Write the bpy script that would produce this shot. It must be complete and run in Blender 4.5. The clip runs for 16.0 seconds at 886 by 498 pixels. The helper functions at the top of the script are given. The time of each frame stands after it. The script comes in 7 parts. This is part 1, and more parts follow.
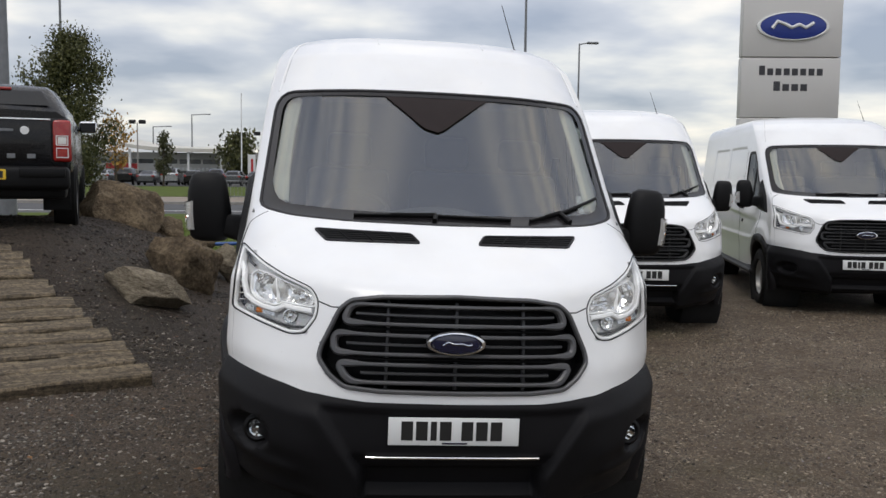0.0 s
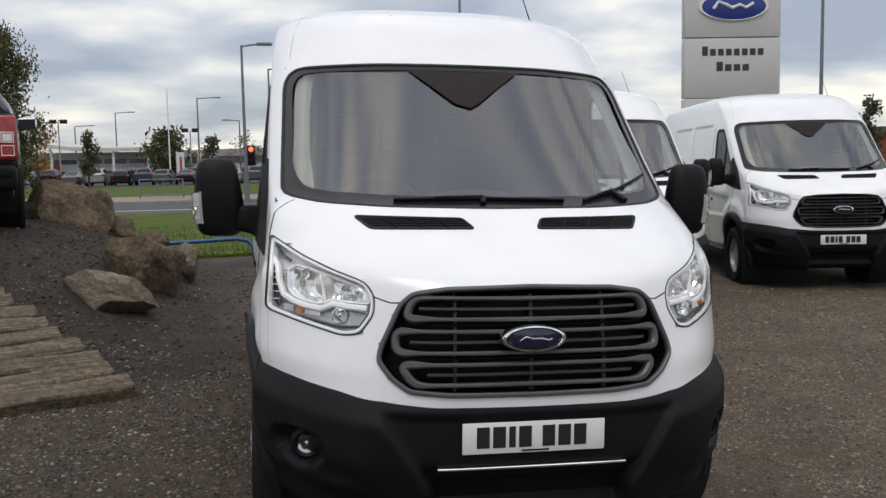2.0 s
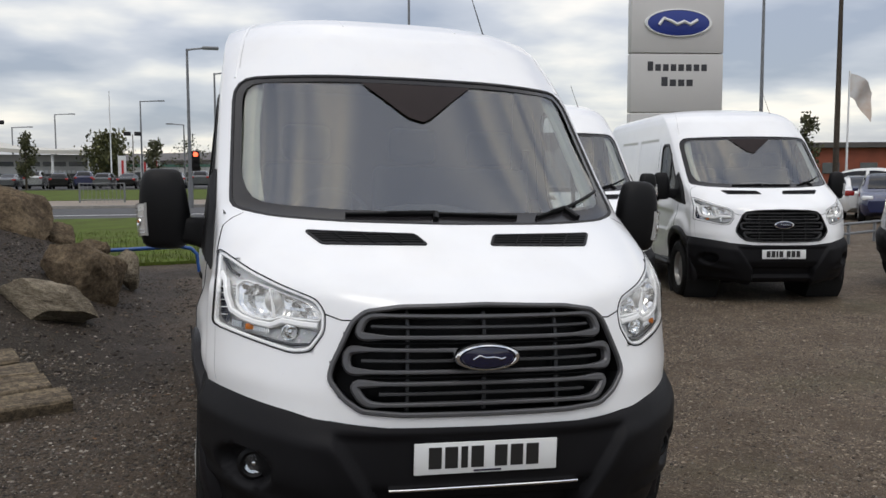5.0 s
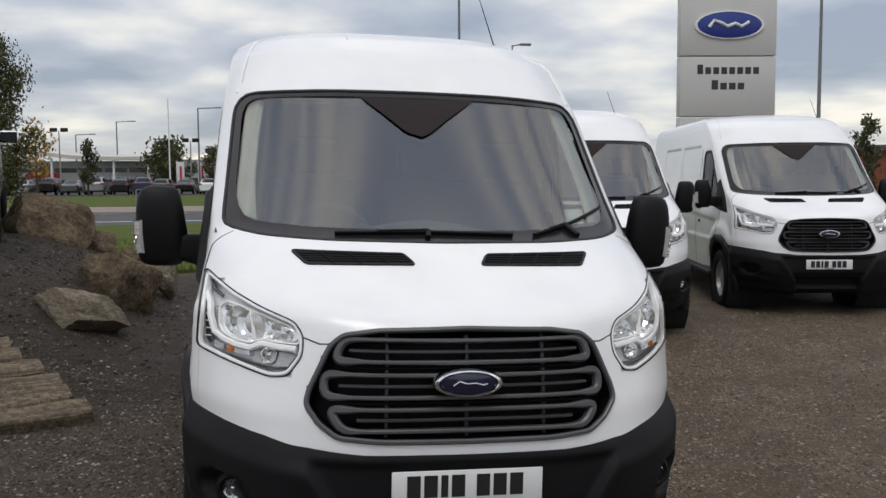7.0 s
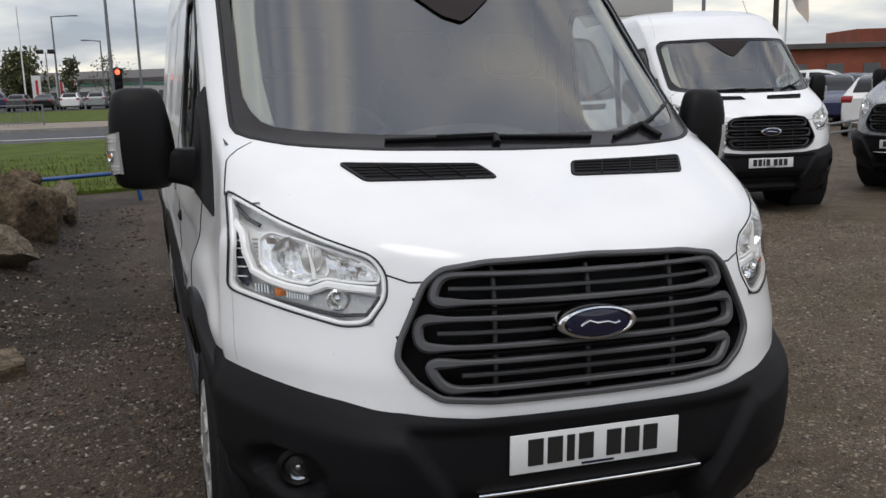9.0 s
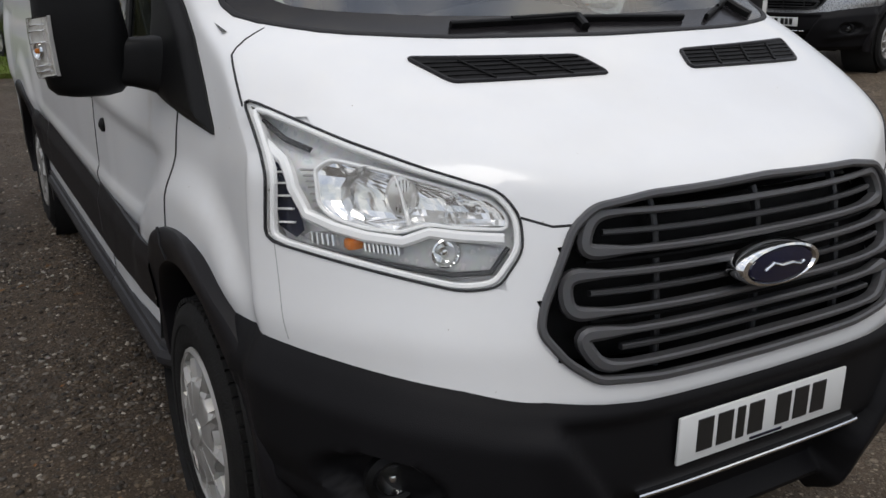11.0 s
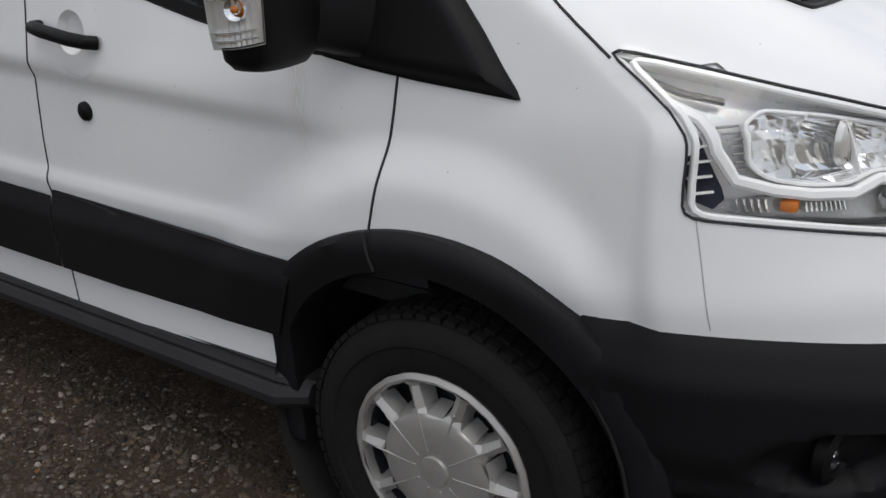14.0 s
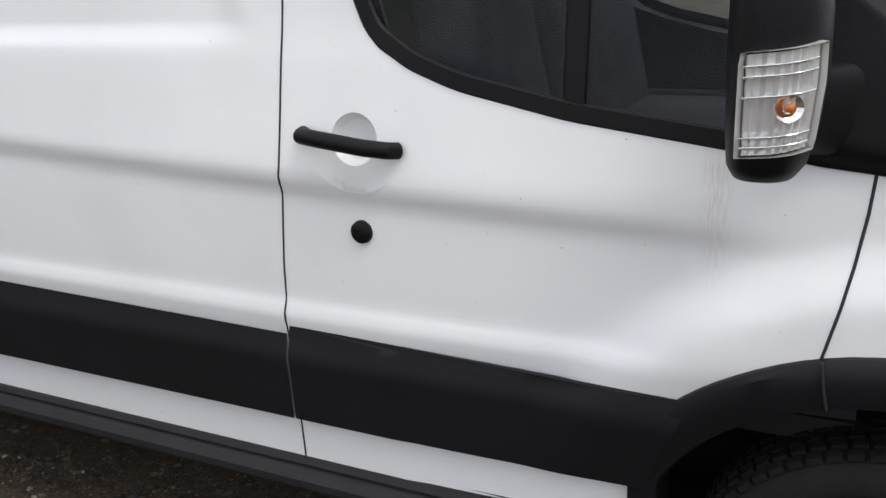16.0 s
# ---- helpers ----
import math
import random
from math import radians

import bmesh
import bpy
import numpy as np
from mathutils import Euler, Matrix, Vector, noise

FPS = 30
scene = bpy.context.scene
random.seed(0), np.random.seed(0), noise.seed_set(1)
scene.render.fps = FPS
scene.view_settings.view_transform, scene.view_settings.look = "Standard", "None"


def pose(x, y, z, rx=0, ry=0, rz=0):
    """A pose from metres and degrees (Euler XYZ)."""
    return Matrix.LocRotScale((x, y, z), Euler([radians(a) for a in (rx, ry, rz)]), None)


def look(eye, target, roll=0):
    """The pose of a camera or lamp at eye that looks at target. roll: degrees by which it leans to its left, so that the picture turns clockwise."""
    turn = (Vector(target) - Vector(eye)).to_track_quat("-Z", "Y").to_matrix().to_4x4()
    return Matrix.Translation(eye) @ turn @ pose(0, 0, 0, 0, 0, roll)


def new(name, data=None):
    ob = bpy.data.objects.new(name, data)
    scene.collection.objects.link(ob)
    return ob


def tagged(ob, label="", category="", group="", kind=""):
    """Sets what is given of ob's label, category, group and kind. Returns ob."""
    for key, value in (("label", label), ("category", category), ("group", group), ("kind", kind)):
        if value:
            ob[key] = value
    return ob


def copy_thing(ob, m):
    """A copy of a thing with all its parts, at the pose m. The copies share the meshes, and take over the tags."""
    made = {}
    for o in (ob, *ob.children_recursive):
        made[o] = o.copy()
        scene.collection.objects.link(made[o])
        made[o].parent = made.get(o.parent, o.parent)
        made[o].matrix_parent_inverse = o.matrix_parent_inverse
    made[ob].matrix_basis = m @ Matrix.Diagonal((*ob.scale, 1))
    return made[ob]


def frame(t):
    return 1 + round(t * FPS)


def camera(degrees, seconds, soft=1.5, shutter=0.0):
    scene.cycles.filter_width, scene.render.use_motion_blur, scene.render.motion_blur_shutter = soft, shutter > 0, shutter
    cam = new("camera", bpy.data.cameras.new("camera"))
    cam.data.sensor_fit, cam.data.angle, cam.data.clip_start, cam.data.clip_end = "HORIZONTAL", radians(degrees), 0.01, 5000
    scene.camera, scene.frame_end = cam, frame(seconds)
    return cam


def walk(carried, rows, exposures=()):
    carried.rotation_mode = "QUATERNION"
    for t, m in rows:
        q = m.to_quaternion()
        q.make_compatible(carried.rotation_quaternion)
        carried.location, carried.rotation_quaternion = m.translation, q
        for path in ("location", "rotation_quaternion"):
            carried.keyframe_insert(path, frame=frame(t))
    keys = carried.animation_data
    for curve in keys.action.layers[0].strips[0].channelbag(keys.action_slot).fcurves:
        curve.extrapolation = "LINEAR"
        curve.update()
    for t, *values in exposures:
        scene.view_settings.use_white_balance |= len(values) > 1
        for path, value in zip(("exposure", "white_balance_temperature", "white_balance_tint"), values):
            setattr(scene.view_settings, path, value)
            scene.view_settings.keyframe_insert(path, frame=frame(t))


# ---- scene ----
cam = camera(53.2, 16.0)
PATH = [
    (0, (-0.421, -3.393, 1.62), (-0.207, -1.412, 1.451), 0.7),
    (0.5, (-0.461, -3.279, 1.613), (-0.28, -1.297, 1.42), 0.8),
    (1, (-0.524, -3.098, 1.636), (-0.317, -1.119, 1.437), -1.8),
    (1.5, (-0.65, -3.014, 1.621), (-0.41, -1.037, 1.437), 0.1),
    (2, (-0.863, -2.945, 1.568), (-0.5, -0.988, 1.379), -1.1),
    (2.5, (-0.973, -2.915, 1.561), (-0.581, -0.968, 1.33), -0.4),
    (3, (-0.999, -2.911, 1.564), (-0.603, -0.963, 1.345), 0.1),
    (3.5, (-1.004, -2.911, 1.567), (-0.59, -0.965, 1.36), -0.1),
    (4, (-1.004, -2.893, 1.56), (-0.499, -0.97, 1.34), 0.2),
    (4.2, (-1.009, -2.888, 1.564), (-0.492, -0.967, 1.358), 0.3),
    (6.3, (-0.572, -2.919, 1.639), (-0.194, -0.963, 1.473), -1.9),
    (6.5, (-0.567, -2.908, 1.641), (-0.196, -0.951, 1.463), -2.1),
    (7, (-0.609, -2.855, 1.647), (-0.247, -0.894, 1.485), -0.4),
    (7.5, (-0.805, -2.673, 1.639), (-0.357, -0.728, 1.515), 0.1),
    (8, (-0.932, -2.509, 1.62), (-0.428, -0.586, 1.397), -0.5),
    (8.5, (-1.013, -2.274, 1.601), (-0.479, -0.363, 1.352), -1.0),
    (9, (-1.117, -2.071, 1.604), (-0.501, -0.205, 1.236), -1.6),
    (9.2, (-1.176, -1.977, 1.594), (-0.499, -0.139, 1.192), -0.6),
    (11.3, (-1.603, -1.018, 1.585), (-0.6, 0.583, 0.929), -1.2),
    (11.5, (-1.727, -0.905, 1.583), (-0.653, 0.647, 0.923), -0.6),
    (12, (-1.942, -0.681, 1.628), (-0.903, 0.851, 0.871), -1.7),
    (12.5, (-2.022, -0.479, 1.582), (-1.0, 1.094, 0.887), -1.5),
    (13, (-2.069, -0.258, 1.583), (-0.927, 1.213, 0.854), -3.4),
    (13.5, (-2.154, -0.116, 1.569), (-0.829, 1.164, 0.79), -1.2),
    (14, (-2.319, 0.095, 1.603), (-0.803, 1.123, 0.8), -1.9),
    (14.5, (-2.351, 0.323, 1.603), (-0.841, 1.394, 0.846), -0.4),
    (15, (-2.328, 0.633, 1.596), (-0.886, 1.787, 0.828), -5.4),
    (15.5, (-2.368, 0.887, 1.592), (-0.922, 1.989, 0.759), -4.6),
    (15.6, (-2.388, 0.937, 1.594), (-0.88, 1.979, 0.795), -4.6),
    (16, (-2.494, 1.133, 1.625), (-0.809, 1.98, 0.958), -3.2),
]
LIGHTER = [(0, .03), (4.2, .03), (6.3, .06), (6.5, .06), (7, -.08), (7.5, -.22), (8, -.13), (8.5, .04), (9.2, -.02), (11.3, -.13), (12, -.19), (12.5, -.25), (13, -.06), (13.5, -.02), (14, -.02), (14.5, -.08), (15, .38), (15.5, .56), (16, .62)]
walk(cam, [(t, look(eye, target, roll)) for t, eye, target, roll in PATH], LIGHTER)

# ---- light ----
world = bpy.data.worlds.new("sky")
scene.world = world
world.use_nodes = True
wn, wl = world.node_tree.nodes, world.node_tree.links
wn.clear()
w_out = wn.new("ShaderNodeOutputWorld")
w_bg = wn.new("ShaderNodeBackground")
w_sky = wn.new("ShaderNodeTexSky")
w_sky.sky_type, w_sky.sun_disc = "NISHITA", False
w_sky.sun_elevation, w_sky.sun_rotation = radians(61), radians(200)
w_tc = wn.new("ShaderNodeTexCoord")
w_dir = wn.new("ShaderNodeSeparateXYZ")
w_lift = wn.new("ShaderNodeMath")
w_lift.operation = "ADD"
w_lift.inputs[1].default_value = 0.18
w_lift.use_clamp = False
w_px = wn.new("ShaderNodeMath")
w_py = wn.new("ShaderNodeMath")
w_px.operation = w_py.operation = "DIVIDE"
w_map = wn.new("ShaderNodeCombineXYZ")
w_abs = wn.new("ShaderNodeMath")
w_abs.operation = "ABSOLUTE"
w_grey = wn.new("ShaderNodeHueSaturation")
w_calm = wn.new("ShaderNodeMapRange")
w_calm.inputs["From Min"].default_value, w_calm.inputs["From Max"].default_value = 0.25, 0.65
w_calm.inputs["To Min"].default_value, w_calm.inputs["To Max"].default_value = 1.0, 1.25
w_noise = wn.new("ShaderNodeTexNoise")
w_noise.inputs["Scale"].default_value = 1.35
w_noise.inputs["Detail"].default_value = 5
w_noise.inputs["Roughness"].default_value = 0.46
w_puff = wn.new("ShaderNodeTexNoise")
w_puff.inputs["Scale"].default_value = 5.5
w_puff.inputs["Detail"].default_value = 5
w_puff.inputs["Roughness"].default_value = 0.5
w_high = wn.new("ShaderNodeMapRange")
w_high.inputs["From Min"].default_value, w_high.inputs["From Max"].default_value = 0.45, 0.80
w_which = wn.new("ShaderNodeMix")
w_ramp = wn.new("ShaderNodeValToRGB")
els = w_ramp.color_ramp.elements
els[0].position, els[0].color = 0.36, (0.335, 0.365, 0.44, 1)
els[1].position, els[1].color = 0.66, (1.06, 0.98, 0.87, 1)
e2 = els.new(0.50)
e2.color = (0.57, 0.58, 0.622, 1)
e3 = els.new(0.58)
e3.color = (0.80, 0.78, 0.745, 1)
w_sep = wn.new("ShaderNodeSeparateXYZ")
w_up = wn.new("ShaderNodeMapRange")
w_up.inputs["From Min"].default_value, w_up.inputs["From Max"].default_value = 0.10, 0.95
w_up.inputs["To Min"].default_value, w_up.inputs["To Max"].default_value = 0.94, 1.85
w_mul = wn.new("ShaderNodeVectorMath")
w_mul.operation = "SCALE"
w_tone = wn.new("ShaderNodeVectorMath")
w_tone.operation = "SCALE"
w_tone.inputs["Scale"].default_value = 0.03
w_add = wn.new("ShaderNodeVectorMath")
w_add.operation = "ADD"
wl.new(w_tc.outputs["Generated"], w_dir.inputs["Vector"])
wl.new(w_dir.outputs["Z"], w_abs.inputs[0])
wl.new(w_abs.outputs["Value"], w_lift.inputs[0])
for axis, node in (("X", w_px), ("Y", w_py)):
    wl.new(w_dir.outputs[axis], node.inputs[0])
    wl.new(w_lift.outputs["Value"], node.inputs[1])
    wl.new(node.outputs["Value"], w_map.inputs[axis])
wl.new(w_dir.outputs["Z"], w_calm.inputs["Value"])
wl.new(w_calm.outputs["Result"], w_grey.inputs["Saturation"])
wl.new(w_ramp.outputs["Color"], w_grey.inputs["Color"])
wl.new(w_map.outputs["Vector"], w_noise.inputs["Vector"])
w_rows = wn.new("ShaderNodeMapping")
w_rows.inputs["Scale"].default_value = (1.0, 6.0, 1.0)
wl.new(w_tc.outputs["Generated"], w_rows.inputs["Vector"])
wl.new(w_rows.outputs["Vector"], w_puff.inputs["Vector"])
wl.new(w_dir.outputs["Z"], w_high.inputs["Value"])
wl.new(w_high.outputs["Result"], w_which.inputs["Factor"])
wl.new(w_noise.outputs["Fac"], w_which.inputs["A"])
wl.new(w_puff.outputs["Fac"], w_which.inputs["B"])
wl.new(w_which.outputs["Result"], w_ramp.inputs["Fac"])
wl.new(w_tc.outputs["Generated"], w_sep.inputs["Vector"])
wl.new(w_sep.outputs["Z"], w_up.inputs["Value"])
wl.new(w_grey.outputs["Color"], w_mul.inputs[0])
wl.new(w_up.outputs["Result"], w_mul.inputs["Scale"])
wl.new(w_sky.outputs["Color"], w_tone.inputs[0])
wl.new(w_mul.outputs["Vector"], w_add.inputs[0])
wl.new(w_tone.outputs["Vector"], w_add.inputs[1])
wl.new(w_add.outputs["Vector"], w_bg.inputs["Color"])
w_bg.inputs["Strength"].default_value = 0.92
wl.new(w_bg.outputs["Background"], w_out.inputs["Surface"])

sun = new("sun", bpy.data.lights.new("sun", "SUN"))
sun.data.energy, sun.data.angle, sun.data.color = 0.8, radians(25), (1.0, 0.95, 0.88)
sun.matrix_world = look((-2.4, -5.2, 10), (0, 0, 0))


# ---- materials ----
def mat(name, base, rough=0.5, metal=0.0, var=0.12, scale=8.0, bump=0.0, bump_scale=60.0, coat=0.0, second=None, rvar=0.1, spec=0.5):
    """A surface with variation at two sizes and fine relief."""
    m = bpy.data.materials.new(name)
    m.use_nodes = True
    n, l = m.node_tree.nodes, m.node_tree.links
    b = n["Principled BSDF"]
    tc = n.new("ShaderNodeTexCoord")
    big = n.new("ShaderNodeTexNoise")
    big.inputs["Scale"].default_value, big.inputs["Detail"].default_value = scale, 6
    fine = n.new("ShaderNodeTexNoise")
    fine.inputs["Scale"].default_value, fine.inputs["Detail"].default_value = bump_scale, 4
    l.new(tc.outputs["Object"], big.inputs["Vector"])
    l.new(tc.outputs["Object"], fine.inputs["Vector"])
    mix = n.new("ShaderNodeMix")
    mix.data_type = "RGBA"
    second = second or tuple(min(1, c * (1 - var)) for c in base)
    mix.inputs["A"].default_value = (*base, 1)
    mix.inputs["B"].default_value = (*second, 1)
    mr = n.new("ShaderNodeMapRange")
    mr.inputs["From Min"].default_value, mr.inputs["From Max"].default_value = 0.35, 0.65
    l.new(big.outputs["Fac"], mr.inputs["Value"])
    l.new(mr.outputs["Result"], mix.inputs["Factor"])
    fv = n.new("ShaderNodeMix")
    fv.data_type, fv.blend_type = "RGBA", "MULTIPLY"
    fv.inputs["Factor"].default_value = min(1.0, var * 1.5)
    l.new(mix.outputs["Result"], fv.inputs["A"])
    l.new(fine.outputs["Color"], fv.inputs["B"])
    l.new(mix.outputs["Result"] if var < 0.06 else fv.outputs["Result"], b.inputs["Base Color"])
    rr = n.new("ShaderNodeMapRange")
    rr.inputs["To Min"].default_value, rr.inputs["To Max"].default_value = max(0.02, rough - rvar), min(1, rough + rvar)
    l.new(fine.outputs["Fac"], rr.inputs["Value"])
    l.new(rr.outputs["Result"], b.inputs["Roughness"])
    b.inputs["Metallic"].default_value = metal
    b.inputs["Coat Weight"].default_value = coat
    b.inputs["Coat Roughness"].default_value = 0.04
    b.inputs["Specular IOR Level"].default_value = spec
    if bump:
        bp = n.new("ShaderNodeBump")
        bp.inputs["Strength"].default_value, bp.inputs["Distance"].default_value = bump, 0.01
        l.new(fine.outputs["Fac"], bp.inputs["Height"])
        l.new(bp.outputs["Normal"], b.inputs["Normal"])
    return m


def glass(name, tint=(0.9, 0.95, 0.93), rough=0.0, see=0.85, ior=1.85):
    """Thin pane: clear with a mirror coat that grows at grazing angles."""
    m = bpy.data.materials.new(name)
    m.use_nodes = True
    n, l = m.node_tree.nodes, m.node_tree.links
    n.clear()
    out = n.new("ShaderNodeOutputMaterial")
    mixs = n.new("ShaderNodeMixShader")
    tr = n.new("ShaderNodeBsdfTransparent")
    tr.inputs["Color"].default_value = (*[c * see for c in tint], 1)
    gl = n.new("ShaderNodeBsdfGlossy")
    gl.inputs["Roughness"].default_value = rough
    f0 = ((ior - 1) / (ior + 1)) ** 2
    fr = n.new("ShaderNodeLayerWeight")
    fr.inputs["Blend"].default_value = 0.5
    pw = n.new("ShaderNodeMath")
    pw.operation = "POWER"
    pw.inputs[1].default_value = 5.0
    sh = n.new("ShaderNodeMath")
    sh.operation = "MULTIPLY_ADD"
    sh.inputs[1].default_value, sh.inputs[2].default_value = 1 - f0, f0
    l.new(fr.outputs["Facing"], pw.inputs[0])
    l.new(pw.outputs["Value"], sh.inputs[0])
    l.new(sh.outputs["Value"], mixs.inputs["Fac"])
    l.new(tr.outputs["BSDF"], mixs.inputs[1])
    l.new(gl.outputs["BSDF"], mixs.inputs[2])
    l.new(mixs.outputs["Shader"], out.inputs["Surface"])
    return m


def tinted(name, base, rough=0.5, metal=0.0):
    return mat(name, base, rough, metal, var=0.05, scale=3, bump_scale=20)


M_white = mat("white_paint", (0.81, 0.815, 0.815), 0.3, var=0.02, scale=0.9, bump_scale=3, coat=0.6, rvar=0.03)


def speckled(m, tone, scale, size):
    """Sparse grime specks and faint road film over a paint."""
    n, l = m.node_tree.nodes, m.node_tree.links
    b = n["Principled BSDF"]
    src = b.inputs["Base Color"].links[0].from_socket
    tc = n.new("ShaderNodeTexCoord")
    vo = n.new("ShaderNodeTexVoronoi")
    vo.inputs["Scale"].default_value = scale
    lt = n.new("ShaderNodeMath")
    lt.operation = "LESS_THAN"
    lt.inputs[1].default_value = size
    film = n.new("ShaderNodeTexNoise")
    film.inputs["Scale"].default_value, film.inputs["Detail"].default_value = 2.6, 8
    fr = n.new("ShaderNodeMapRange")
    fr.inputs["From Min"].default_value, fr.inputs["From Max"].default_value, fr.inputs["To Max"].default_value = 0.50, 0.75, 0.10
    add = n.new("ShaderNodeMath")
    add.operation = "MAXIMUM"
    half = n.new("ShaderNodeMath")
    half.operation = "MULTIPLY"
    half.inputs[1].default_value = 0.55
    mx = n.new("ShaderNodeMix")
    mx.data_type = "RGBA"
    mx.inputs["B"].default_value = (*tone, 1)
    l.new(tc.outputs["Object"], vo.inputs["Vector"])
    l.new(tc.outputs["Object"], film.inputs["Vector"])
    l.new(vo.outputs["Distance"], lt.inputs[0])
    l.new(lt.outputs["Value"], half.inputs[0])
    l.new(film.outputs["Fac"], fr.inputs["Value"])
    l.new(half.outputs["Value"], add.inputs[0])
    l.new(fr.outputs["Result"], add.inputs[1])
    l.new(add.outputs["Value"], mx.inputs["Factor"])
    l.new(src, mx.inputs["A"])
    l.new(mx.outputs["Result"], b.inputs["Base Color"])


speckled(M_white, (0.33, 0.28, 0.22), 16.0, 0.03)


def run_off(m, y0, z1, z0):
    """A brown streak run down the paint from under the mirror."""
    n, l = m.node_tree.nodes, m.node_tree.links
    b = n["Principled BSDF"]
    src = b.inputs["Base Color"].links[0].from_socket
    tc = n.new("ShaderNodeTexCoord")
    sp = n.new("ShaderNodeSeparateXYZ")
    l.new(tc.outputs["Object"], sp.inputs["Vector"])
    mp = n.new("ShaderNodeMapping")
    mp.inputs["Scale"].default_value = (1, 60, 5)
    l.new(tc.outputs["Object"], mp.inputs["Vector"])
    nz = n.new("ShaderNodeTexNoise")
    nz.inputs["Detail"].default_value = 4
    l.new(mp.outputs["Vector"], nz.inputs["Vector"])
    off = n.new("ShaderNodeMath")
    off.operation = "SUBTRACT"
    off.inputs[1].default_value = y0
    l.new(sp.outputs["Y"], off.inputs[0])
    ab = n.new("ShaderNodeMath")
    ab.operation = "ABSOLUTE"
    l.new(off.outputs["Value"], ab.inputs[0])
    side_r = n.new("ShaderNodeMapRange")
    side_r.inputs["From Min"].default_value, side_r.inputs["From Max"].default_value = 0.035, 0.004
    l.new(ab.outputs["Value"], side_r.inputs["Value"])
    down = n.new("ShaderNodeMapRange")
    down.inputs["From Min"].default_value, down.inputs["From Max"].default_value = z0, z1
    l.new(sp.outputs["Z"], down.inputs["Value"])
    top = n.new("ShaderNodeMapRange")
    top.inputs["From Min"].default_value, top.inputs["From Max"].default_value = z1 + 0.06, z1 + 0.02
    l.new(sp.outputs["Z"], top.inputs["Value"])
    patchy = n.new("ShaderNodeMapRange")
    patchy.inputs["From Min"].default_value, patchy.inputs["From Max"].default_value, patchy.inputs["To Max"].default_value = 0.38, 0.62, 0.34
    l.new(nz.outputs["Fac"], patchy.inputs["Value"])
    fac = patchy.outputs["Result"]
    for other in (side_r, down, top):
        mu = n.new("ShaderNodeMath")
        mu.operation = "MULTIPLY"
        l.new(fac, mu.inputs[0])
        l.new(other.outputs["Result"], mu.inputs[1])
        fac = mu.outputs["Value"]
    mx = n.new("ShaderNodeMix")
    mx.data_type = "RGBA"
    mx.inputs["B"].default_value = (0.40, 0.32, 0.21, 1)
    l.new(fac, mx.inputs["Factor"])
    l.new(src, mx.inputs["A"])
    l.new(mx.outputs["Result"], b.inputs["Base Color"])


run_off(M_white, 1.365, 1.20, 0.96)
M_black_plastic = mat("black_plastic", (0.005, 0.005, 0.0055), 0.5, spec=0.2, var=0.2, scale=6, bump=0.12, bump_scale=420, rvar=0.08)
M_bumper = mat("grey_bumper_plastic", (0.0088, 0.0085, 0.0097), 0.55, spec=0.14, var=0.15, scale=5, bump=0.12, bump_scale=420, rvar=0.08)
M_sill = mat("sill_plastic", (0.028, 0.027, 0.029), 0.5, spec=0.25, var=0.2, scale=5, bump=0.1, bump_scale=420, rvar=0.08)
M_strip = mat("side_strip_plastic", (0.0105, 0.0098, 0.0115), 0.45, spec=0.22, var=0.15, scale=5, bump=0.1, bump_scale=420, rvar=0.06)
M_grille_black = mat("grille_black", (0.004, 0.004, 0.0045), 0.6, spec=0.15, var=0.2, scale=20)
M_slat = mat("grille_slat", (0.050, 0.051, 0.054), 0.4, metal=0.3, var=0.1)
M_grille_grey = mat("grille_grey", (0.098, 0.098, 0.102), 0.4, metal=0.3, var=0.1, scale=9)
M_chrome = mat("chrome", (0.86, 0.87, 0.88), 0.08, metal=1.0, var=0.03, rvar=0.04)
M_reflector = mat("lamp_reflector", (0.90, 0.91, 0.91), 0.10, metal=1.0, var=0.05, scale=30, rvar=0.08)
M_guide = mat("light_guide_plastic", (0.97, 0.97, 0.96), 0.2, metal=0.0, var=0.03, coat=0.4)
M_lampgrey = mat("lamp_housing", (0.95, 0.95, 0.94), 0.3, coat=0.3, metal=0.1, var=0.12, scale=20)
M_bowl = mat("lamp_bowl", (0.95, 0.95, 0.945), 0.09, metal=0.85, var=0.05, scale=30, rvar=0.1)
M_lampstrip = mat("lamp_lower_grey", (0.62, 0.62, 0.61), 0.25, metal=0.3, var=0.15, scale=30)
M_lampdark = mat("lamp_dark", (0.03, 0.035, 0.06), 0.2, metal=0.2, var=0.2, scale=40)
M_amber = mat("amber_lens", (0.75, 0.22, 0.03), 0.15, var=0.2, scale=50)
M_red = mat("red_lens", (0.36, 0.018, 0.014), 0.15, var=0.2, scale=30, coat=0.5)
M_glass = glass("windscreen_glass", (0.86, 0.91, 0.87), 0.08, 0.58, 2.5)
M_sideglass = glass("side_glass", (0.74, 0.80, 0.80), 0.0, 0.80, 1.32)
M_lens = glass("clear_lens", (0.98, 0.985, 0.985), 0.02, 0.98, 1.38)
M_frit = mat("black_glass_border", (0.012, 0.011, 0.012), 0.22, var=0.05, spec=0.3)
M_print = mat("dark_print", (0.022, 0.015, 0.014), 0.25, var=0.1, spec=0.12, rvar=0.02)
M_rubber = mat("tyre_rubber", (0.012, 0.0115, 0.011), 0.8, spec=0.2, var=0.25, scale=14, bump=0.3, bump_scale=120)
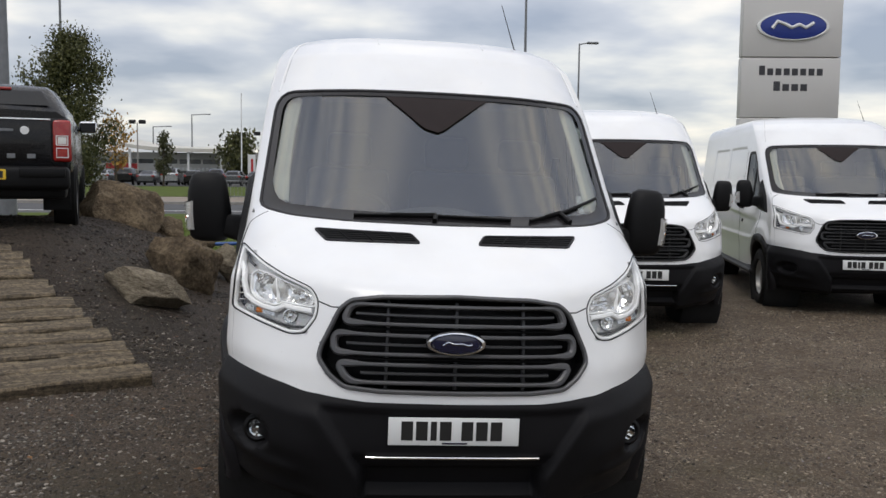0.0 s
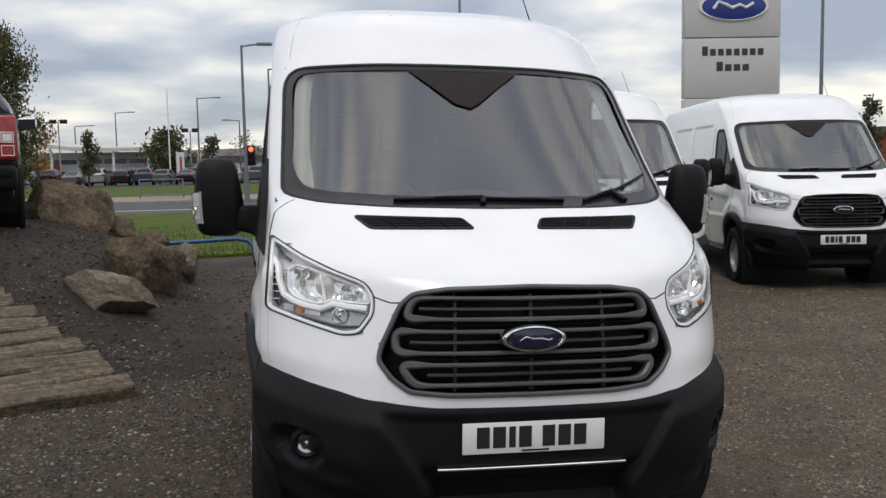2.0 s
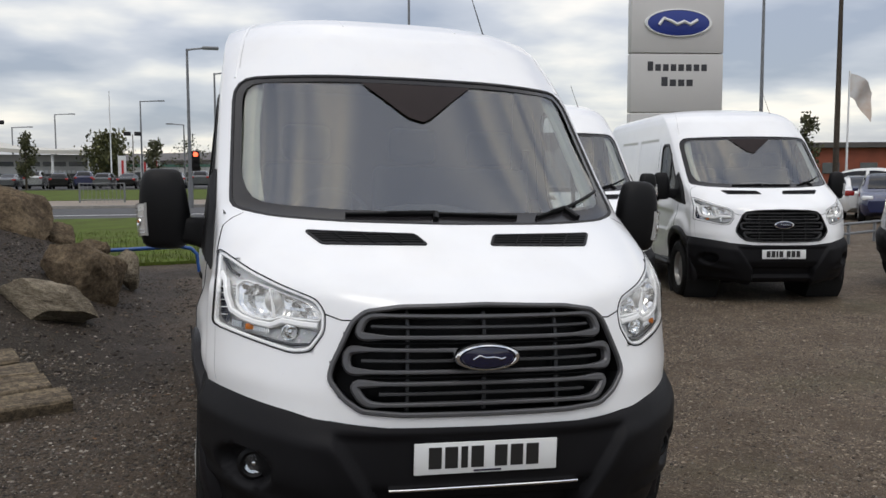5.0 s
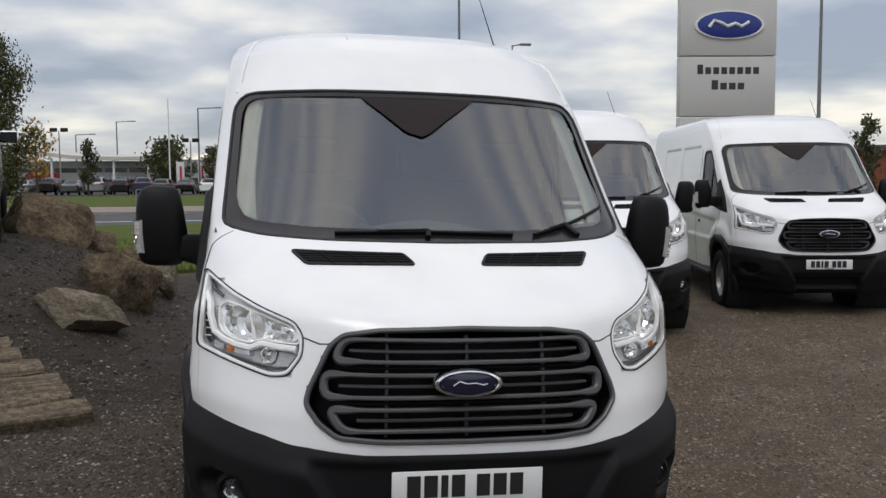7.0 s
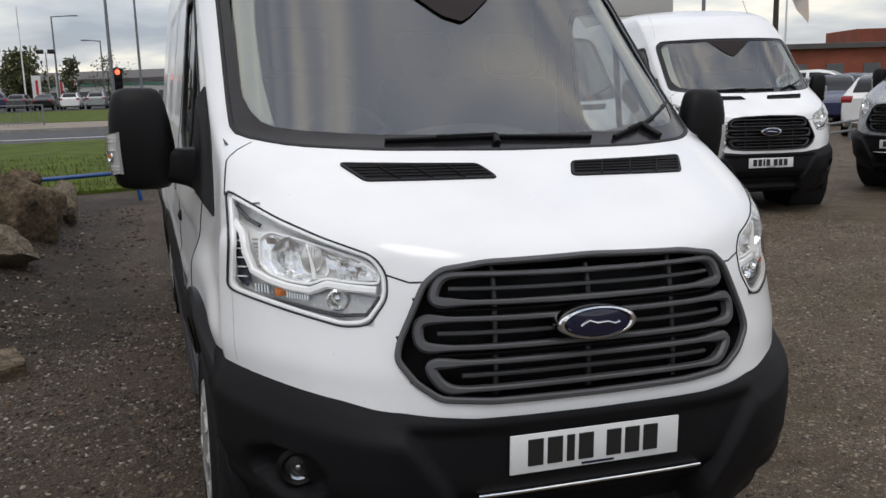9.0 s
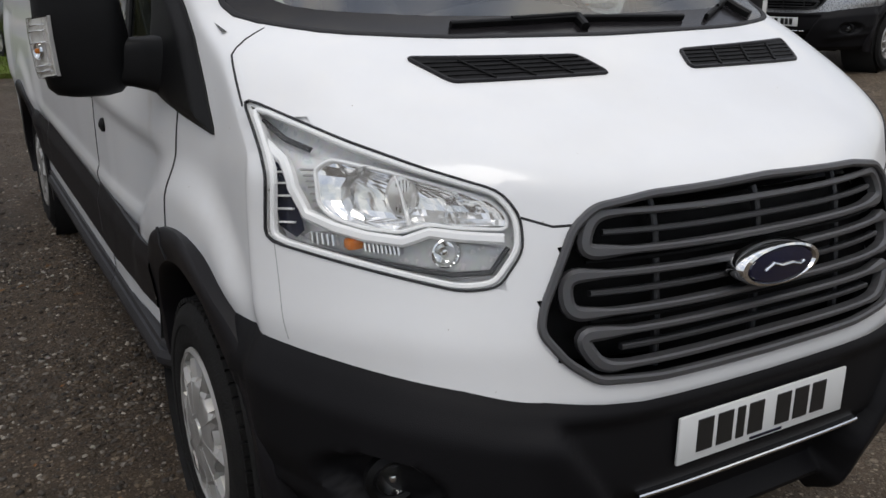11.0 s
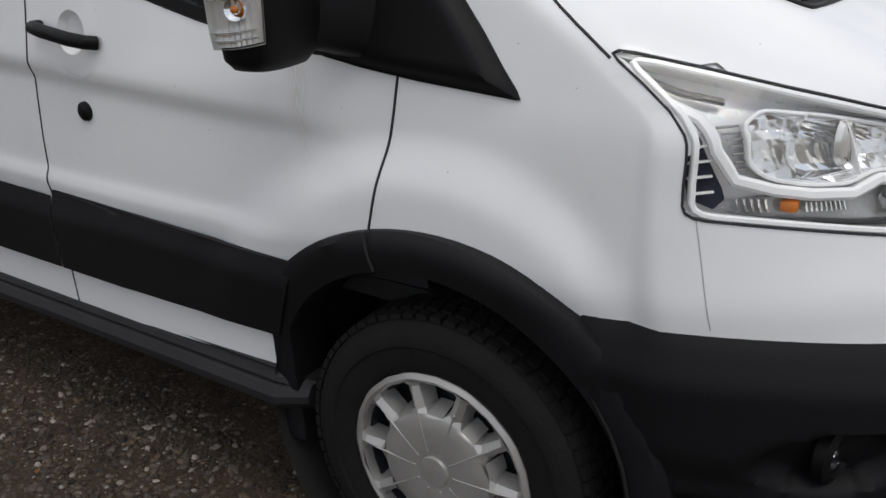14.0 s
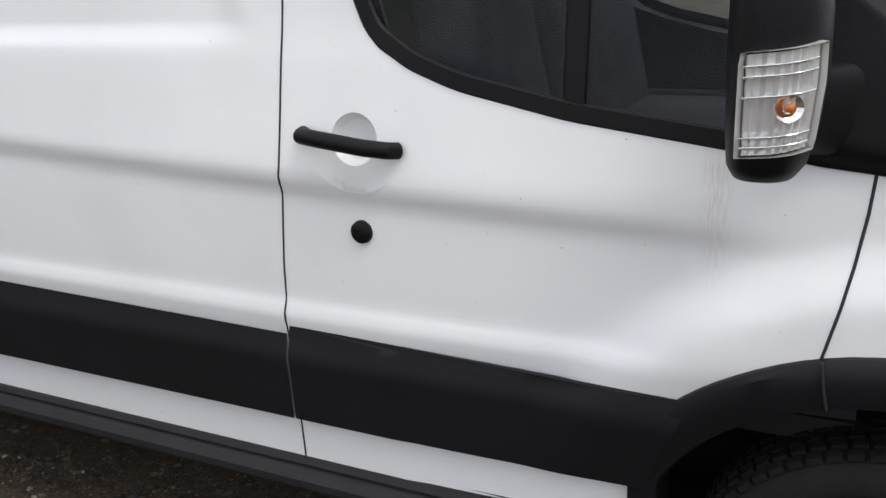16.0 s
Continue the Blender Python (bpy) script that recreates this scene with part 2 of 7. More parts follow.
M_hubcap = mat("silver_wheel_trim", (0.44, 0.43, 0.41), 0.38, metal=0.5, var=0.1, scale=12)
M_gap = mat("shut_line", (0.02, 0.02, 0.022), 0.8, var=0.05)
M_plate = mat("plate_white", (0.72, 0.73, 0.72), 0.35, var=0.03)
M_ink = mat("plate_black", (0.015, 0.015, 0.015), 0.4, var=0.03)
M_blue_badge = mat("badge_blue", (0.006, 0.008, 0.034), 0.12, var=0.1, scale=20, coat=0.8)
M_cabin = mat("cabin_grey", (0.085, 0.085, 0.083), 0.75, var=0.2, scale=10)
M_cabin_dark = mat("cabin_dark", (0.02, 0.02, 0.024), 0.8, var=0.2, scale=10)
M_cabin_light = mat("cabin_cream", (0.74, 0.75, 0.68), 0.7, var=0.1, scale=6)
M_seat = mat("seat_cloth", (0.045, 0.05, 0.068), 0.9, var=0.05, scale=8, second=(0.03, 0.034, 0.05))
M_belt = mat("belt_webbing", (0.10, 0.10, 0.105), 0.8, var=0.2, scale=40)
M_rim = mat("steel_rim", (0.022, 0.024, 0.03), 0.45, metal=0.3, var=0.2)
M_indicator = mat("indicator_clear", (0.86, 0.85, 0.82), 0.2, metal=0.45, var=0.08, scale=9)
M_line = mat("panel_joint", (0.45, 0.45, 0.45), 0.7, var=0.1)
M_bulkhead = mat("bulkhead_grey", (0.11, 0.10, 0.08), 0.7, var=0.05, scale=2.2, second=(0.15, 0.135, 0.10))
M_under = mat("underbody", (0.012, 0.012, 0.012), 0.9, var=0.2)

# ---- mesh helpers ----


def finish(me, smooth=True, angle=38):
    if smooth:
        me.polygons.foreach_set("use_smooth", [True] * len(me.polygons))
        bmx = bmesh.new()
        bmx.from_mesh(me)
        lim = radians(angle)
        for e in bmx.edges:
            if len(e.link_faces) == 2 and e.calc_face_angle(0) > lim:
                e.smooth = False
        bmx.to_mesh(me)
        bmx.free()
    return me


def part(name, bm, material, parent=None, label="", smooth=True, angle=38):
    """One mesh object from a bmesh (or a pair of verts and faces), under its thing or part."""
    me = bpy.data.meshes.new(name)
    if isinstance(bm, tuple):
        me.from_pydata([tuple(v) for v in bm[0]], [], bm[1])
    else:
        bmesh.ops.recalc_face_normals(bm, faces=bm.faces)
        bm.to_mesh(me)
        bm.free()
    finish(me, smooth, angle)
    me.materials.append(material)
    ob = new(name, me)
    if parent is not None:
        ob.parent = parent
    if label:
        ob["label"] = label
    return ob


def thing(name, label, category, group="", m=None):
    ob = new(name)
    ob.empty_display_size = 0.2
    if m is not None:
        ob.matrix_basis = m
    return tagged(ob, label, category, group)


def box(bm, c, s, m=None, bevel=0.0, seg=2):
    """A box of size s about c, with rounded edges."""
    r = bmesh.ops.create_cube(bm, size=1.0)
    vs = r["verts"]
    for v in vs:
        v.co = Vector((v.co.x * s[0], v.co.y * s[1], v.co.z * s[2]))
    if bevel:
        es = {e for v in vs for e in v.link_edges}
        rb = bmesh.ops.bevel(bm, geom=list(es), offset=bevel, segments=seg, affect="EDGES", profile=0.5)
        vs = list({v for v in vs if v.is_valid} | set(rb["verts"]))
    for v in vs:
        co = v.co + Vector(c)
        v.co = m @ co if m is not None else co
    return vs


def tube(bm, pts, r, seg=10, taper=None, caps=True):
    """A round bar along pts."""
    pts = [Vector(p) for p in pts]
    rings = []
    for i, p in enumerate(pts):
        d = (pts[min(i + 1, len(pts) - 1)] - pts[max(i - 1, 0)]).normalized()
        a = d.orthogonal().normalized() if i == 0 else (rings_a - d * rings_a.dot(d)).normalized()
        rings_a = a
        b = d.cross(a)
        rr = r if taper is None else r + (taper - r) * i / (len(pts) - 1)
        rings.append([bm.verts.new(p + (a * math.cos(k * math.tau / seg) + b * math.sin(k * math.tau / seg)) * rr) for k in range(seg)])
    for i in range(len(rings) - 1):
        for k in range(seg):
            bm.faces.new((rings[i][k], rings[i][(k + 1) % seg], rings[i + 1][(k + 1) % seg], rings[i + 1][k]))
    if caps:
        bm.faces.new(rings[0][::-1])
        bm.faces.new(rings[-1])


def lathe(bm, profile, m, seg=40, close=False):
    """Turn (radius, height) pairs about the z axis of m."""
    rings = []
    for r, h in profile:
        if r < 1e-5:
            rings.append([bm.verts.new(m @ Vector((0, 0, h)))])
        else:
            rings.append([bm.verts.new(m @ Vector((r * math.cos(k * math.tau / seg), r * math.sin(k * math.tau / seg), h))) for k in range(seg)])
    if close:
        rings.append(rings[0])
    for a, b in zip(rings, rings[1:]):
        for k in range(seg):
            k2 = (k + 1) % seg
            f = [a[k % len(a)], a[k2 % len(a)], b[k2 % len(b)], b[k % len(b)]]
            f = list(dict.fromkeys(f))
            if len(f) > 2:
                bm.faces.new(f)


def dense(poly, step, closed=True):
    out = []
    n = len(poly)
    for i in range(n if closed else n - 1):
        a, b = Vector(poly[i]), Vector(poly[(i + 1) % n])
        k = max(1, int((b - a).length / step))
        out += [a.lerp(b, j / k) for j in range(k)]
    if not closed:
        out.append(Vector(poly[-1]))
    return out


def rounded(poly, r, k=4):
    """Round the corners of a polygon in the plane."""
    out = []
    n = len(poly)
    for i in range(n):
        p, a, b = Vector(poly[i]), Vector(poly[i - 1]), Vector(poly[(i + 1) % n])
        ra = min(r, (a - p).length * 0.45)
        rb = min(r, (b - p).length * 0.45)
        s, e = p + (a - p).normalized() * ra, p + (b - p).normalized() * rb
        for j in range(k + 1):
            t = j / k
            out.append(s * (1 - t) ** 2 + p * 2 * t * (1 - t) + e * t * t)
    return out


def inside(poly, x, y):
    hit = False
    n = len(poly)
    for i in range(n):
        ax, ay = poly[i]
        bx, by = poly[i - 1]
        if (ay > y) != (by > y) and x < (bx - ax) * (y - ay) / (by - ay) + ax:
            hit = not hit
    return hit


def strip(bm, pts, nor, w, h, closed=False, chamfer=0.25):
    """A flat bar of width w laid along pts, standing h proud along the normals."""
    n = len(pts)
    rings = []
    wide = list(w) if isinstance(w, (list, tuple)) else [w] * n
    for i in range(n):
        w = wide[i]
        a = pts[(i - 1) % n] if closed or i > 0 else pts[i]
        b = pts[(i + 1) % n] if closed or i < n - 1 else pts[i]
        t = (b - a).normalized()
        s = t.cross(nor[i]).normalized()
        c = min(chamfer * w, h * 0.8)
        rings.append([bm.verts.new(q) for q in (pts[i] - s * w / 2 - nor[i] * 0.004, pts[i] - s * w / 2 + nor[i] * (h - c), pts[i] - s * (w / 2 - c) + nor[i] * h,
                                                pts[i] + s * (w / 2 - c) + nor[i] * h, pts[i] + s * w / 2 + nor[i] * (h - c), pts[i] + s * w / 2 - nor[i] * 0.004)])
    m = len(rings[0])
    for i in range(n if closed else n - 1):
        a, b = rings[i], rings[(i + 1) % n]
        for k in range(m):
            bm.faces.new((a[k], a[(k + 1) % m], b[(k + 1) % m], b[k]))
    if not closed:
        bm.faces.new(rings[0])
        bm.faces.new(rings[-1][::-1])


# ---- the shape of the van ----
# height, front at the centre line, depth of the rounded front, fullness, half width
VAN = np.array([
    (0.24, 0.150, 0.70, 4.6, 0.950),
    (0.32, 0.080, 0.70, 4.6, 0.970),
    (0.45, 0.035, 0.69, 4.5, 0.985),
    (0.57, 0.020, 0.69, 4.4, 0.990),
    (0.70, 0.020, 0.70, 4.0, 0.995),
    (0.80, 0.022, 0.71, 3.6, 1.006),
    (0.86, 0.024, 0.72, 3.4, 1.024),
    (0.95, 0.030, 0.72, 3.0, 1.026),
    (1.08, 0.042, 0.71, 2.6, 1.026),
    (1.14, 0.060, 0.68, 2.5, 1.024),
    (1.18, 0.090, 0.66, 2.7, 1.020),
    (1.22, 0.165, 0.66, 3.4, 1.014),
    (1.30, 0.350, 0.61, 4.6, 1.004),
    (1.40, 0.580, 0.52, 5.2, 0.992),
    (1.46, 0.715, 0.45, 4.4, 0.982),
    (1.60, 0.860, 0.45, 3.7, 0.968),
    (1.80, 1.065, 0.44, 3.4, 0.948),
    (2.00, 1.270, 0.43, 3.2, 0.927),
    (2.10, 1.375, 0.44, 3.1, 0.914),
    (2.20, 1.490, 0.46, 3.0, 0.902),
    (2.30, 1.610, 0.50, 3.3, 0.890),
    (2.38, 1.760, 0.56, 3.4, 0.868),
    (2.44, 1.960, 0.62, 3.3, 0.830),
    (2.48, 2.220, 0.64, 3.2, 0.765),
    (2.51, 2.560, 0.60, 2.8, 0.620),
    (2.53, 2.900, 0.55, 2.6, 0.450),
    (2.54, 3.400, 0.40, 2.4, 0.180)])
TAIL = 5.98
QQ = 1.25
ARCHES = ((1.045, 0.375), (4.81, 0.37))
# how far the flank is drawn in behind the lamps, by the distance from the nose
TAPER = ((0.45, 0.55, 0.62, 0.86, 1.122, 1.5, 2.0), (1.01, 0.955, 0.930, 0.929, 0.952, 0.978, 1.01))


def smooth01(t):
    t = min(1.0, max(0.0, t))
    return t * t * (3 - 2 * t)


def level(z):
    r = 0.022 if z < 2.3 else 0.008
    return np.mean([[np.interp(z + d, VAN[:, 0], VAN[:, k]) for k in range(1, 5)] for d in (-r, -r / 2, 0, r / 2, r)], axis=0)


def bulge(y, z):
    """The flare of the body round a wheel."""
    s = 0.0
    for ay, az in ARCHES:
        d = math.hypot((y - ay) * (1.22 if y < ay and ay < 2 else 1.0), z - az)
        flank = smooth01((z - 0.52) / 0.28) if (y > ay) == (ay < 2) else 1.0
        flank *= smooth01((y - 0.48) / 0.30)
        s += (0.033 if ay < 2 else 0.022) * flank * smooth01((0.750 - d) / 0.13)
    return s


def scallop(y, z):
    """The hollow pressed into the door and flank below the shoulder line."""
    low = max(0.0, 1.0 - z)
    k = smooth01((y - 1.16 - 0.95 * low) / 0.30) * (1 - smooth01((y - 4.10 + 0.3 * low) / 0.2))
    k += smooth01((y - 5.30) / 0.1) * (1 - smooth01((y - 5.8) / 0.1))
    crest = 1.118 + 0.0457 * (y - 1.28)
    return 0.021 * k * smooth01((crest - z) / 0.055) * smooth01((z - 0.825) / 0.05)


def emboss(y, z):
    """Shallow pressed panels in the load bay side."""
    d = 0.0
    for y0, y1 in ((2.36, 3.55), (3.70, 4.90)):
        d += smooth01((y - y0) / 0.05) * smooth01((y1 - y) / 0.05)
    return 0.012 * d * smooth01((z - 1.435) / 0.022) * smooth01((2.08 - z) / 0.022)


def front(x, z):
    f, c, p, w = level(z)
    t = min(1.0, abs(x) / w)
    return Vector((x, f + c * (1 - (1 - t ** p) ** (1 / QQ)), z))


def side(y, z, sgn=-1):
    f, c, p, w = level(z)
    t = min(1.0, max(0.0, (y - f) / c))
    x = w * (1 - (1 - t) ** QQ) ** (1 / p)
    if y < 2.0:
        cap = w * float(np.interp(y, *TAPER))
        x = 0.5 * (x + cap - math.sqrt((x - cap) ** 2 + 0.00015))
    if z < 1.3:
        x += bulge(y, z) * min(1, max(0, t)) * (1 if z > 0.3 else 0.3)
    if y > 0.9:
        x -= scallop(y, z) + emboss(y, z)
    return Vector((sgn * x, y, z))


def front_n(x, z):
    e = 0.004
    a, b = front(x + e, z) - front(x - e, z), front(x, z + e) - front(x, z - e)
    return a.cross(b).normalized()


def side_n(y, z, sgn=-1):
    e = 0.006
    a, b = side(y + e, z, sgn) - side(y - e, z, sgn), side(y, z + e, sgn) - side(y, z - e, sgn)
    n = a.cross(b).normalized()
    return n if n.x * sgn > 0 else -n


WIND_OUT = [(-0.868, 1.462), (-0.72, 1.434), (-0.45, 1.420), (0, 1.414), (0.45, 1.420), (0.72, 1.434), (0.868, 1.462), (0.870, 1.52), (0.853, 2.00), (0.800, 2.064), (0.4, 2.074), (0, 2.077), (-0.4, 2.074), (-0.800, 2.064), (-0.853, 2.00), (-0.870, 1.52)]
WIND_IN = [(-0.785, 1.497), (-0.70, 1.480), (-0.45, 1.466), (0, 1.459), (0.45, 1.466), (0.70, 1.480), (0.785, 1.497), (0.826, 1.58), (0.815, 1.98), (0.775, 2.036), (0.4, 2.047), (0, 2.050), (-0.4, 2.047), (-0.775, 2.036), (-0.815, 1.98), (-0.826, 1.58)]
HEAD = [(0.919, 1.306), (0.932, 1.150), (0.940, 1.030), (0.80, 1.002), (0.665, 0.975), (0.605, 0.985), (0.556, 1.055), (0.552, 1.12), (0.580, 1.165), (0.70, 1.205), (0.80, 1.245)]
GRILLE = [(-0.545, 0.900), (-0.535, 0.945), (-0.465, 1.095), (-0.42, 1.132), (-0.30, 1.150), (0, 1.158), (0.30, 1.150), (0.42, 1.132), (0.465, 1.095), (0.535, 0.945), (0.545, 0.900), (0.50, 0.84), (0.44, 0.797), (0.30, 0.785), (0, 0.782), (-0.30, 0.785), (-0.44, 0.797), (-0.50, 0.84)]
SIDEWIN = [(1.29, 1.262), (1.63, 1.312), (1.85, 1.362), (1.95, 1.400), (2.03, 1.455), (2.065, 1.53), (2.10, 1.93), (2.05, 1.985), (1.80, 1.985), (1.70, 1.90), (1.29, 1.45)]


HEAD = [tuple(p) for p in rounded(HEAD, 0.022, 3)]
WIND_OUT = [tuple(p) for p in rounded(WIND_OUT, 0.05, 2)]
WIND_IN = [tuple(p) for p in rounded(WIND_IN, 0.05, 2)]


def hull_skip(sx, y, z):
    x = abs(sx)
    for ay, az in ARCHES:
        if math.hypot(y - ay, z - az) < 0.49 and x > 0.5 and y > 0.45 and (z > 0.7 or abs(y - ay) < 0.435 or (ay < 2 and y < ay)):
            return True
    if z < 0.425 and x > 0.4:
        return True
    if y < 1.9 and inside(WIND_OUT, sx, z) and x < 0.87:
        return True
    if y < 0.9 and x > 0.5 and inside(HEAD, x, z) and y < front(min(x, 0.95), z).y + 0.03:
        return True
    if y < 0.80 and z < 0.72:
        return True
    if y < 0.4 and inside(GRILLE, sx, z):
        return True
    if x > 0.9 and math.hypot(y - 2.075, z - 1.245) < 0.080:
        return True
    if x > 0.8 and y > 1.25 and inside(SIDEWIN, y, z):
        return True
    return False


def snapped(poly, u, v, r):
    """Move a point near an outline onto it."""
    best, at = r, None
    for i in range(len(poly)):
        p, q = poly[i], poly[i - 1]
        dx, dy = q[0] - p[0], q[1] - p[1]
        t = min(1, max(0, ((u - p[0]) * dx + (v - p[1]) * dy) / (dx * dx + dy * dy)))
        cx, cy = p[0] + t * dx, p[1] + t * dy
        dd = math.hypot(cx - u, cy - v)
        if dd < best:
            best, at = dd, (cx, cy)
    return at


def van_hull(fine=True):
    zs = list(np.arange(0.30, 2.30, 0.02)) + list(np.arange(2.30, 2.54, 0.012)) + [2.54]
    cols = [("f", k) for k in np.linspace(0, 0.90, 40)] + [("c", k) for k in np.linspace(0, 1, 20)[1:]] + [("s", k) for k in np.linspace(0, 1, 116)[1:]] + [("r", k) for k in (0.8, 0.5, 0.25, 0.0)]
    verts, faces = [], []
    rows = []
    for z in zs:
        f, c, p, w = level(z)
        half = []
        y0, y1 = front(0.90 * w, z).y, f + c
        for kind, k in cols:
            if kind == "f" or (kind == "c" and k < 0.7):
                v = front(k * w, z) if kind == "f" else side(y0 + (y1 - y0) * k, z, 1)
                hit = None
                if 0.76 < z < 1.33:
                    hit = snapped(HEAD, v.x, z, 0.013) or snapped(GRILLE, v.x, z, 0.013)
                elif 1.40 < z < 2.14:
                    hit = snapped(WIND_OUT, v.x, z, 0.013)
                half.append(front(*hit) if hit and (front(*hit) - v).length < 0.035 else v)
            elif kind == "c":
                half.append(side(y0 + (y1 - y0) * k, z, 1))
            elif kind == "s":
                yy = y1 + (TAIL - y1) * k
                hit = snapped(SIDEWIN, yy, z, 0.016) if 1.2 < z < 2.05 and 1.3 < yy < 2.2 else None
                half.append(side(*hit, 1) if hit else side(yy, z, 1))
            else:
                half.append(Vector((w * k, TAIL + 0.02 * (1 - k), z)))
        ring = half + [Vector((-v.x, v.y, v.z)) for v in half[-2:0:-1]]
        rows.append(range(len(verts), len(verts) + len(ring)))
        verts += ring
    n = len(rows[0])
    for a, b in zip(rows, rows[1:]):
        for k in range(n):
            q = (a[k], a[(k + 1) % n], b[(k + 1) % n], b[k])
            c = (verts[q[0]] + verts[q[1]] + verts[q[2]] + verts[q[3]]) / 4
            if not hull_skip(c.x, c.y, c.z):
                faces.append(q)
    top = len(verts)
    verts.append(Vector((0, 4.2, 2.543)))
    last = rows[-1]
    faces += [(last[k], last[(k + 1) % n], top) for k in range(n)]
    return verts, faces


def patch(poly, surf, nrm, off, nu=16, nv=10, fold=None):
    """Skin of a convex outline in the surface's own coordinates, lifted by off (a number or a function)."""
    vs_all = [p[1] for p in poly]
    lo, hi = min(vs_all), max(vs_all)
    verts, faces = [], []
    for j in range(nv + 1):
        v = lo + (hi - lo) * (0.002 + 0.996 * j / nv)
        xs = []
        n = len(poly)
        for i in range(n):
            (ax, ay), (bx, by) = poly[i], poly[i - 1]
            if (ay > v) != (by > v):
                xs.append(ax + (bx - ax) * (v - ay) / (by - ay))
        a, b = min(xs), max(xs)
        for i in range(nu + 1):
            u = a + (b - a) * i / nu
            d = off(u, v) if callable(off) else off
            verts.append(surf(u, v) + nrm(u, v) * d)
    for j in range(nv):
        for i in range(nu):
            a = j * (nu + 1) + i
            faces.append((a, a + 1, a + nu + 2, a + nu + 1))
    q = faces[len(faces) // 2 + nu // 2]
    um = sum(p[0] for p in poly) / len(poly)
    vm = sum(p[1] for p in poly) / len(poly)
    if (verts[q[1]] - verts[q[0]]).cross(verts[q[3]] - verts[q[0]]).dot(nrm(um, vm)) < 0:
        faces = [f[::-1] for f in faces]
    return verts, faces


def outline(bm, poly, surf, nrm, w, h, off=0.0, closed=True, step=0.03, chamfer=0.25):
    pts2 = dense(poly, step, closed)
    nor = [nrm(p[0], p[1]) for p in pts2]
    pts = [surf(p[0], p[1]) + n * off for p, n in zip(pts2, nor)]
    if callable(w):
        w = [w(p[0], p[1]) for p in pts2]
    strip(bm, pts, nor, w, h, closed, chamfer)

# ---- the van's parts ----


def bump_top(x):
    return float(np.interp(abs(x), (0, 0.35, 0.55, 0.68, 0.85, 1.0), (0.742, 0.745, 0.762, 0.790, 0.812, 0.828)))


def bumper_skin():
    """The front bumper with its plate recess, lower grille and lamp pockets."""
    verts, faces = [], []
    xs = list(np.linspace(-0.90, 0.90, 181))
    zs_n = 36
    cols = [("f", x) for x in xs]
    left = [("s", y) for y in np.linspace(0.75, 0.455, 14)]
    allc = [("l", y) for _, y in left] + cols + [("r", y) for _, y in reversed(left)]

    def lift(x, z):
        ax = abs(x)
        flank = smooth01((ax - 0.42) / 0.2)
        d = 0.030 + flank * float(np.interp(bump_top(x) - z, (0.0, 0.085, 0.10, 0.24, 0.40), (-0.026, 0.014, 0.017, 0.010, -0.035)))
        # raised frame round the lower grille, recessed mouth below the plate
        edge = 0.36 + 0.185 * min(1.0, max(0.0, (z - 0.44) / 0.29))
        mouth = smooth01((edge - ax) / 0.014)
        d -= (0.016 + 0.02 * smooth01((0.55 - z) / 0.06)) * mouth * smooth01((0.728 - z) / 0.03)
        d -= 0.05 * smooth01((0.38 - ax) / 0.04) * smooth01((0.485 - z) / 0.03) * smooth01((z - 0.34) / 0.03)
        ridge = math.exp(-((ax - edge - 0.008) / (0.010 if ax < edge + 0.008 else 0.06)) ** 2)
        d += 0.016 * ridge * smooth01((0.725 - z) / 0.04)
        fogd = math.hypot((ax - 0.80) / 0.092, (z - 0.568) / 0.070)
        d -= 0.055 * smooth01((1.0 - fogd) / 0.25)
        d += 0.012 * math.exp(-((z - 0.475 + 0.12 * (0.82 - ax)) / 0.02) ** 2) * smooth01((ax - 0.58) / 0.08)
        d -= 0.012 * smooth01((z - bump_top(x) + 0.022) / 0.022)
        d -= 0.035 * smooth01((0.34 - z) / 0.08)
        return d
    for kind, k in allc:
        for j in range(zs_n + 1):
            t = j / zs_n
            if kind == "f":
                zt = bump_top(k)
                z = 0.265 + (zt - 0.265) * t
                p, n = front(k, z), front_n(k, z)
                d = lift(k, z)
            else:
                sg = -1 if kind == "l" else 1
                x0 = abs(side(k, 0.7).x)
                zt = bump_top(x0)
                z = 0.265 + (zt - 0.265) * t
                p, n = side(k, z, sg), side_n(k, z, sg)
                d = lift(x0, z)
                d -= 0.030 * smooth01((k - 0.70) / 0.05)
            verts.append(p + n * d)
    m = zs_n + 1
    for i in range(len(allc) - 1):
        for j in range(zs_n):
            q = (i * m + j, (i + 1) * m + j, (i + 1) * m + j + 1, i * m + j + 1)
            c = (Vector(verts[q[0]]) + Vector(verts[q[2]])) / 2
            if any(math.hypot(c.y - ay, c.z - az) < 0.47 for ay, az in ARCHES):
                continue
            faces.append(q)
    return verts, faces


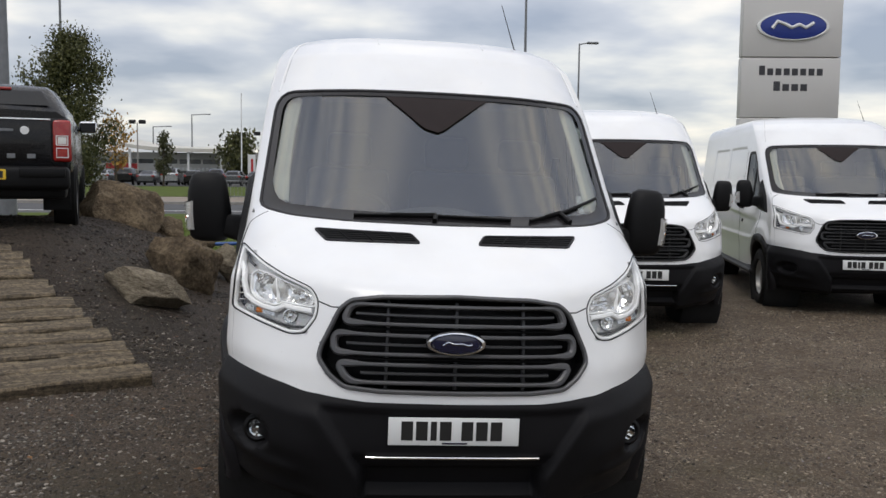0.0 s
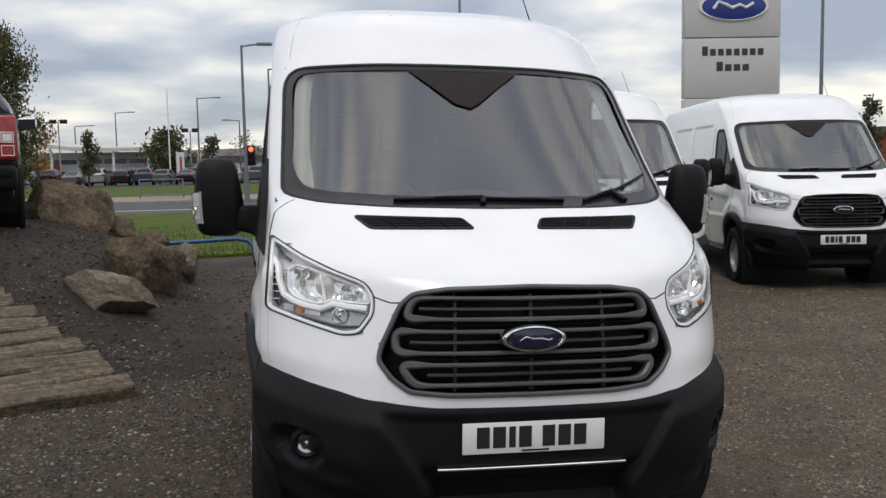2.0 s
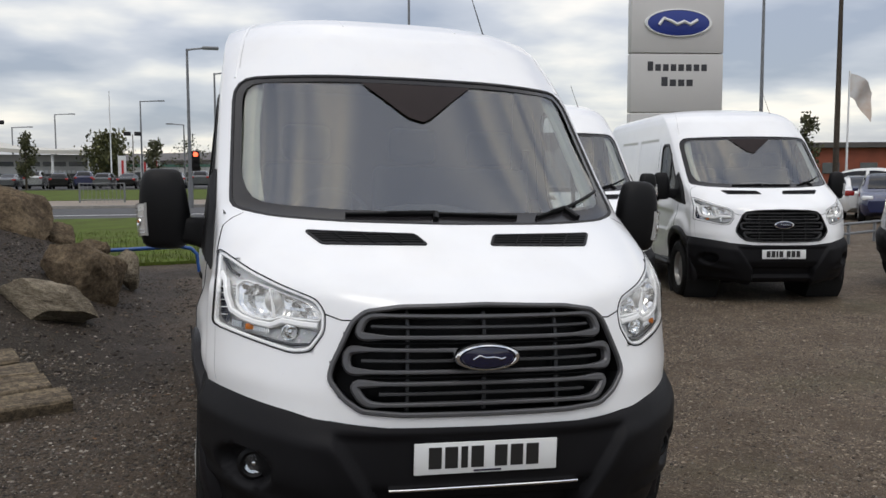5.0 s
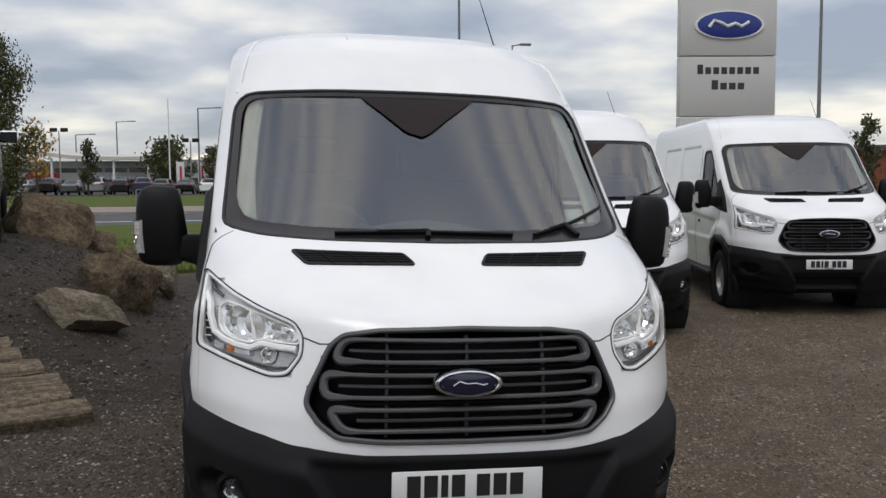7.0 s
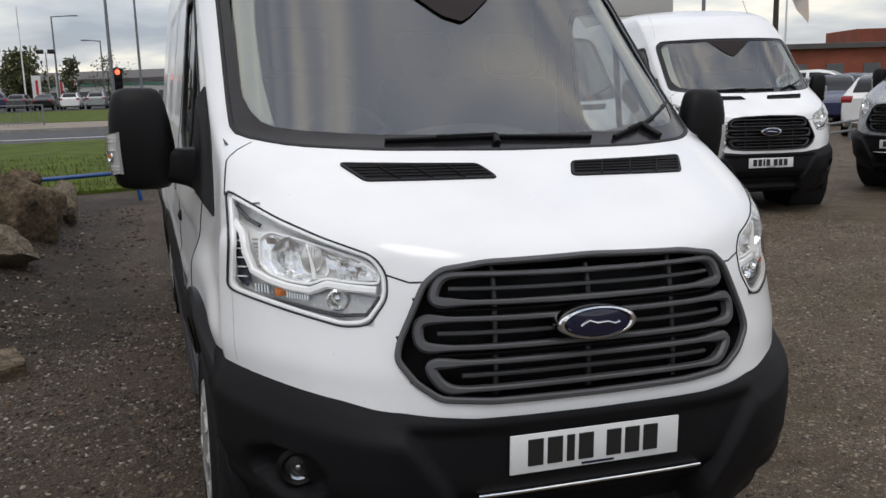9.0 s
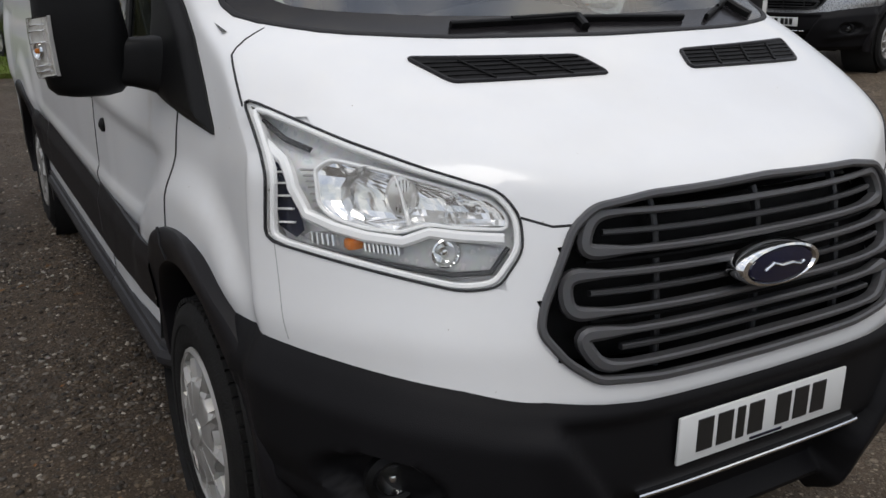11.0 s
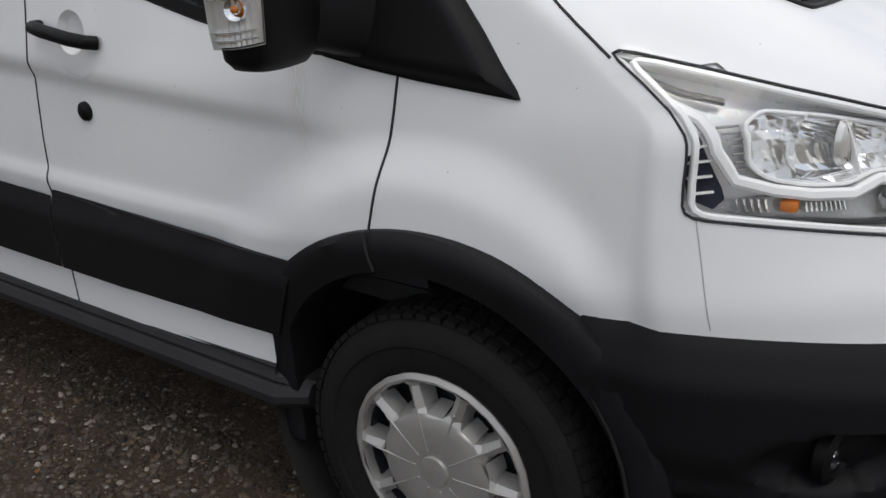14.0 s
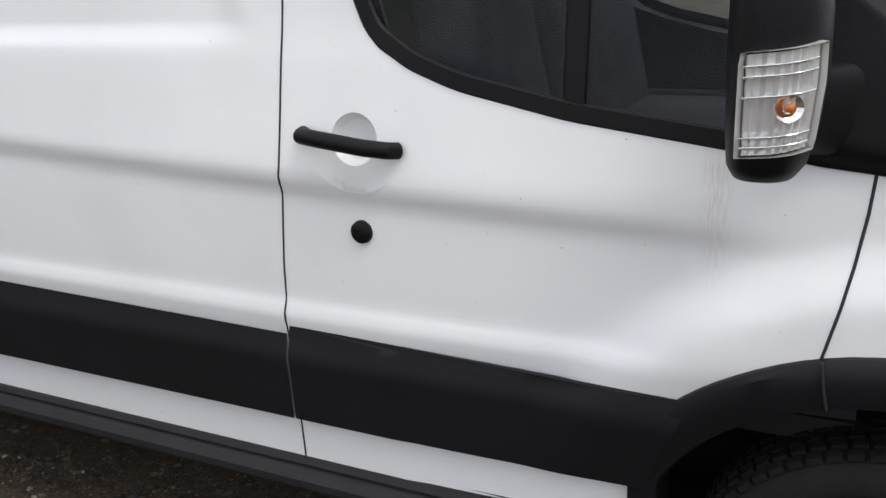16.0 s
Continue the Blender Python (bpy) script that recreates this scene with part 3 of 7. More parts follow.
def wheel(van, x, y, sgn):
    w = new("wheel")
    w.parent = van
    turn = pose(x, y, 0.362, 0, 90 * sgn, 0) @ Matrix.Diagonal((1.03, 1.03, 1.0, 1))
    bm = bmesh.new()
    lathe(bm, [(0.215, -0.10), (0.235, -0.105), (0.300, -0.112), (0.338, -0.098), (0.3515, -0.075), (0.3535, 0.0), (0.3515, 0.075), (0.338, 0.098), (0.318, 0.108), (0.312, 0.1125), (0.288, 0.1125), (0.284, 0.109), (0.240, 0.108), (0.224, 0.100), (0.215, 0.085)], turn, 56)
    tyre = part("tyre", bm, M_rubber, w, "black road tyre with blocky tread")
    bm = bmesh.new()
    for k in range(64):
        a = k * math.tau / 64
        for row, h in enumerate((-0.082, -0.05, -0.0165, 0.0165, 0.05, 0.082)):
            mm = turn @ Matrix.Rotation(a + (0.02 if row % 2 else 0), 4, "Z") @ Matrix.Translation((0.3545 if abs(h) < 0.08 else 0.350, 0, h))
            box(bm, (0, 0, 0), (0.012, 0.026, 0.026), mm)
    part("tread", bm, M_rubber, tyre, smooth=False)
    bm = bmesh.new()
    # pressed trim: rim, dished centre and pointed spokes between ten slots
    def at(r, a, h):
        return bm.verts.new(turn @ Vector((r * math.cos(a), r * math.sin(a), h)))
    def quad(q):
        bm.faces.new(q)
    slots = 10
    half = math.pi / slots
    for k in range(slots):
        c = k * 2 * half
        hi, ho = 0.212, 0.244
        for s0, s1 in ((-half, -ho), (-ho, 0.0), (0.0, ho), (ho, half)):
            rim_p = [(0.226, 0.086), (0.225, 0.104), (0.214, 0.111), (0.206, 0.106)]
            for (r0, h0), (r1, h1) in zip(rim_p, rim_p[1:]):
                quad([at(r0, c + s0, h0), at(r0, c + s1, h0), at(r1, c + s1, h1), at(r1, c + s0, h1)])
        for s0, s1 in ((-half, -hi), (-hi, 0.0), (0.0, hi), (hi, half)):
            disc = [(0.136, 0.112), (0.128, 0.116), (0.10, 0.119), (0.055, 0.122), (0.036, 0.118), (0.034, 0.125), (0.0008, 0.127)]
            for (r0, h0), (r1, h1) in zip(disc, disc[1:]):
                quad([at(r0, c + s0, h0), at(r0, c + s1, h0), at(r1, c + s1, h1), at(r1, c + s0, h1)])
        # spokes with a raised ridge between slots with rounded mouths
        slot = [(0.136, hi * 0.66), (0.145, hi), (0.196, ho), (0.206, ho * 0.84)]
        for s in (-1, 1):
            for (r0, a0), (r1, a1) in zip(slot, slot[1:]):
                lo, hi_ = 0.101 if r0 > 0.137 else 0.112, 0.101 if r1 < 0.205 else 0.106
                k0, k1 = (r0 - 0.136) / 0.07, (r1 - 0.136) / 0.07
                quad([at(r0, c + s * a0, lo), at(r0, c + s * half, 0.117 - 0.0085 * k0), at(r1, c + s * half, 0.117 - 0.0085 * k1), at(r1, c + s * a1, hi_)])
                quad([at(r0, c + s * a0, lo), at(r1, c + s * a1, hi_), at(r1, c + s * a1 * 0.80, 0.060), at(r0, c + s * a0 * 0.80, 0.060)])
            quad([at(0.136, c, 0.112), at(0.136, c + s * hi * 0.66, 0.112), at(0.150, c + s * hi * 0.55, 0.060), at(0.150, c, 0.060)])
            quad([at(0.206, c, 0.106), at(0.206, c + s * ho * 0.86, 0.106), at(0.200, c + s * ho * 0.68, 0.060), at(0.200, c, 0.060)])
        mm = turn @ Matrix.Rotation(c + half, 4, "Z") @ Matrix.Translation((0.105, 0, 0.1165)) @ pose(0, 0, 0, 0, 3.5, 0)
        box(bm, (0, 0, 0), (0.115, 0.006, 0.006), mm, 0.002, 1)
    bmesh.ops.remove_doubles(bm, verts=bm.verts, dist=0.0002)
    part("wheel_trim", bm, M_hubcap, w, "silver plastic wheel trim with ten slots", angle=25)
    bm = bmesh.new()
    lathe(bm, [(0.214, -0.08), (0.212, 0.085), (0.200, 0.080), (0.190, 0.035), (0.15, 0.035), (0.12, 0.052), (0.06, 0.055), (0.0, 0.060)], turn, 40)
    part("steel_rim", bm, M_rim, w)
    return w


def headlamp(van, sg):
    """One headlamp: bowl, two reflectors, light guide, indicator bulb and clear lens."""
    S = (lambda u, v: front(sg * u, v))
    N = (lambda u, v: front_n(sg * u, v))
    hl = part("headlamp", patch(HEAD, S, N, lambda u, v: -0.05, 20, 12), M_lampgrey, van, "clear halogen headlamp with chrome reflectors")
    bm = bmesh.new()
    pts2 = dense(HEAD, 0.025)
    a = [bm.verts.new(S(p[0], p[1]) + N(p[0], p[1]) * 0.002) for p in pts2]
    b = [bm.verts.new(S(p[0], p[1]) - N(p[0], p[1]) * 0.06) for p in pts2]
    for i in range(len(a)):
        j = (i + 1) % len(a)
        bm.faces.new((a[i], a[j], b[j], b[i]))
    part("lamp_wall", bm, M_lampgrey, hl)
    bm = bmesh.new()
    outline(bm, HEAD, S, N, 0.0045, 0.003)
    part("lamp_seal", bm, M_gap, hl)
    bm = bmesh.new()
    outline(bm, [(min((u - 0.745) * 1.035 + 0.745, 0.925 if v > 1.15 else 0.945), (v - 1.13) * 1.055 + 1.13) for u, v in HEAD], S, N, 0.032, 0.0004, -0.007, step=0.015)
    part("lamp_flange", bm, M_white, hl)
    bm = bmesh.new()
    inner = [((u - 0.745) * 0.955 + 0.745, (v - 1.11) * 0.935 + 1.11) for u, v in HEAD]
    outline(bm, inner, S, N, 0.012, 0.010, -0.010)
    part("lamp_bezel", bm, M_guide, hl, "thin bright bezel")
    bowl = [tuple(p) for p in rounded([(0.868, 1.115), (0.866, 1.190), (0.835, 1.216), (0.77, 1.203), (0.66, 1.168), (0.600, 1.148), (0.574, 1.120), (0.578, 1.094), (0.66, 1.094), (0.706, 1.098), (0.750, 1.078), (0.805, 1.080), (0.848, 1.092)], 0.014, 3)]
    part("reflector_bowl", patch(bowl, S, N, lambda u, v: -0.030 - 0.020 * smooth01(rim_gap(bowl, u, v) / 0.03) + 0.006 * abs((u * 38) % 1 - 0.5), 44, 12), M_bowl, hl, "fluted silver reflector bowl", angle=6)
    bm = bmesh.new()
    outline(bm, bowl, S, N, 0.007, 0.014, -0.032, step=0.012)
    part("bowl_rim", bm, M_guide, hl)
    part("lower_tray", patch([(0.900, 1.052), (0.85, 1.066), (0.75, 1.052), (0.70, 1.072), (0.60, 1.066), (0.575, 1.05), (0.61, 1.002), (0.68, 0.992), (0.80, 1.014), (0.920, 1.038)], S, N, -0.042, 30, 6), M_lampstrip, hl, "grey lower lamp tray")
    for u, v, r in ((0.800, 1.148, 0.056), (0.655, 1.128, 0.036)):
        n = N(u, v)
        fwd = Vector((0, -1, 0)) * 0.75 + n * 0.25
        m = Matrix.Translation(S(u, v) - n * 0.040) @ fwd.to_track_quat("Z", "Y").to_matrix().to_4x4()
        bm = bmesh.new()
        prof = [(r, 0.014), (r * 0.9, 0.006), (r * 0.75, -0.006), (r * 0.5, -0.018), (r * 0.25, -0.026), (0.0, -0.028)]
        lathe(bm, prof, m, 11)
        part("reflector", bm, M_bowl, hl, "round faceted reflector", angle=3)
        bm = bmesh.new()
        lathe(bm, [(0.0, 0.02), (r * 0.22, 0.016), (r * 0.28, 0.0), (r * 0.28, -0.02)], m, 14)
        part("bulb", bm, M_lens, hl)
    n = N(0.742, 1.148)
    m = Matrix.Translation(S(0.742, 1.148) - n * 0.030) @ Vector((0, -1, 0)).lerp(n, 0.3).to_track_quat("Z", "Y").to_matrix().to_4x4() @ Matrix.Diagonal((0.75, 1.0, 1.0, 1))
    bm = bmesh.new()
    lathe(bm, [(0.044, -0.004), (0.040, 0.006), (0.024, 0.012), (0.0, 0.014)], m, 24)
    shield = part("lamp_shield", bm, M_indicator, hl, "pale ribbed oval lamp shield")
    for k in range(-4, 5):
        bm = bmesh.new()
        box(bm, (0.009 * k, 0, 0.0115 - 0.0006 * k * k), (0.003, 0.07 - 0.0035 * k * k, 0.004), m, 0.0008, 1)
        part("shield_rib", bm, M_chrome, shield, smooth=False)
    bm = bmesh.new()
    outline(bm, [(0.918, 1.262), (0.920, 1.232), (0.904, 1.203), (0.902, 1.144), (0.885, 1.092), (0.846, 1.074), (0.802, 1.064), (0.747, 1.061), (0.704, 1.082), (0.655, 1.078), (0.585, 1.076)], S, N, 0.022, 0.016, -0.026, closed=False, step=0.015)
    part("light_guide", bm, M_guide, hl, "thick pale curved light guide")
    bm = bmesh.new()
    outline(bm, [(0.912, 1.275), (0.890, 1.246), (0.860, 1.232)], S, N, 0.012, 0.004, -0.030, closed=False, step=0.012)
    part("lamp_recess", bm, M_slat, hl)
    part("lamp_panel", patch([(0.930, 1.215), (0.914, 1.192), (0.911, 1.138), (0.893, 1.061), (0.908, 1.040), (0.930, 1.047), (0.934, 1.15)], S, N, -0.030, 5, 10), M_lampdark, hl, "dark blue lamp panel")
    bm = bmesh.new()
    for k in range(5):
        v = 1.066 + 0.027 * k
        outline(bm, [(0.930, v), (0.922, v + 0.002), (0.906, v + 0.005)], S, N, 0.004, 0.006, -0.028, closed=False, step=0.008)
    part("lamp_fins", bm, M_guide, hl)
    bm = bmesh.new()
    for k in range(7):
        v = 1.105 + 0.014 * k
        outline(bm, [(0.890 - 0.002 * (6 - k), v), (0.866, v + 0.003)], S, N, 0.004, 0.004, -0.036, closed=False, step=0.01)
    part("lamp_louvres", bm, M_hubcap, hl)
    bm = bmesh.new()
    outline(bm, [(0.744, 1.188), (0.738, 1.140), (0.734, 1.094)], S, N, 0.004, 0.012, -0.022, closed=False, step=0.012)
    part("lamp_divider", bm, M_guide, hl)
    bm = bmesh.new()
    box(bm, S(0.826, 1.046) - N(0.826, 1.046) * 0.030, (0.034, 0.03, 0.022), None, 0.006)
    part("indicator_bulb", bm, M_amber, hl, "orange indicator bulb")
    bm = bmesh.new()
    for k in range(9):
        u = 0.808 - 0.0062 * k
        outline(bm, [(u, 1.034), (u, 1.050)], S, N, 0.0045, 0.006, -0.030, closed=False, step=0.01)
    part("indicator_ribs", bm, M_reflector, hl)
    bm = bmesh.new()
    for k in range(5):
        u = 0.884 - 0.0075 * k
        outline(bm, [(u, 1.036), (u, 1.058)], S, N, 0.005, 0.007, -0.030, closed=False, step=0.01)
    part("lamp_prism", bm, M_reflector, hl, angle=10)
    n = N(0.688, 1.046)
    m = Matrix.Translation(S(0.688, 1.046) - n * 0.034) @ (Vector((0, -0.7, 0)) + n * 0.3).to_track_quat("Z", "Y").to_matrix().to_4x4()
    bm = bmesh.new()
    lathe(bm, [(0.030, 0.012), (0.027, 0.014), (0.022, 0.0), (0.010, -0.010), (0.006, 0.004), (0.0, 0.006)], m, 20)
    part("side_lamp", bm, M_reflector, hl, angle=14)
    bm = bmesh.new()
    outline(bm, [(0.905, 1.022), (0.80, 1.016), (0.68, 1.004), (0.615, 1.012), (0.58, 1.06)], S, N, 0.010, 0.010, -0.030, closed=False, step=0.02)
    part("lamp_step", bm, M_slat, hl)
    lens = part("lamp_lens", patch(HEAD, S, N, 0.0035, 24, 16), M_lens, hl, "clear moulded lens")
    lens.visible_shadow = False


# height, outer side, inner side, front and back of the mirror's shell
SHELL = np.array([
    (1.255, 1.195, 1.095, 1.235, 1.290), (1.262, 1.228, 1.070, 1.215, 1.305), (1.280, 1.247, 1.052, 1.202, 1.314), (1.330, 1.257, 1.044, 1.190, 1.318),
    (1.410, 1.264, 1.043, 1.182, 1.320), (1.500, 1.263, 1.058, 1.184, 1.320), (1.560, 1.256, 1.072, 1.194, 1.317), (1.592, 1.244, 1.084, 1.208, 1.312),
    (1.606, 1.225, 1.098, 1.222, 1.304), (1.612, 1.200, 1.115, 1.240, 1.292)])


def shell_point(sg, a, z, out=0.0):
    """On the mirror's shell: a = 0 at the outer side, 90 degrees at the front."""
    xo, xi, yf, yb = (float(np.interp(z, SHELL[:, 0], SHELL[:, k])) for k in range(1, 5))
    ca, sa = math.cos(a), math.sin(a)
    hx, hy = (xo - xi) / 2 + out, (yb - yf) / 2 + out
    e = 2 / 2.5
    yf += 0.024
    return Vector((sg * ((xo + xi) / 2 + hx * math.copysign(abs(ca) ** e, ca)), (yf + yb) / 2 - hy * math.copysign(abs(sa) ** e, sa), z))


def rim_gap(poly, u, v):
    """How far a point lies inside an outline."""
    best = 9.0
    for i in range(len(poly)):
        p, q = poly[i], poly[i - 1]
        dx, dy = q[0] - p[0], q[1] - p[1]
        t = min(1, max(0, ((u - p[0]) * dx + (v - p[1]) * dy) / (dx * dx + dy * dy)))
        best = min(best, math.hypot(p[0] + t * dx - u, p[1] + t * dy - v))
    return best


def door_mirror(van, sg):
    zs = sorted(set(list(SHELL[:, 0]) + [1.295, 1.36, 1.455, 1.53, 1.578]))
    bm = bmesh.new()
    rings = [[bm.verts.new(shell_point(sg, k * math.tau / 48, z)) for k in range(48)] for z in zs]
    for r0, r1 in zip(rings, rings[1:]):
        for k in range(48):
            bm.faces.new((r0[k], r0[(k + 1) % 48], r1[(k + 1) % 48], r1[k]))
    bm.faces.new(rings[0][::-1])
    bm.faces.new(rings[-1])
    shell = part("door_mirror", bm, M_black_plastic, van, "large black plastic door mirror on a short arm")
    bm = bmesh.new()
    box(bm, (sg * 1.152, 1.3195, 1.435), (0.11, 0.004, 0.22), None, 0.001, 1)
    part("mirror_glass", bm, M_chrome, shell)
    # side indicator wrapped round the outer front corner

    def wrap(a0, a1, z0, z1, out, nu=18, nv=8, wave=0.0):
        vs, fs = [], []
        for j in range(nv + 1):
            for i in range(nu + 1):
                w = wave * (i % 2) if 0 < i < nu else 0.0
                u, v = i / nu, j / nv
                vs.append(shell_point(sg, radians(a0 + (a1 - a0) * u), z0 + (z1 - z0) * v - 0.014 * (1 - u), out + w))
        for j in range(nv):
            for i in range(nu):
                a = j * (nu + 1) + i
                fs.append((a, a + 1, a + nu + 2, a + nu + 1))
        return vs, fs
    lensp = part("indicator_lens", wrap(-22, 52, 1.318, 1.458, 0.0015, wave=0.004), M_indicator, shell, "clear side indicator with orange bulb", angle=8)
    for z in (1.330, 1.344, 1.400, 1.428, 1.442):
        bm = bmesh.new()
        pts = [shell_point(sg, radians(a), z - 0.014 * (52 - a) / 74, 0.010) for a in range(-20, 52, 8)]
        strip(bm, pts, [(p - Vector((sg * 1.15, 1.25, z))).normalized() for p in pts], 0.003, 0.002)
        part("lens_rib", bm, M_chrome, lensp)
    bm = bmesh.new()
    c0 = shell_point(sg, radians(18), 1.375, 0.006)
    mi = Matrix.Translation(c0) @ Vector((sg, -0.35, 0.1)).to_track_quat("Z", "Y").to_matrix().to_4x4()
    lathe(bm, [(0.021, -0.002), (0.019, 0.003), (0.013, -0.001), (0.008, -0.003), (0.0, -0.003)], mi, 20)
    part("indicator_holder", bm, M_chrome, lensp, angle=12)
    bm = bmesh.new()
    lathe(bm, [(0.006, -0.003), (0.0065, 0.004), (0.004, 0.007), (0.0, 0.008)], mi, 14)
    part("indicator_core", bm, M_amber, lensp, "orange bulb")
    cover = part("lens_cover", wrap(-24, 53, 1.315, 1.461, 0.014), M_lens, lensp, "clear lens cover")
    cover.visible_shadow = False
    bm = bmesh.new()
    edge = [(a, 1.315) for a in range(-24, 52, 6)] + [(53, 1.315 + 0.0146 * k) for k in range(11)] + [(a, 1.461) for a in range(50, -25, -6)] + [(-24, 1.461 - 0.0146 * k) for k in range(1, 10)]
    inn = [bm.verts.new(shell_point(sg, radians(a), z - 0.014 * (53 - a) / 77, -0.002)) for a, z in edge]
    outr = [bm.verts.new(shell_point(sg, radians(a), z - 0.014 * (53 - a) / 77, 0.014)) for a, z in edge]
    for i in range(len(edge)):
        j = (i + 1) % len(edge)
        bm.faces.new((inn[i], inn[j], outr[j], outr[i]))
    part("lens_side", bm, M_indicator, lensp)
    # arm
    bm = bmesh.new()
    secs = []
    for x, zc, hz, yc, hy in ((1.12, 1.338, 0.056, 1.268, 0.036), (1.05, 1.337, 0.062, 1.258, 0.044), (1.01, 1.333, 0.068, 1.245, 0.054), (0.975, 1.328, 0.078, 1.215, 0.075), (0.945, 1.322, 0.088, 1.195, 0.085)):
        secs.append([bm.verts.new((sg * x, yc + hy * math.copysign(abs(math.cos(t)) ** 0.5, math.cos(t)), zc + hz * math.copysign(abs(math.sin(t)) ** 0.5, math.sin(t)))) for t in [k * math.tau / 24 for k in range(24)]])
    for r0, r1 in zip(secs, secs[1:]):
        for k in range(24):
            bm.faces.new((r0[k], r0[(k + 1) % 24], r1[(k + 1) % 24], r1[k]))
    bm.faces.new(secs[0])
    bm.faces.new(secs[-1][::-1])
    part("mirror_arm", bm, M_black_plastic, shell)
    tri = rounded([(0.853, 1.199), (1.12, 1.221), (1.30, 1.246), (1.31, 1.56), (1.27, 1.62), (1.013, 1.409), (0.94, 1.317), (0.896, 1.254)], 0.008, 2)
    tri = [tuple(p) for p in tri]
    SS, NN = (lambda u, v: side(u, v, sg)), (lambda u, v: side_n(u, v, sg))
    v1, f1 = patch(tri, SS, NN, lambda u, v: 0.006 + 0.026 * smooth01(rim_gap(tri, u, v) / 0.035), 26, 26)
    bm = bmesh.new()
    vv = [bm.verts.new(v) for v in v1]
    for f in f1:
        bm.faces.new([vv[i] for i in f])
    r = bmesh.ops.extrude_face_region(bm, geom=bm.faces[:])
    for e in r["geom"]:
        if isinstance(e, bmesh.types.BMVert):
            e.co.x -= sg * 0.03
    part("mirror_base", bm, M_black_plastic, shell, "black triangular mirror mount")


def make_van():
    van = thing("delivery_van", "white long panel van with black side mouldings on gravel", "van", "parked white vans")
    part("body", van_hull(), M_white, van, "white painted steel body", angle=60)
    part("front_bumper", bumper_skin(), M_bumper, van, "dark grey moulded plastic bumper", angle=50)
    # grille
    g = part("grille", patch(GRILLE, front, front_n, -0.07, 24, 10), M_grille_black, van, "black grille with three grey loops")
    bm = bmesh.new()
    a = [bm.verts.new(front(p[0], p[1]) + front_n(p[0], p[1]) * 0.004) for p in dense(GRILLE, 0.03)]
    b = [bm.verts.new(front(p[0], p[1]) - front_n(p[0], p[1]) * 0.07) for p in dense(GRILLE, 0.03)]
    for i in range(len(a)):
        j = (i + 1) % len(a)
        bm.faces.new((a[i], a[j], b[j], b[i]))
    part("grille_wall", bm, M_grille_black, g)
    bm = bmesh.new()
    outline(bm, rounded(GRILLE, 0.02), front, front_n, 0.017, 0.012, 0.0, step=0.02)
    part("grille_frame", bm, M_grille_grey, g, "thin grey grille frame")
    for z0, z1, h0, h1 in ((1.048, 1.122, 0.455, 0.425), (0.930, 1.005, 0.490, 0.490), (0.818, 0.890, 0.430, 0.475)):
        bm = bmesh.new()
        loop = rounded([(-h0, z0), (-h1, z1), (h1, z1), (h0, z0)], 0.035, 5)
        outline(bm, loop, front, front_n, lambda u, v, h=(h0 + h1) / 2: 0.014 + 0.016 * smooth01((abs(u) - h + 0.10) / 0.09), 0.022, -0.020, step=0.02)
        part("grille_loop", bm, M_grille_grey, g, "grey rounded grille loop")
        bm = bmesh.new()
        zc = (z0 + z1) / 2
        outline(bm, [(-h0 + 0.05, zc), (h0 - 0.05, zc)], front, front_n, 0.012, 0.014, -0.024, closed=False)
        part("grille_slat", bm, M_slat, g)
    for z in (1.028, 0.910):
        bm = bmesh.new()
        outline(bm, [(-0.44, z), (0.44, z)], front, front_n, 0.010, 0.012, -0.036, closed=False)
        part("grille_slat", bm, M_grille_black, g)
    for x in (-0.28, 0, 0.28):
        bm = bmesh.new()
        outline(bm, [(x, 0.79), (x, 1.15)], front, front_n, 0.014, 0.012, -0.045, closed=False)
        part("grille_rib", bm, M_slat, g)
    # badge
    bm = bmesh.new()
    mb = Matrix.Translation((-0.008, 0.008, 0.985)) @ pose(0, 0, 0, 90, 0, 0) @ Matrix.Diagonal((0.92, 0.36, 1, 1))
    lathe(bm, [(0.13, -0.03), (0.13, 0.004), (0.124, 0.012), (0.112, 0.014), (0.106, 0.008)], mb, 48)
    badge = part("badge", bm, M_chrome, van, "oval blue badge with chrome rim")
    bm = bmesh.new()
    lathe(bm, [(0.108, 0.004), (0.10, 0.012), (0.05, 0.016), (0.0, 0.017)], mb, 48)
    part("badge_face", bm, M_blue_badge, badge)
    bm = bmesh.new()
    tube(bm, [(-0.062, -0.008, 0.980), (-0.04, -0.010, 0.994), (-0.015, -0.011, 0.986), (0.015, -0.011, 0.988), (0.040, -0.010, 0.981), (0.054, -0.008, 0.985)], 0.003, 8)
    part("badge_mark", bm, M_chrome, badge)
    # number plate with bars in place of the characters
    bm = bmesh.new()
    box(bm, (-0.003, -0.004, 0.636), (0.52, 0.008, 0.111), None, 0.003, 2)
    plate = part("number_plate", bm, M_plate, van, "white number plate with black bars")
    x = -0.212
    for k in range(7):
        wdt = 0.024 if k in (2,) else 0.046
        bm = bmesh.new()
        box(bm, (x + wdt / 2, -0.009, 0.639), (wdt, 0.003, 0.076), None, 0.001, 1)
        part("plate_bar", bm, M_ink, plate, smooth=False)
        x += wdt + 0.012 + (0.028 if k == 3 else 0)
    bm = bmesh.new()
    box(bm, (0, -0.009, 0.5895), (0.10, 0.003, 0.006))
    part("plate_line", bm, M_blue_badge, plate, smooth=False)
    bm = bmesh.new()
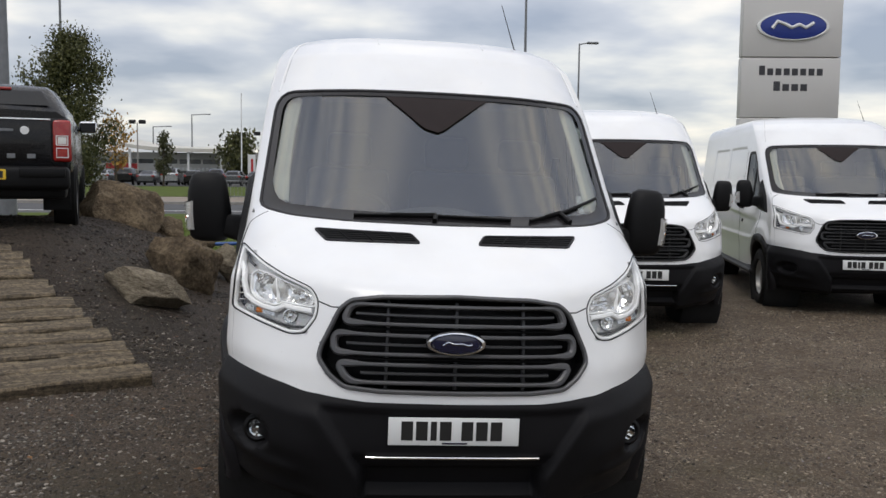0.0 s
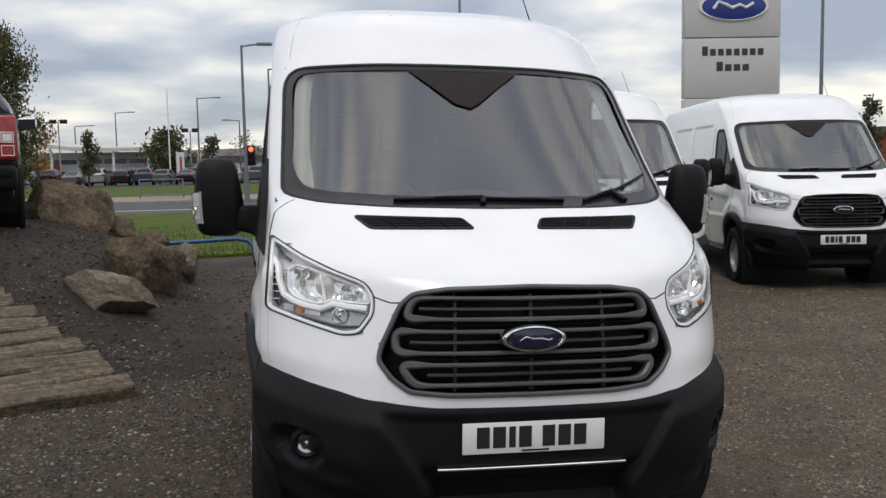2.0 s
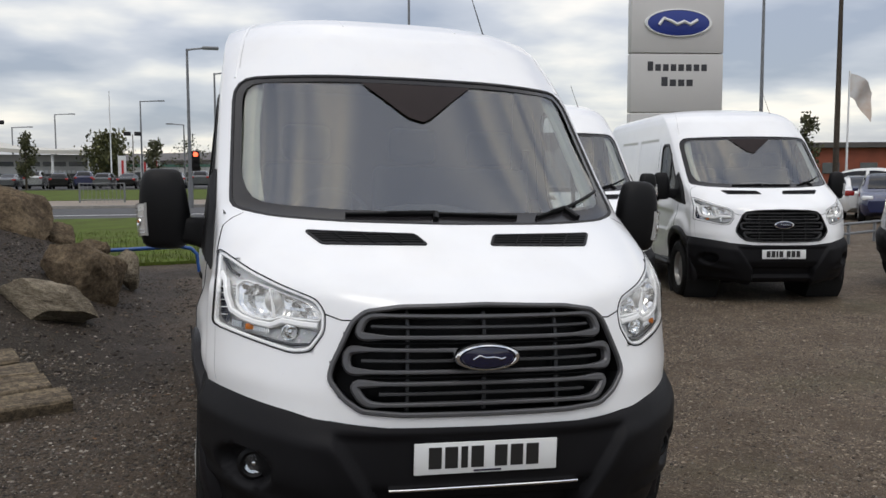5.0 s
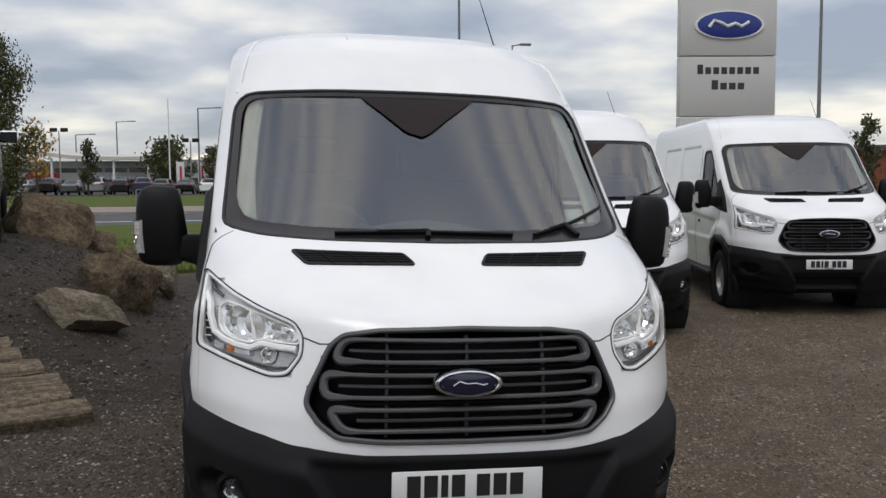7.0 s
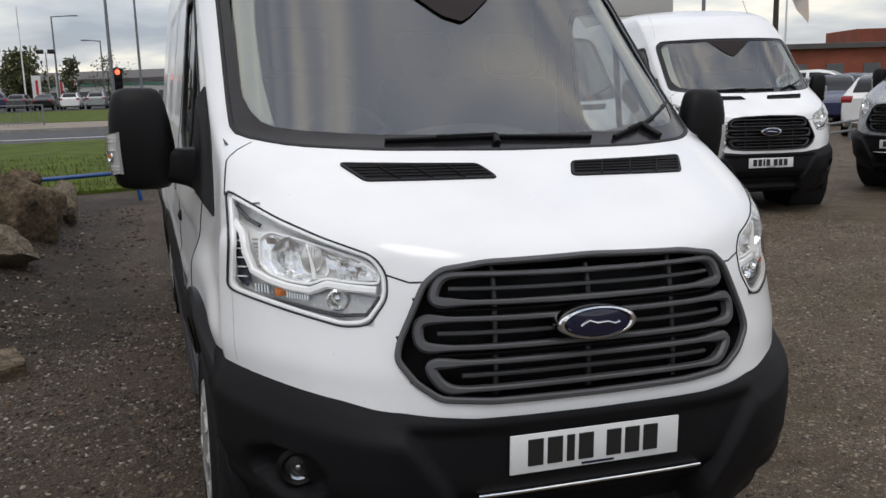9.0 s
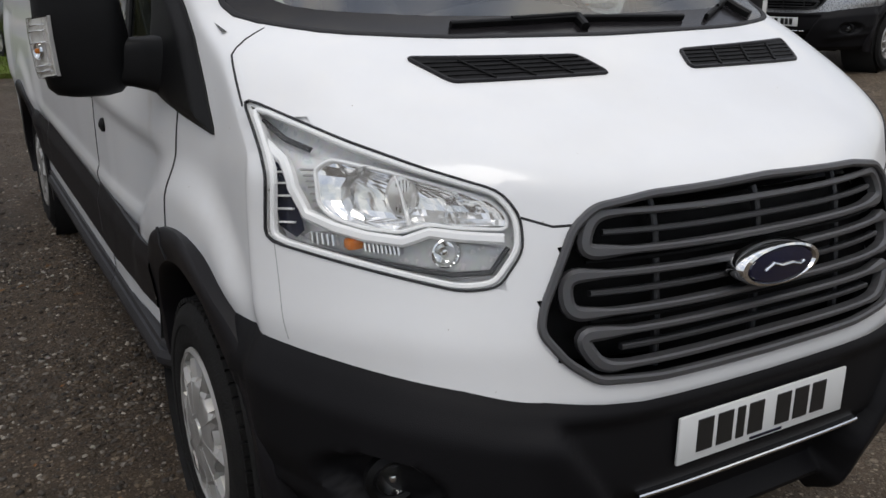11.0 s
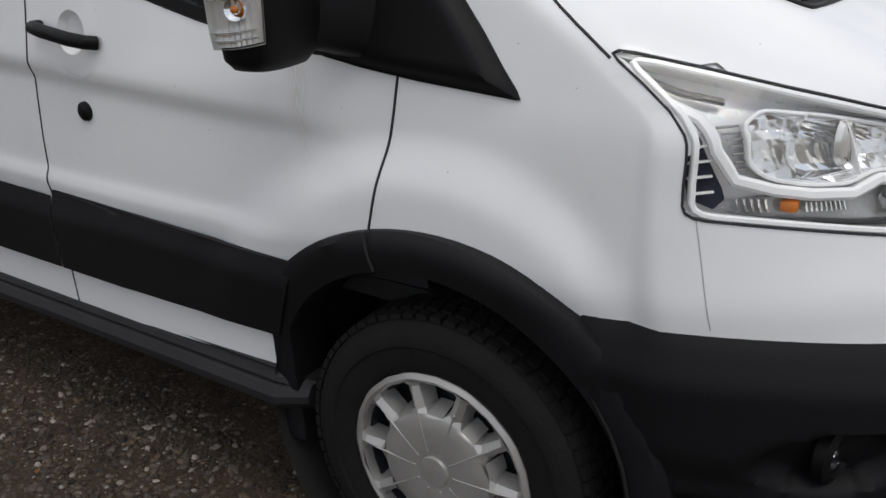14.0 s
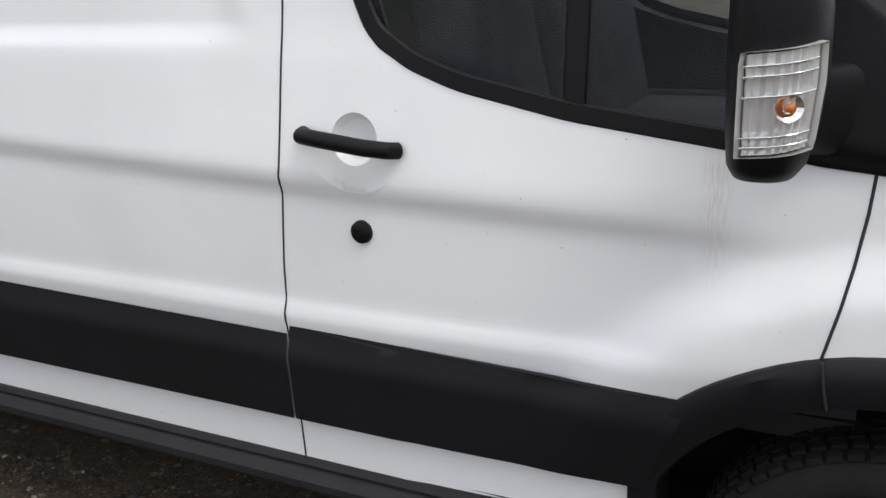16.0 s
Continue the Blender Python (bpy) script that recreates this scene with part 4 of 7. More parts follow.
    outline(bm, [(-0.345, 0.528), (0.345, 0.528)], front, front_n, 0.010, 0.012, 0.014, closed=False)
    part("chrome_strip", bm, M_chrome, van, "thin chrome strip under the plate")
    for sg in (-1, 1):
        headlamp(van, sg)
        # fog lamp
        p, n = front(sg * 0.80, 0.568), front_n(sg * 0.80, 0.568)
        mf = Matrix.Translation(p - n * 0.012) @ (Vector((0, -1, 0)) + n * 0.4).to_track_quat("Z", "Y").to_matrix().to_4x4()
        bm = bmesh.new()
        lathe(bm, [(0.060, -0.02), (0.060, 0.002), (0.046, 0.010), (0.037, 0.004), (0.035, -0.01)], mf, 28)
        fog = part("fog_lamp", bm, M_black_plastic, van, "small round fog lamp in the bumper")
        bm = bmesh.new()
        lathe(bm, [(0.036, 0.0), (0.028, -0.016), (0.010, -0.026), (0.008, 0.0), (0.0, 0.004)], mf, 24)
        part("fog_reflector", bm, M_reflector, fog)
        bm = bmesh.new()
        lathe(bm, [(0.037, 0.002), (0.025, 0.008), (0.0, 0.010)], mf, 24)
        part("fog_lens", bm, M_lens, fog).visible_shadow = False
        # bonnet air vents
        vp = [(0.590, 1.383), (0.165, 1.3745), (0.130, 1.3405), (0.535, 1.3405)]
        S, N = (lambda u, v, s=sg: front(s * u, v)), (lambda u, v, s=sg: front_n(s * u, v))
        vent = part("bonnet_vent", patch(vp, S, N, 0.004, 10, 3), M_grille_black, van, "black slatted air vent in the bonnet")
        bm = bmesh.new()
        outline(bm, rounded(vp, 0.012, 3), S, N, 0.012, 0.006, 0.0, step=0.05)
        part("vent_frame", bm, M_strip, vent)
        bm = bmesh.new()
        for k in range(1, 4):
            t = k / 4
            outline(bm, [(0.165 + 0.425 * t, 1.374), (0.130 + 0.405 * t, 1.341)], S, N, 0.006, 0.006, 0.003, closed=False)
        for k in range(1, 5):
            zz = 1.341 + 0.0075 * k
            tt = (zz - 1.3405) / 0.038
            outline(bm, [(0.138 + 0.035 * tt, zz), (0.525 + 0.055 * tt, zz)], S, N, 0.004, 0.004, 0.003, closed=False, step=0.1)
        part("vent_slats", bm, M_grille_black, vent)
        door_mirror(van, sg)
        SS, NN = (lambda u, v, s=sg: side(u, v, s)), (lambda u, v, s=sg: side_n(u, v, s))
        # side window
        win = part("side_window", patch(SIDEWIN, SS, NN, -0.006, 14, 14), M_sideglass, van, "dark front door window")
        win.visible_shadow = False
        bm = bmesh.new()
        outline(bm, rounded(SIDEWIN, 0.03), SS, NN, 0.038, 0.006, -0.002)
        outline(bm, [(1.622, 1.305), (1.622, 1.86)], SS, NN, 0.045, 0.006, -0.004, closed=False)
        part("window_frame", bm, M_black_plastic, win, "black rubber window surround")
        # mouldings
        for y0, y1, rear in ((1.385, 2.284, 0), (2.290, 3.842, 0), (3.848, 4.44, 1)):
            pl = [(y0, 0.795), (y1, 0.806 if not rear else 0.815), (y1 - (0.10 if rear else 0), 0.556), (y0 + (0.10 if y0 < 1.4 else 0), 0.556)]
            bm = bmesh.new()

            def off(u, v):
                return 0.0015 + 0.028 * smooth01((v - 0.552) / 0.02) * min(1.0, max(0.0, (0.806 - v) / 0.075))
            vv, ff = patch(pl, SS, NN, off, 24, 14)
            part("side_moulding", (vv, ff), M_strip, van, "wide black plastic side moulding")
        for ay, az in ARCHES:
            bm = bmesh.new()
            a0, a1 = (-25, 205) if ay < 2 else (-15, 196)
            prev = None
            for k in range(57):
                a = radians(a0 + (a1 - a0) * k / 56)
                ring = []
                for r, d in ((0.445, -0.10), (0.448, 0.004), (0.456, 0.020), (0.50, 0.024), (0.535, 0.020), (0.548, 0.010), (0.550, -0.006)):
                    inner = (math.cos(a) > 0) == (ay < 2)
                    if inner and abs(math.cos(a)) > 0.5:
                        r = min(r, (0.452 if r > 0.5 else 0.415) / abs(math.cos(a)) + (r - 0.5) * 0.25)
                    y, z = ay + r * math.cos(a), az + r * math.sin(a)
                    z = max(z, 0.26)
                    pp = side(y, max(z, 0.31), sg)
                    dd = d + (0.022 * smooth01((0.25 - (y - ay)) / 0.3 - 0.6) if ay < 2 and d > 0 else 0.0)
                    ring.append(bm.verts.new(Vector((pp.x + sg * dd, y, z))))
                if prev:
                    for i in range(len(ring) - 1):
                        bm.faces.new((prev[i], prev[i + 1], ring[i + 1], ring[i]))
                prev = ring
            part("arch_trim", bm, M_strip, van, "black plastic wheel arch trim")
            bm = bmesh.new()
            lathe(bm, [(0.47, 0.0), (0.47, 0.42), (0.0, 0.42)], Matrix.Translation((sg * 0.99, ay, az)) @ pose(0, 0, 0, 0, -90 * sg, 0), 40)
            part("wheel_well", bm, M_under, van)
            wheel(van, sg * 0.888, ay - 0.022, sg)
        # sill step
        bm = bmesh.new()
        prof = [(0.980, 0.462), (0.975, 0.456), (0.992, 0.449), (0.998, 0.437), (0.988, 0.432), (0.988, 0.426), (1.000, 0.419), (1.012, 0.398), (1.010, 0.378), (0.985, 0.352), (0.90, 0.345), (0.90, 0.462)]
        ends = []
        for yy, dz in ((1.425, -0.03), (1.50, 0.0), (2.288, 0.0), (2.292, -0.001), (2.296, 0.0), (4.32, 0.0), (4.40, -0.03)):
            ends.append([bm.verts.new((sg * (px - (0.045 if dz < -0.01 else -2 * dz)), yy, pz + (dz if pz > 0.43 else 0.0))) for px, pz in prof])
        for r0, r1 in zip(ends, ends[1:]):
            for i in range(len(prof)):
                j = (i + 1) % len(prof)
                bm.faces.new((r0[i], r0[j], r1[j], r1[i]))
        bm.faces.new(ends[0])
        bm.faces.new(ends[-1][::-1])
        part("sill", bm, M_sill, van, "grooved dark grey plastic sill step", angle=20)
        # shut lines
        bm = bmesh.new()
        outline(bm, [(2.232, 2.02), (2.236, 1.70), (2.245, 1.50), (2.262, 1.18), (2.272, 1.10), (2.285, 0.95), (2.292, 0.80), (2.292, 0.45)], SS, NN, 0.0038, 0.0018, 0.0008, closed=False, step=0.012)
        part("door_gap", bm, M_gap, van)
        bm = bmesh.new()
        outline(bm, [(1.118, 1.235), (1.124, 1.16), (1.136, 1.075), (1.150, 1.005), (1.173, 0.905)], SS, NN, 0.0055, 0.002, 0.0008, closed=False, step=0.015)
        outline(bm, [(1.172, 0.912), (1.166, 0.87), (1.158, 0.828)], SS, NN, 0.005, 0.003, 0.024, closed=False, step=0.015)
        part("wing_gap", bm, M_gap, van)
        bm = bmesh.new()
        outline(bm, [(0.553, 1.116), (0.50, 1.099), (0.462, 1.101)], S, N, 0.005, 0.0012, 0.0, closed=False, step=0.015)
        part("bonnet_line", bm, M_gap, van)
        bm = bmesh.new()
        outline(bm, [(0.924, 1.288), (0.921, 1.306), (0.915, 1.336), (0.908, 1.365), (0.902, 1.384), (0.888, 1.399), (0.864, 1.417), (0.838, 1.431), (0.818, 1.440)], S, N, 0.005, 0.0012, 0.0, closed=False, step=0.008)
        part("bonnet_line", bm, M_gap, van)
        bm = bmesh.new()
        outline(bm, [(0.478, 0.825), (0.522, 1.028)], SS, NN, 0.0025, 0.001, 0.0, closed=False, step=0.015)
        part("wing_line", bm, M_line, van)
        # handle and lock
        bm = bmesh.new()
        hp = [side(u, v, sg) + side_n(u, v, sg) * o for u, v, o in ((2.195, 1.250, 0.004), (2.185, 1.248, 0.030), (2.14, 1.244, 0.040), (2.03, 1.232, 0.040), (1.985, 1.228, 0.030), (1.975, 1.227, 0.004))]
        tube(bm, hp, 0.0165, 12)
        for v in bm.verts:
            v.co.z = 1.238 + (v.co.z - 1.238) * 1.05
        handle = part("door_handle", bm, M_black_plastic, van, "black plastic door handle")
        bm = bmesh.new()
        rings = []
        for r, h in ((0.112, 0.0008), (0.085, 0.0011), (0.0535, 0.0011), (0.0525, -0.001), (0.049, -0.005), (0.041, -0.017), (0.023, -0.025), (0.006, -0.027)):
            ring = []
            for k in range(32):
                u, v = 2.075 + r * math.cos(k * math.tau / 32), 1.245 + r * math.sin(k * math.tau / 32)
                ring.append(bm.verts.new(side(u, v, sg) + side_n(u, v, sg) * h))
            if rings:
                for k in range(32):
                    bm.faces.new((rings[-1][k], rings[-1][(k + 1) % 32], ring[(k + 1) % 32], ring[k]))
            rings.append(ring)
        bm.faces.new(rings[-1])
        part("handle_cup", bm, M_white, handle, angle=18)
        bm = bmesh.new()
        pc, nc = side(2.075, 1.048, sg), side_n(2.075, 1.048, sg)
        mc = Matrix.Translation(pc) @ nc.to_track_quat("Z", "Y").to_matrix().to_4x4()
        lathe(bm, [(0.026, -0.004), (0.024, 0.008), (0.016, 0.014), (0.0, 0.014)], mc, 24)
        lathe(bm, [(0.010, 0.012), (0.009, 0.017), (0.0, 0.017)], mc, 16)
        part("door_lock", bm, M_black_plastic, van, "round black door lock")
    # windscreen
    grid = [(u, v) for u in np.linspace(-0.84, 0.84, 41) for v in np.linspace(1.43, 2.07, 25)]
    def terms(u, v):
        w, q = v - 1.75, u * u
        return [1, w, w * w, q, q * w, q * w * w, q * q, q * q * w, q ** 3, q ** 4]
    fair = np.linalg.lstsq(np.array([terms(u, v) for u, v in grid]), np.array([front(u, v).y for u, v in grid]), rcond=None)[0]
    def screen(u, v):
        return Vector((u, float(np.dot(fair, terms(u, v))), v))
    def screen_n(u, v):
        e = 0.004
        return (screen(u + e, v) - screen(u - e, v)).cross(screen(u, v + e) - screen(u, v - e)).normalized()
    ws = part("windscreen", patch([tuple(Vector(p).lerp(Vector(q), 0.6)) for p, q in zip(WIND_IN, WIND_OUT)], screen, screen_n, -0.009, 60, 40), M_glass, van, "large windscreen reflecting a cloudy sky")
    ws.visible_shadow = False
    bm = bmesh.new()
    k = len(WIND_IN)
    wi, wo = [], []
    for i in range(k):
        for t in np.linspace(0, 1, 4, endpoint=False):
            wi.append(Vector(WIND_IN[i]).lerp(Vector(WIND_IN[(i + 1) % k]), t))
            wo.append(Vector(WIND_OUT[i]).lerp(Vector(WIND_OUT[(i + 1) % k]), t))
    rows = []
    for t in (0.0, 0.25, 0.5, 0.75, 1.0):
        rows.append([bm.verts.new(front(*(a.lerp(b, t))) + front_n(*(a.lerp(b, t))) * (-0.003 + 0.001 * t)) for a, b in zip(wi, wo)])
    for ra, rb in zip(rows, rows[1:]):
        for i in range(len(ra)):
            j = (i + 1) % len(ra)
            bm.faces.new((ra[i], ra[j], rb[j], rb[i]))
    part("windscreen_border", bm, M_frit, ws, "black printed border")
    bm = bmesh.new()
    outline(bm, WIND_OUT, front, front_n, 0.016, 0.004, 0.0)
    part("windscreen_seal", bm, M_gap, ws)
    bm = bmesh.new()
    outline(bm, [(u * 1.026, (v - 1.75) * 1.055 + 1.75) for u, v in WIND_OUT], front, front_n, 0.044, 0.0004, -0.007, step=0.02)
    part("windscreen_flange", bm, M_white, ws)
    # wipers
    for pts, arm in (([(-0.42, 1.440), (-0.08, 1.447), (0.31, 1.441)], [(-0.05, 1.426), (-0.04, 1.449)]), ([(0.40, 1.440), (0.56, 1.478), (0.79, 1.553)], [(0.60, 1.438), (0.56, 1.480)])):
        bm = bmesh.new()
        outline(bm, pts, front, front_n, 0.012, 0.012, 0.003, closed=False, step=0.03)
        wiper = part("wiper", bm, M_black_plastic, van, "black windscreen wiper at rest")
        bm = bmesh.new()
        outline(bm, arm, front, front_n, 0.022, 0.016, 0.003, closed=False, step=0.02)
        outline(bm, [arm[1], ((pts[0][0] + pts[1][0]) / 2, (pts[0][1] + pts[1][1]) / 2)], front, front_n, 0.010, 0.010, 0.010, closed=False, step=0.03)
        part("wiper_arm", bm, M_black_plastic, wiper)
    # aerial on the roof
    bm = bmesh.new()
    tube(bm, [(0.545, 2.03, 2.375), (0.535, 2.025, 2.425)], 0.020, 10, 0.009)
    tube(bm, [(0.535, 2.025, 2.42), (0.455, 2.09, 2.70)], 0.0035, 6, 0.002)
    part("aerial", bm, M_black_plastic, van, "thin black roof aerial")
    # roof gutters
    for sg in (-1, 1):
        bm = bmesh.new()
        S, N = (lambda u, v, s=sg: front(s * u, v)), (lambda u, v, s=sg: front_n(s * u, v))
        outline(bm, [(0.845, 2.07), (0.825, 2.20), (0.805, 2.30), (0.775, 2.38), (0.73, 2.44)], S, N, 0.012, 0.006, -0.002, closed=False, step=0.03)
        part("roof_rib", bm, M_white, van)
        bm = bmesh.new()
        outline(bm, [(0.822, 2.125), (0.812, 2.20), (0.792, 2.30), (0.762, 2.38), (0.715, 2.44)], S, N, 0.004, 0.0015, 0.0, closed=False, step=0.03)
        part("roof_seam", bm, M_line, van)
        bm = bmesh.new()
        outline(bm, [(0.30, 2.375), (0.30, 2.42), (0.30, 2.46), (0.30, 2.49)], S, N, 0.010, 0.005, -0.002, closed=False, step=0.02)
        part("roof_rib", bm, M_white, van)
    # cabin
    bm = bmesh.new()
    prof = [(0.80, 1.40), (0.98, 1.455), (1.12, 1.45), (1.20, 1.40), (1.24, 1.25), (1.18, 1.0), (1.15, 0.8)]
    ra = [[bm.verts.new((x, y + 0.10 * (x / 0.9) ** 2, z + (0.03 * math.cos(x * 7)))) for y, z in prof] for x in np.linspace(-0.90, 0.90, 25)]
    for r0, r1 in zip(ra, ra[1:]):
        for i in range(len(prof) - 1):
            bm.faces.new((r0[i], r0[i + 1], r1[i + 1], r1[i]))
    part("dashboard", bm, M_cabin, van, "dark grey dashboard behind the windscreen")
    bm = bmesh.new()
    ms = Matrix.Translation((-0.40, 1.30, 1.36)) @ pose(0, 0, 0, 62, 0, 0)
    lathe(bm, [(0.19, 0.0), (0.206, 0.012), (0.21, 0.0), (0.206, -0.012)], ms, 36, close=True)
    for k in (0, 120, 240):
        box(bm, (0, 0, 0), (0.19, 0.035, 0.012), ms @ Matrix.Rotation(radians(k - 90), 4, "Z") @ Matrix.Translation((0.10, 0, 0)))
    lathe(bm, [(0.07, -0.02), (0.07, 0.015), (0.05, 0.03), (0.0, 0.032)], ms, 20)
    part("steering_wheel", bm, M_cabin, van)
    for x, w in ((-0.45, 0.50), (0.38, 0.92)):
        bm = bmesh.new()
        box(bm, (x, 1.75, 1.0), (w, 0.52, 0.16), None, 0.06, 3)
        seat = part("seat", bm, M_seat, van)
        bm = bmesh.new()
        box(bm, (0, 0, 0), (w, 0.14, 0.66), pose(x, 2.02, 1.34, -12, 0, 0), 0.055, 3)
        part("backrest", bm, M_seat, seat)
        for hx in ([x] if w < 0.6 else [x - 0.23, x + 0.23]):
            bm = bmesh.new()
            box(bm, (0, 0, 0), (0.27, 0.11, 0.20), pose(hx, 2.10, 1.78, -8, 0, 0), 0.045, 3)
            part("headrest", bm, M_seat, seat)
    for sg in (-1, 1):
        S, N = (lambda u, v, s=sg: side(u, v, s)), (lambda u, v, s=sg: side_n(u, v, s))
        card = part("door_card", patch([(1.10, 0.72), (2.24, 0.72), (2.24, 1.50), (2.10, 1.50), (2.04, 1.425), (1.93, 1.365), (1.63, 1.285), (1.30, 1.235), (1.10, 1.21)], S, N, lambda u, v: -0.055 - 0.03 * smooth01((1.0 - v) / 0.1), 20, 16), M_cabin_dark, van, "dark inner door trim")
        bm = bmesh.new()
        box(bm, (sg * 0.845, 1.75, 1.06), (0.09, 0.42, 0.06), None, 0.02, 2)
        part("arm_rest", bm, M_cabin_dark, card)
        bm = bmesh.new()
        strip(bm, [Vector(p) for p in ((sg * 0.86, 2.16, 1.78), (sg * 0.83, 2.10, 1.50), (sg * 0.80, 2.04, 1.22), (sg * 0.79, 1.98, 0.95))], [Vector((-sg * 0.6, -0.8, 0))] * 4, 0.048, 0.003)
        belt = part("seat_belt", bm, M_belt, van, "grey seat belt hanging by the pillar")
        bm = bmesh.new()
        box(bm, (sg * 0.795, 2.025, 1.27), (0.03, 0.008, 0.055), None, 0.003, 1)
        part("belt_tongue", bm, M_chrome, belt)
    bm = bmesh.new()
    box(bm, (0, 2.30, 1.42), (1.64, 0.03, 1.7), None, 0.01, 1)
    part("bulkhead", bm, M_bulkhead, van)
    bm = bmesh.new()
    box(bm, (0, 2.06, 2.10), (1.25, 0.44, 0.05), None, 0.02, 2)
    part("overhead_shelf", bm, M_cabin, van)
    con = [(-0.27, 2.046), (-0.17, 1.965), (-0.075, 1.882), (-0.03, 1.862), (0.0, 1.860), (0.04, 1.880), (0.14, 1.955), (0.27, 2.046)]
    part("sensor_print", patch(con, front, front_n, -0.0015, 14, 10), M_print, ws, "dark printed sensor field at the screen's top")
    bm = bmesh.new()
    box(bm, (0, 1.40, 2.045), (0.24, 0.03, 0.07), None, 0.02, 2)
    part("rear_view_mirror", bm, M_cabin, van)
    bm = bmesh.new()
    box(bm, (0, 2.2, 0.70), (1.75, 2.4, 0.05))
    part("cab_floor", bm, M_under, van)
    bm = bmesh.new()
    box(bm, (0, 3.0, 0.34), (1.60, 5.2, 0.06), None, 0.02, 1)
    part("underbody", bm, M_under, van)
    bm = bmesh.new()
    box(bm, (0, 0.30, 0.52), (1.30, 0.05, 0.5), None, 0.01, 1)
    part("radiator", bm, M_grille_black, van)
    for sg in (-1, 1):
        bm = bmesh.new()
        outline(bm, [(0.80, 1.50), (0.812, 1.65), (0.805, 1.85), (0.78, 2.04)], lambda u, v, s=sg: front(s * u, v), lambda u, v, s=sg: front_n(s * u, v), 0.10, 0.02, -0.05, closed=False, step=0.05)
        part("pillar_trim", bm, M_cabin_light, van, "cream pillar trim")
    return van

# ---- ground ----


def height(x, y):
    """The lot: level gravel, a low cross fall under the van, and a bank beside it."""
    z = -0.03 * (min(max(x, -1.2), 1.4) + 0.95) + 0.07 * smooth01((x - 1.6) / 3.0)
    bx = smooth01((-x - 1.45) / 2.5)
    by = smooth01((y - 2.7) / 4.3) * (1 - smooth01((y - 9.4) / 2.6))
    z += 0.97 * bx * by
    z -= 0.05 * smooth01((y - 10) / 6)
    return z


def gravel_material(name, stones, dirt, wet=0.5, cover=0.85, green=0.5):
    """Loose stones of mixed tone pressed into damp earth."""
    m = bpy.data.materials.new(name)
    m.use_nodes = True
    n, l = m.node_tree.nodes, m.node_tree.links
    b = n["Principled BSDF"]
    tc = n.new("ShaderNodeTexCoord")
    heights = []
    earth = n.new("ShaderNodeTexNoise")
    earth.inputs["Scale"].default_value, earth.inputs["Detail"].default_value, earth.inputs["Roughness"].default_value = 7.0, 10, 0.78
    l.new(tc.outputs["Object"], earth.inputs["Vector"])
    er = n.new("ShaderNodeValToRGB")
    er.color_ramp.elements[0].position, er.color_ramp.elements[0].color = 0.36, (*[v * 0.55 for v in dirt], 1)
    er.color_ramp.elements[1].position, er.color_ramp.elements[1].color = 0.70, (*[v * 2.6 for v in dirt], 1)
    l.new(earth.outputs["Fac"], er.inputs["Fac"])
    last = er.outputs["Color"]
    for sc, share in ((130.0, 0.38), (62.0, 0.50), (30.0, 0.74)):
        vo = n.new("ShaderNodeTexVoronoi")
        vo.inputs["Scale"].default_value = sc
        l.new(tc.outputs["Object"], vo.inputs["Vector"])
        sp = n.new("ShaderNodeSeparateColor")
        l.new(vo.outputs["Color"], sp.inputs["Color"])
        pick = n.new("ShaderNodeMath")
        pick.operation = "GREATER_THAN"
        pick.inputs[1].default_value = share
        l.new(sp.outputs["Red"], pick.inputs[0])
        body = n.new("ShaderNodeMapRange")
        body.inputs["From Min"].default_value, body.inputs["From Max"].default_value = 0.50, 0.36
        body.clamp = True
        l.new(vo.outputs["Distance"], body.inputs["Value"])
        msk = n.new("ShaderNodeMath")
        msk.operation = "MULTIPLY"
        l.new(pick.outputs["Value"], msk.inputs[0])
        l.new(body.outputs["Result"], msk.inputs[1])
        tone = n.new("ShaderNodeValToRGB")
        r = tone.color_ramp.elements
        r[0].position, r[0].color = 0.0, (*[a * 0.6 + s * 0.18 for a, s in zip(dirt, stones)], 1)
        r[1].position, r[1].color = 1.0, (*stones, 1)
        mid = r.new(0.7)
        mid.color = (*[a * 0.5 + s * 0.35 for a, s in zip(dirt, stones)], 1)
        l.new(sp.outputs["Green"], tone.inputs["Fac"])
        mx = n.new("ShaderNodeMix")
        mx.data_type = "RGBA"
        l.new(msk.outputs["Value"], mx.inputs["Factor"])
        l.new(last, mx.inputs["A"])
        l.new(tone.outputs["Color"], mx.inputs["B"])
        last = mx.outputs["Result"]
        heights.append(msk.outputs["Value"])
    mix = mx
    big = n.new("ShaderNodeTexNoise")
    big.inputs["Scale"].default_value, big.inputs["Detail"].default_value, big.inputs["Roughness"].default_value = 1.5, 9, 0.7
    l.new(tc.outputs["Object"], big.inputs["Vector"])
    mr = n.new("ShaderNodeMapRange")
    mr.inputs["From Min"].default_value, mr.inputs["From Max"].default_value = 0.40, 0.62
    l.new(big.outputs["Fac"], mr.inputs["Value"])
    dm = n.new("ShaderNodeMix")
    dm.data_type = "RGBA"
    dm.inputs["B"].default_value = (*[c * 1.15 for c in dirt], 1)
    sc2 = n.new("ShaderNodeMath")
    sc2.operation = "MULTIPLY"
    sc2.inputs[1].default_value = cover
    l.new(mr.outputs["Result"], sc2.inputs[0])
    l.new(sc2.outputs["Value"], dm.inputs["Factor"])
    l.new(mix.outputs["Result"], dm.inputs["A"])
    moss = n.new("ShaderNodeTexNoise")
    moss.inputs["Scale"].default_value, moss.inputs["Detail"].default_value = 0.55, 9
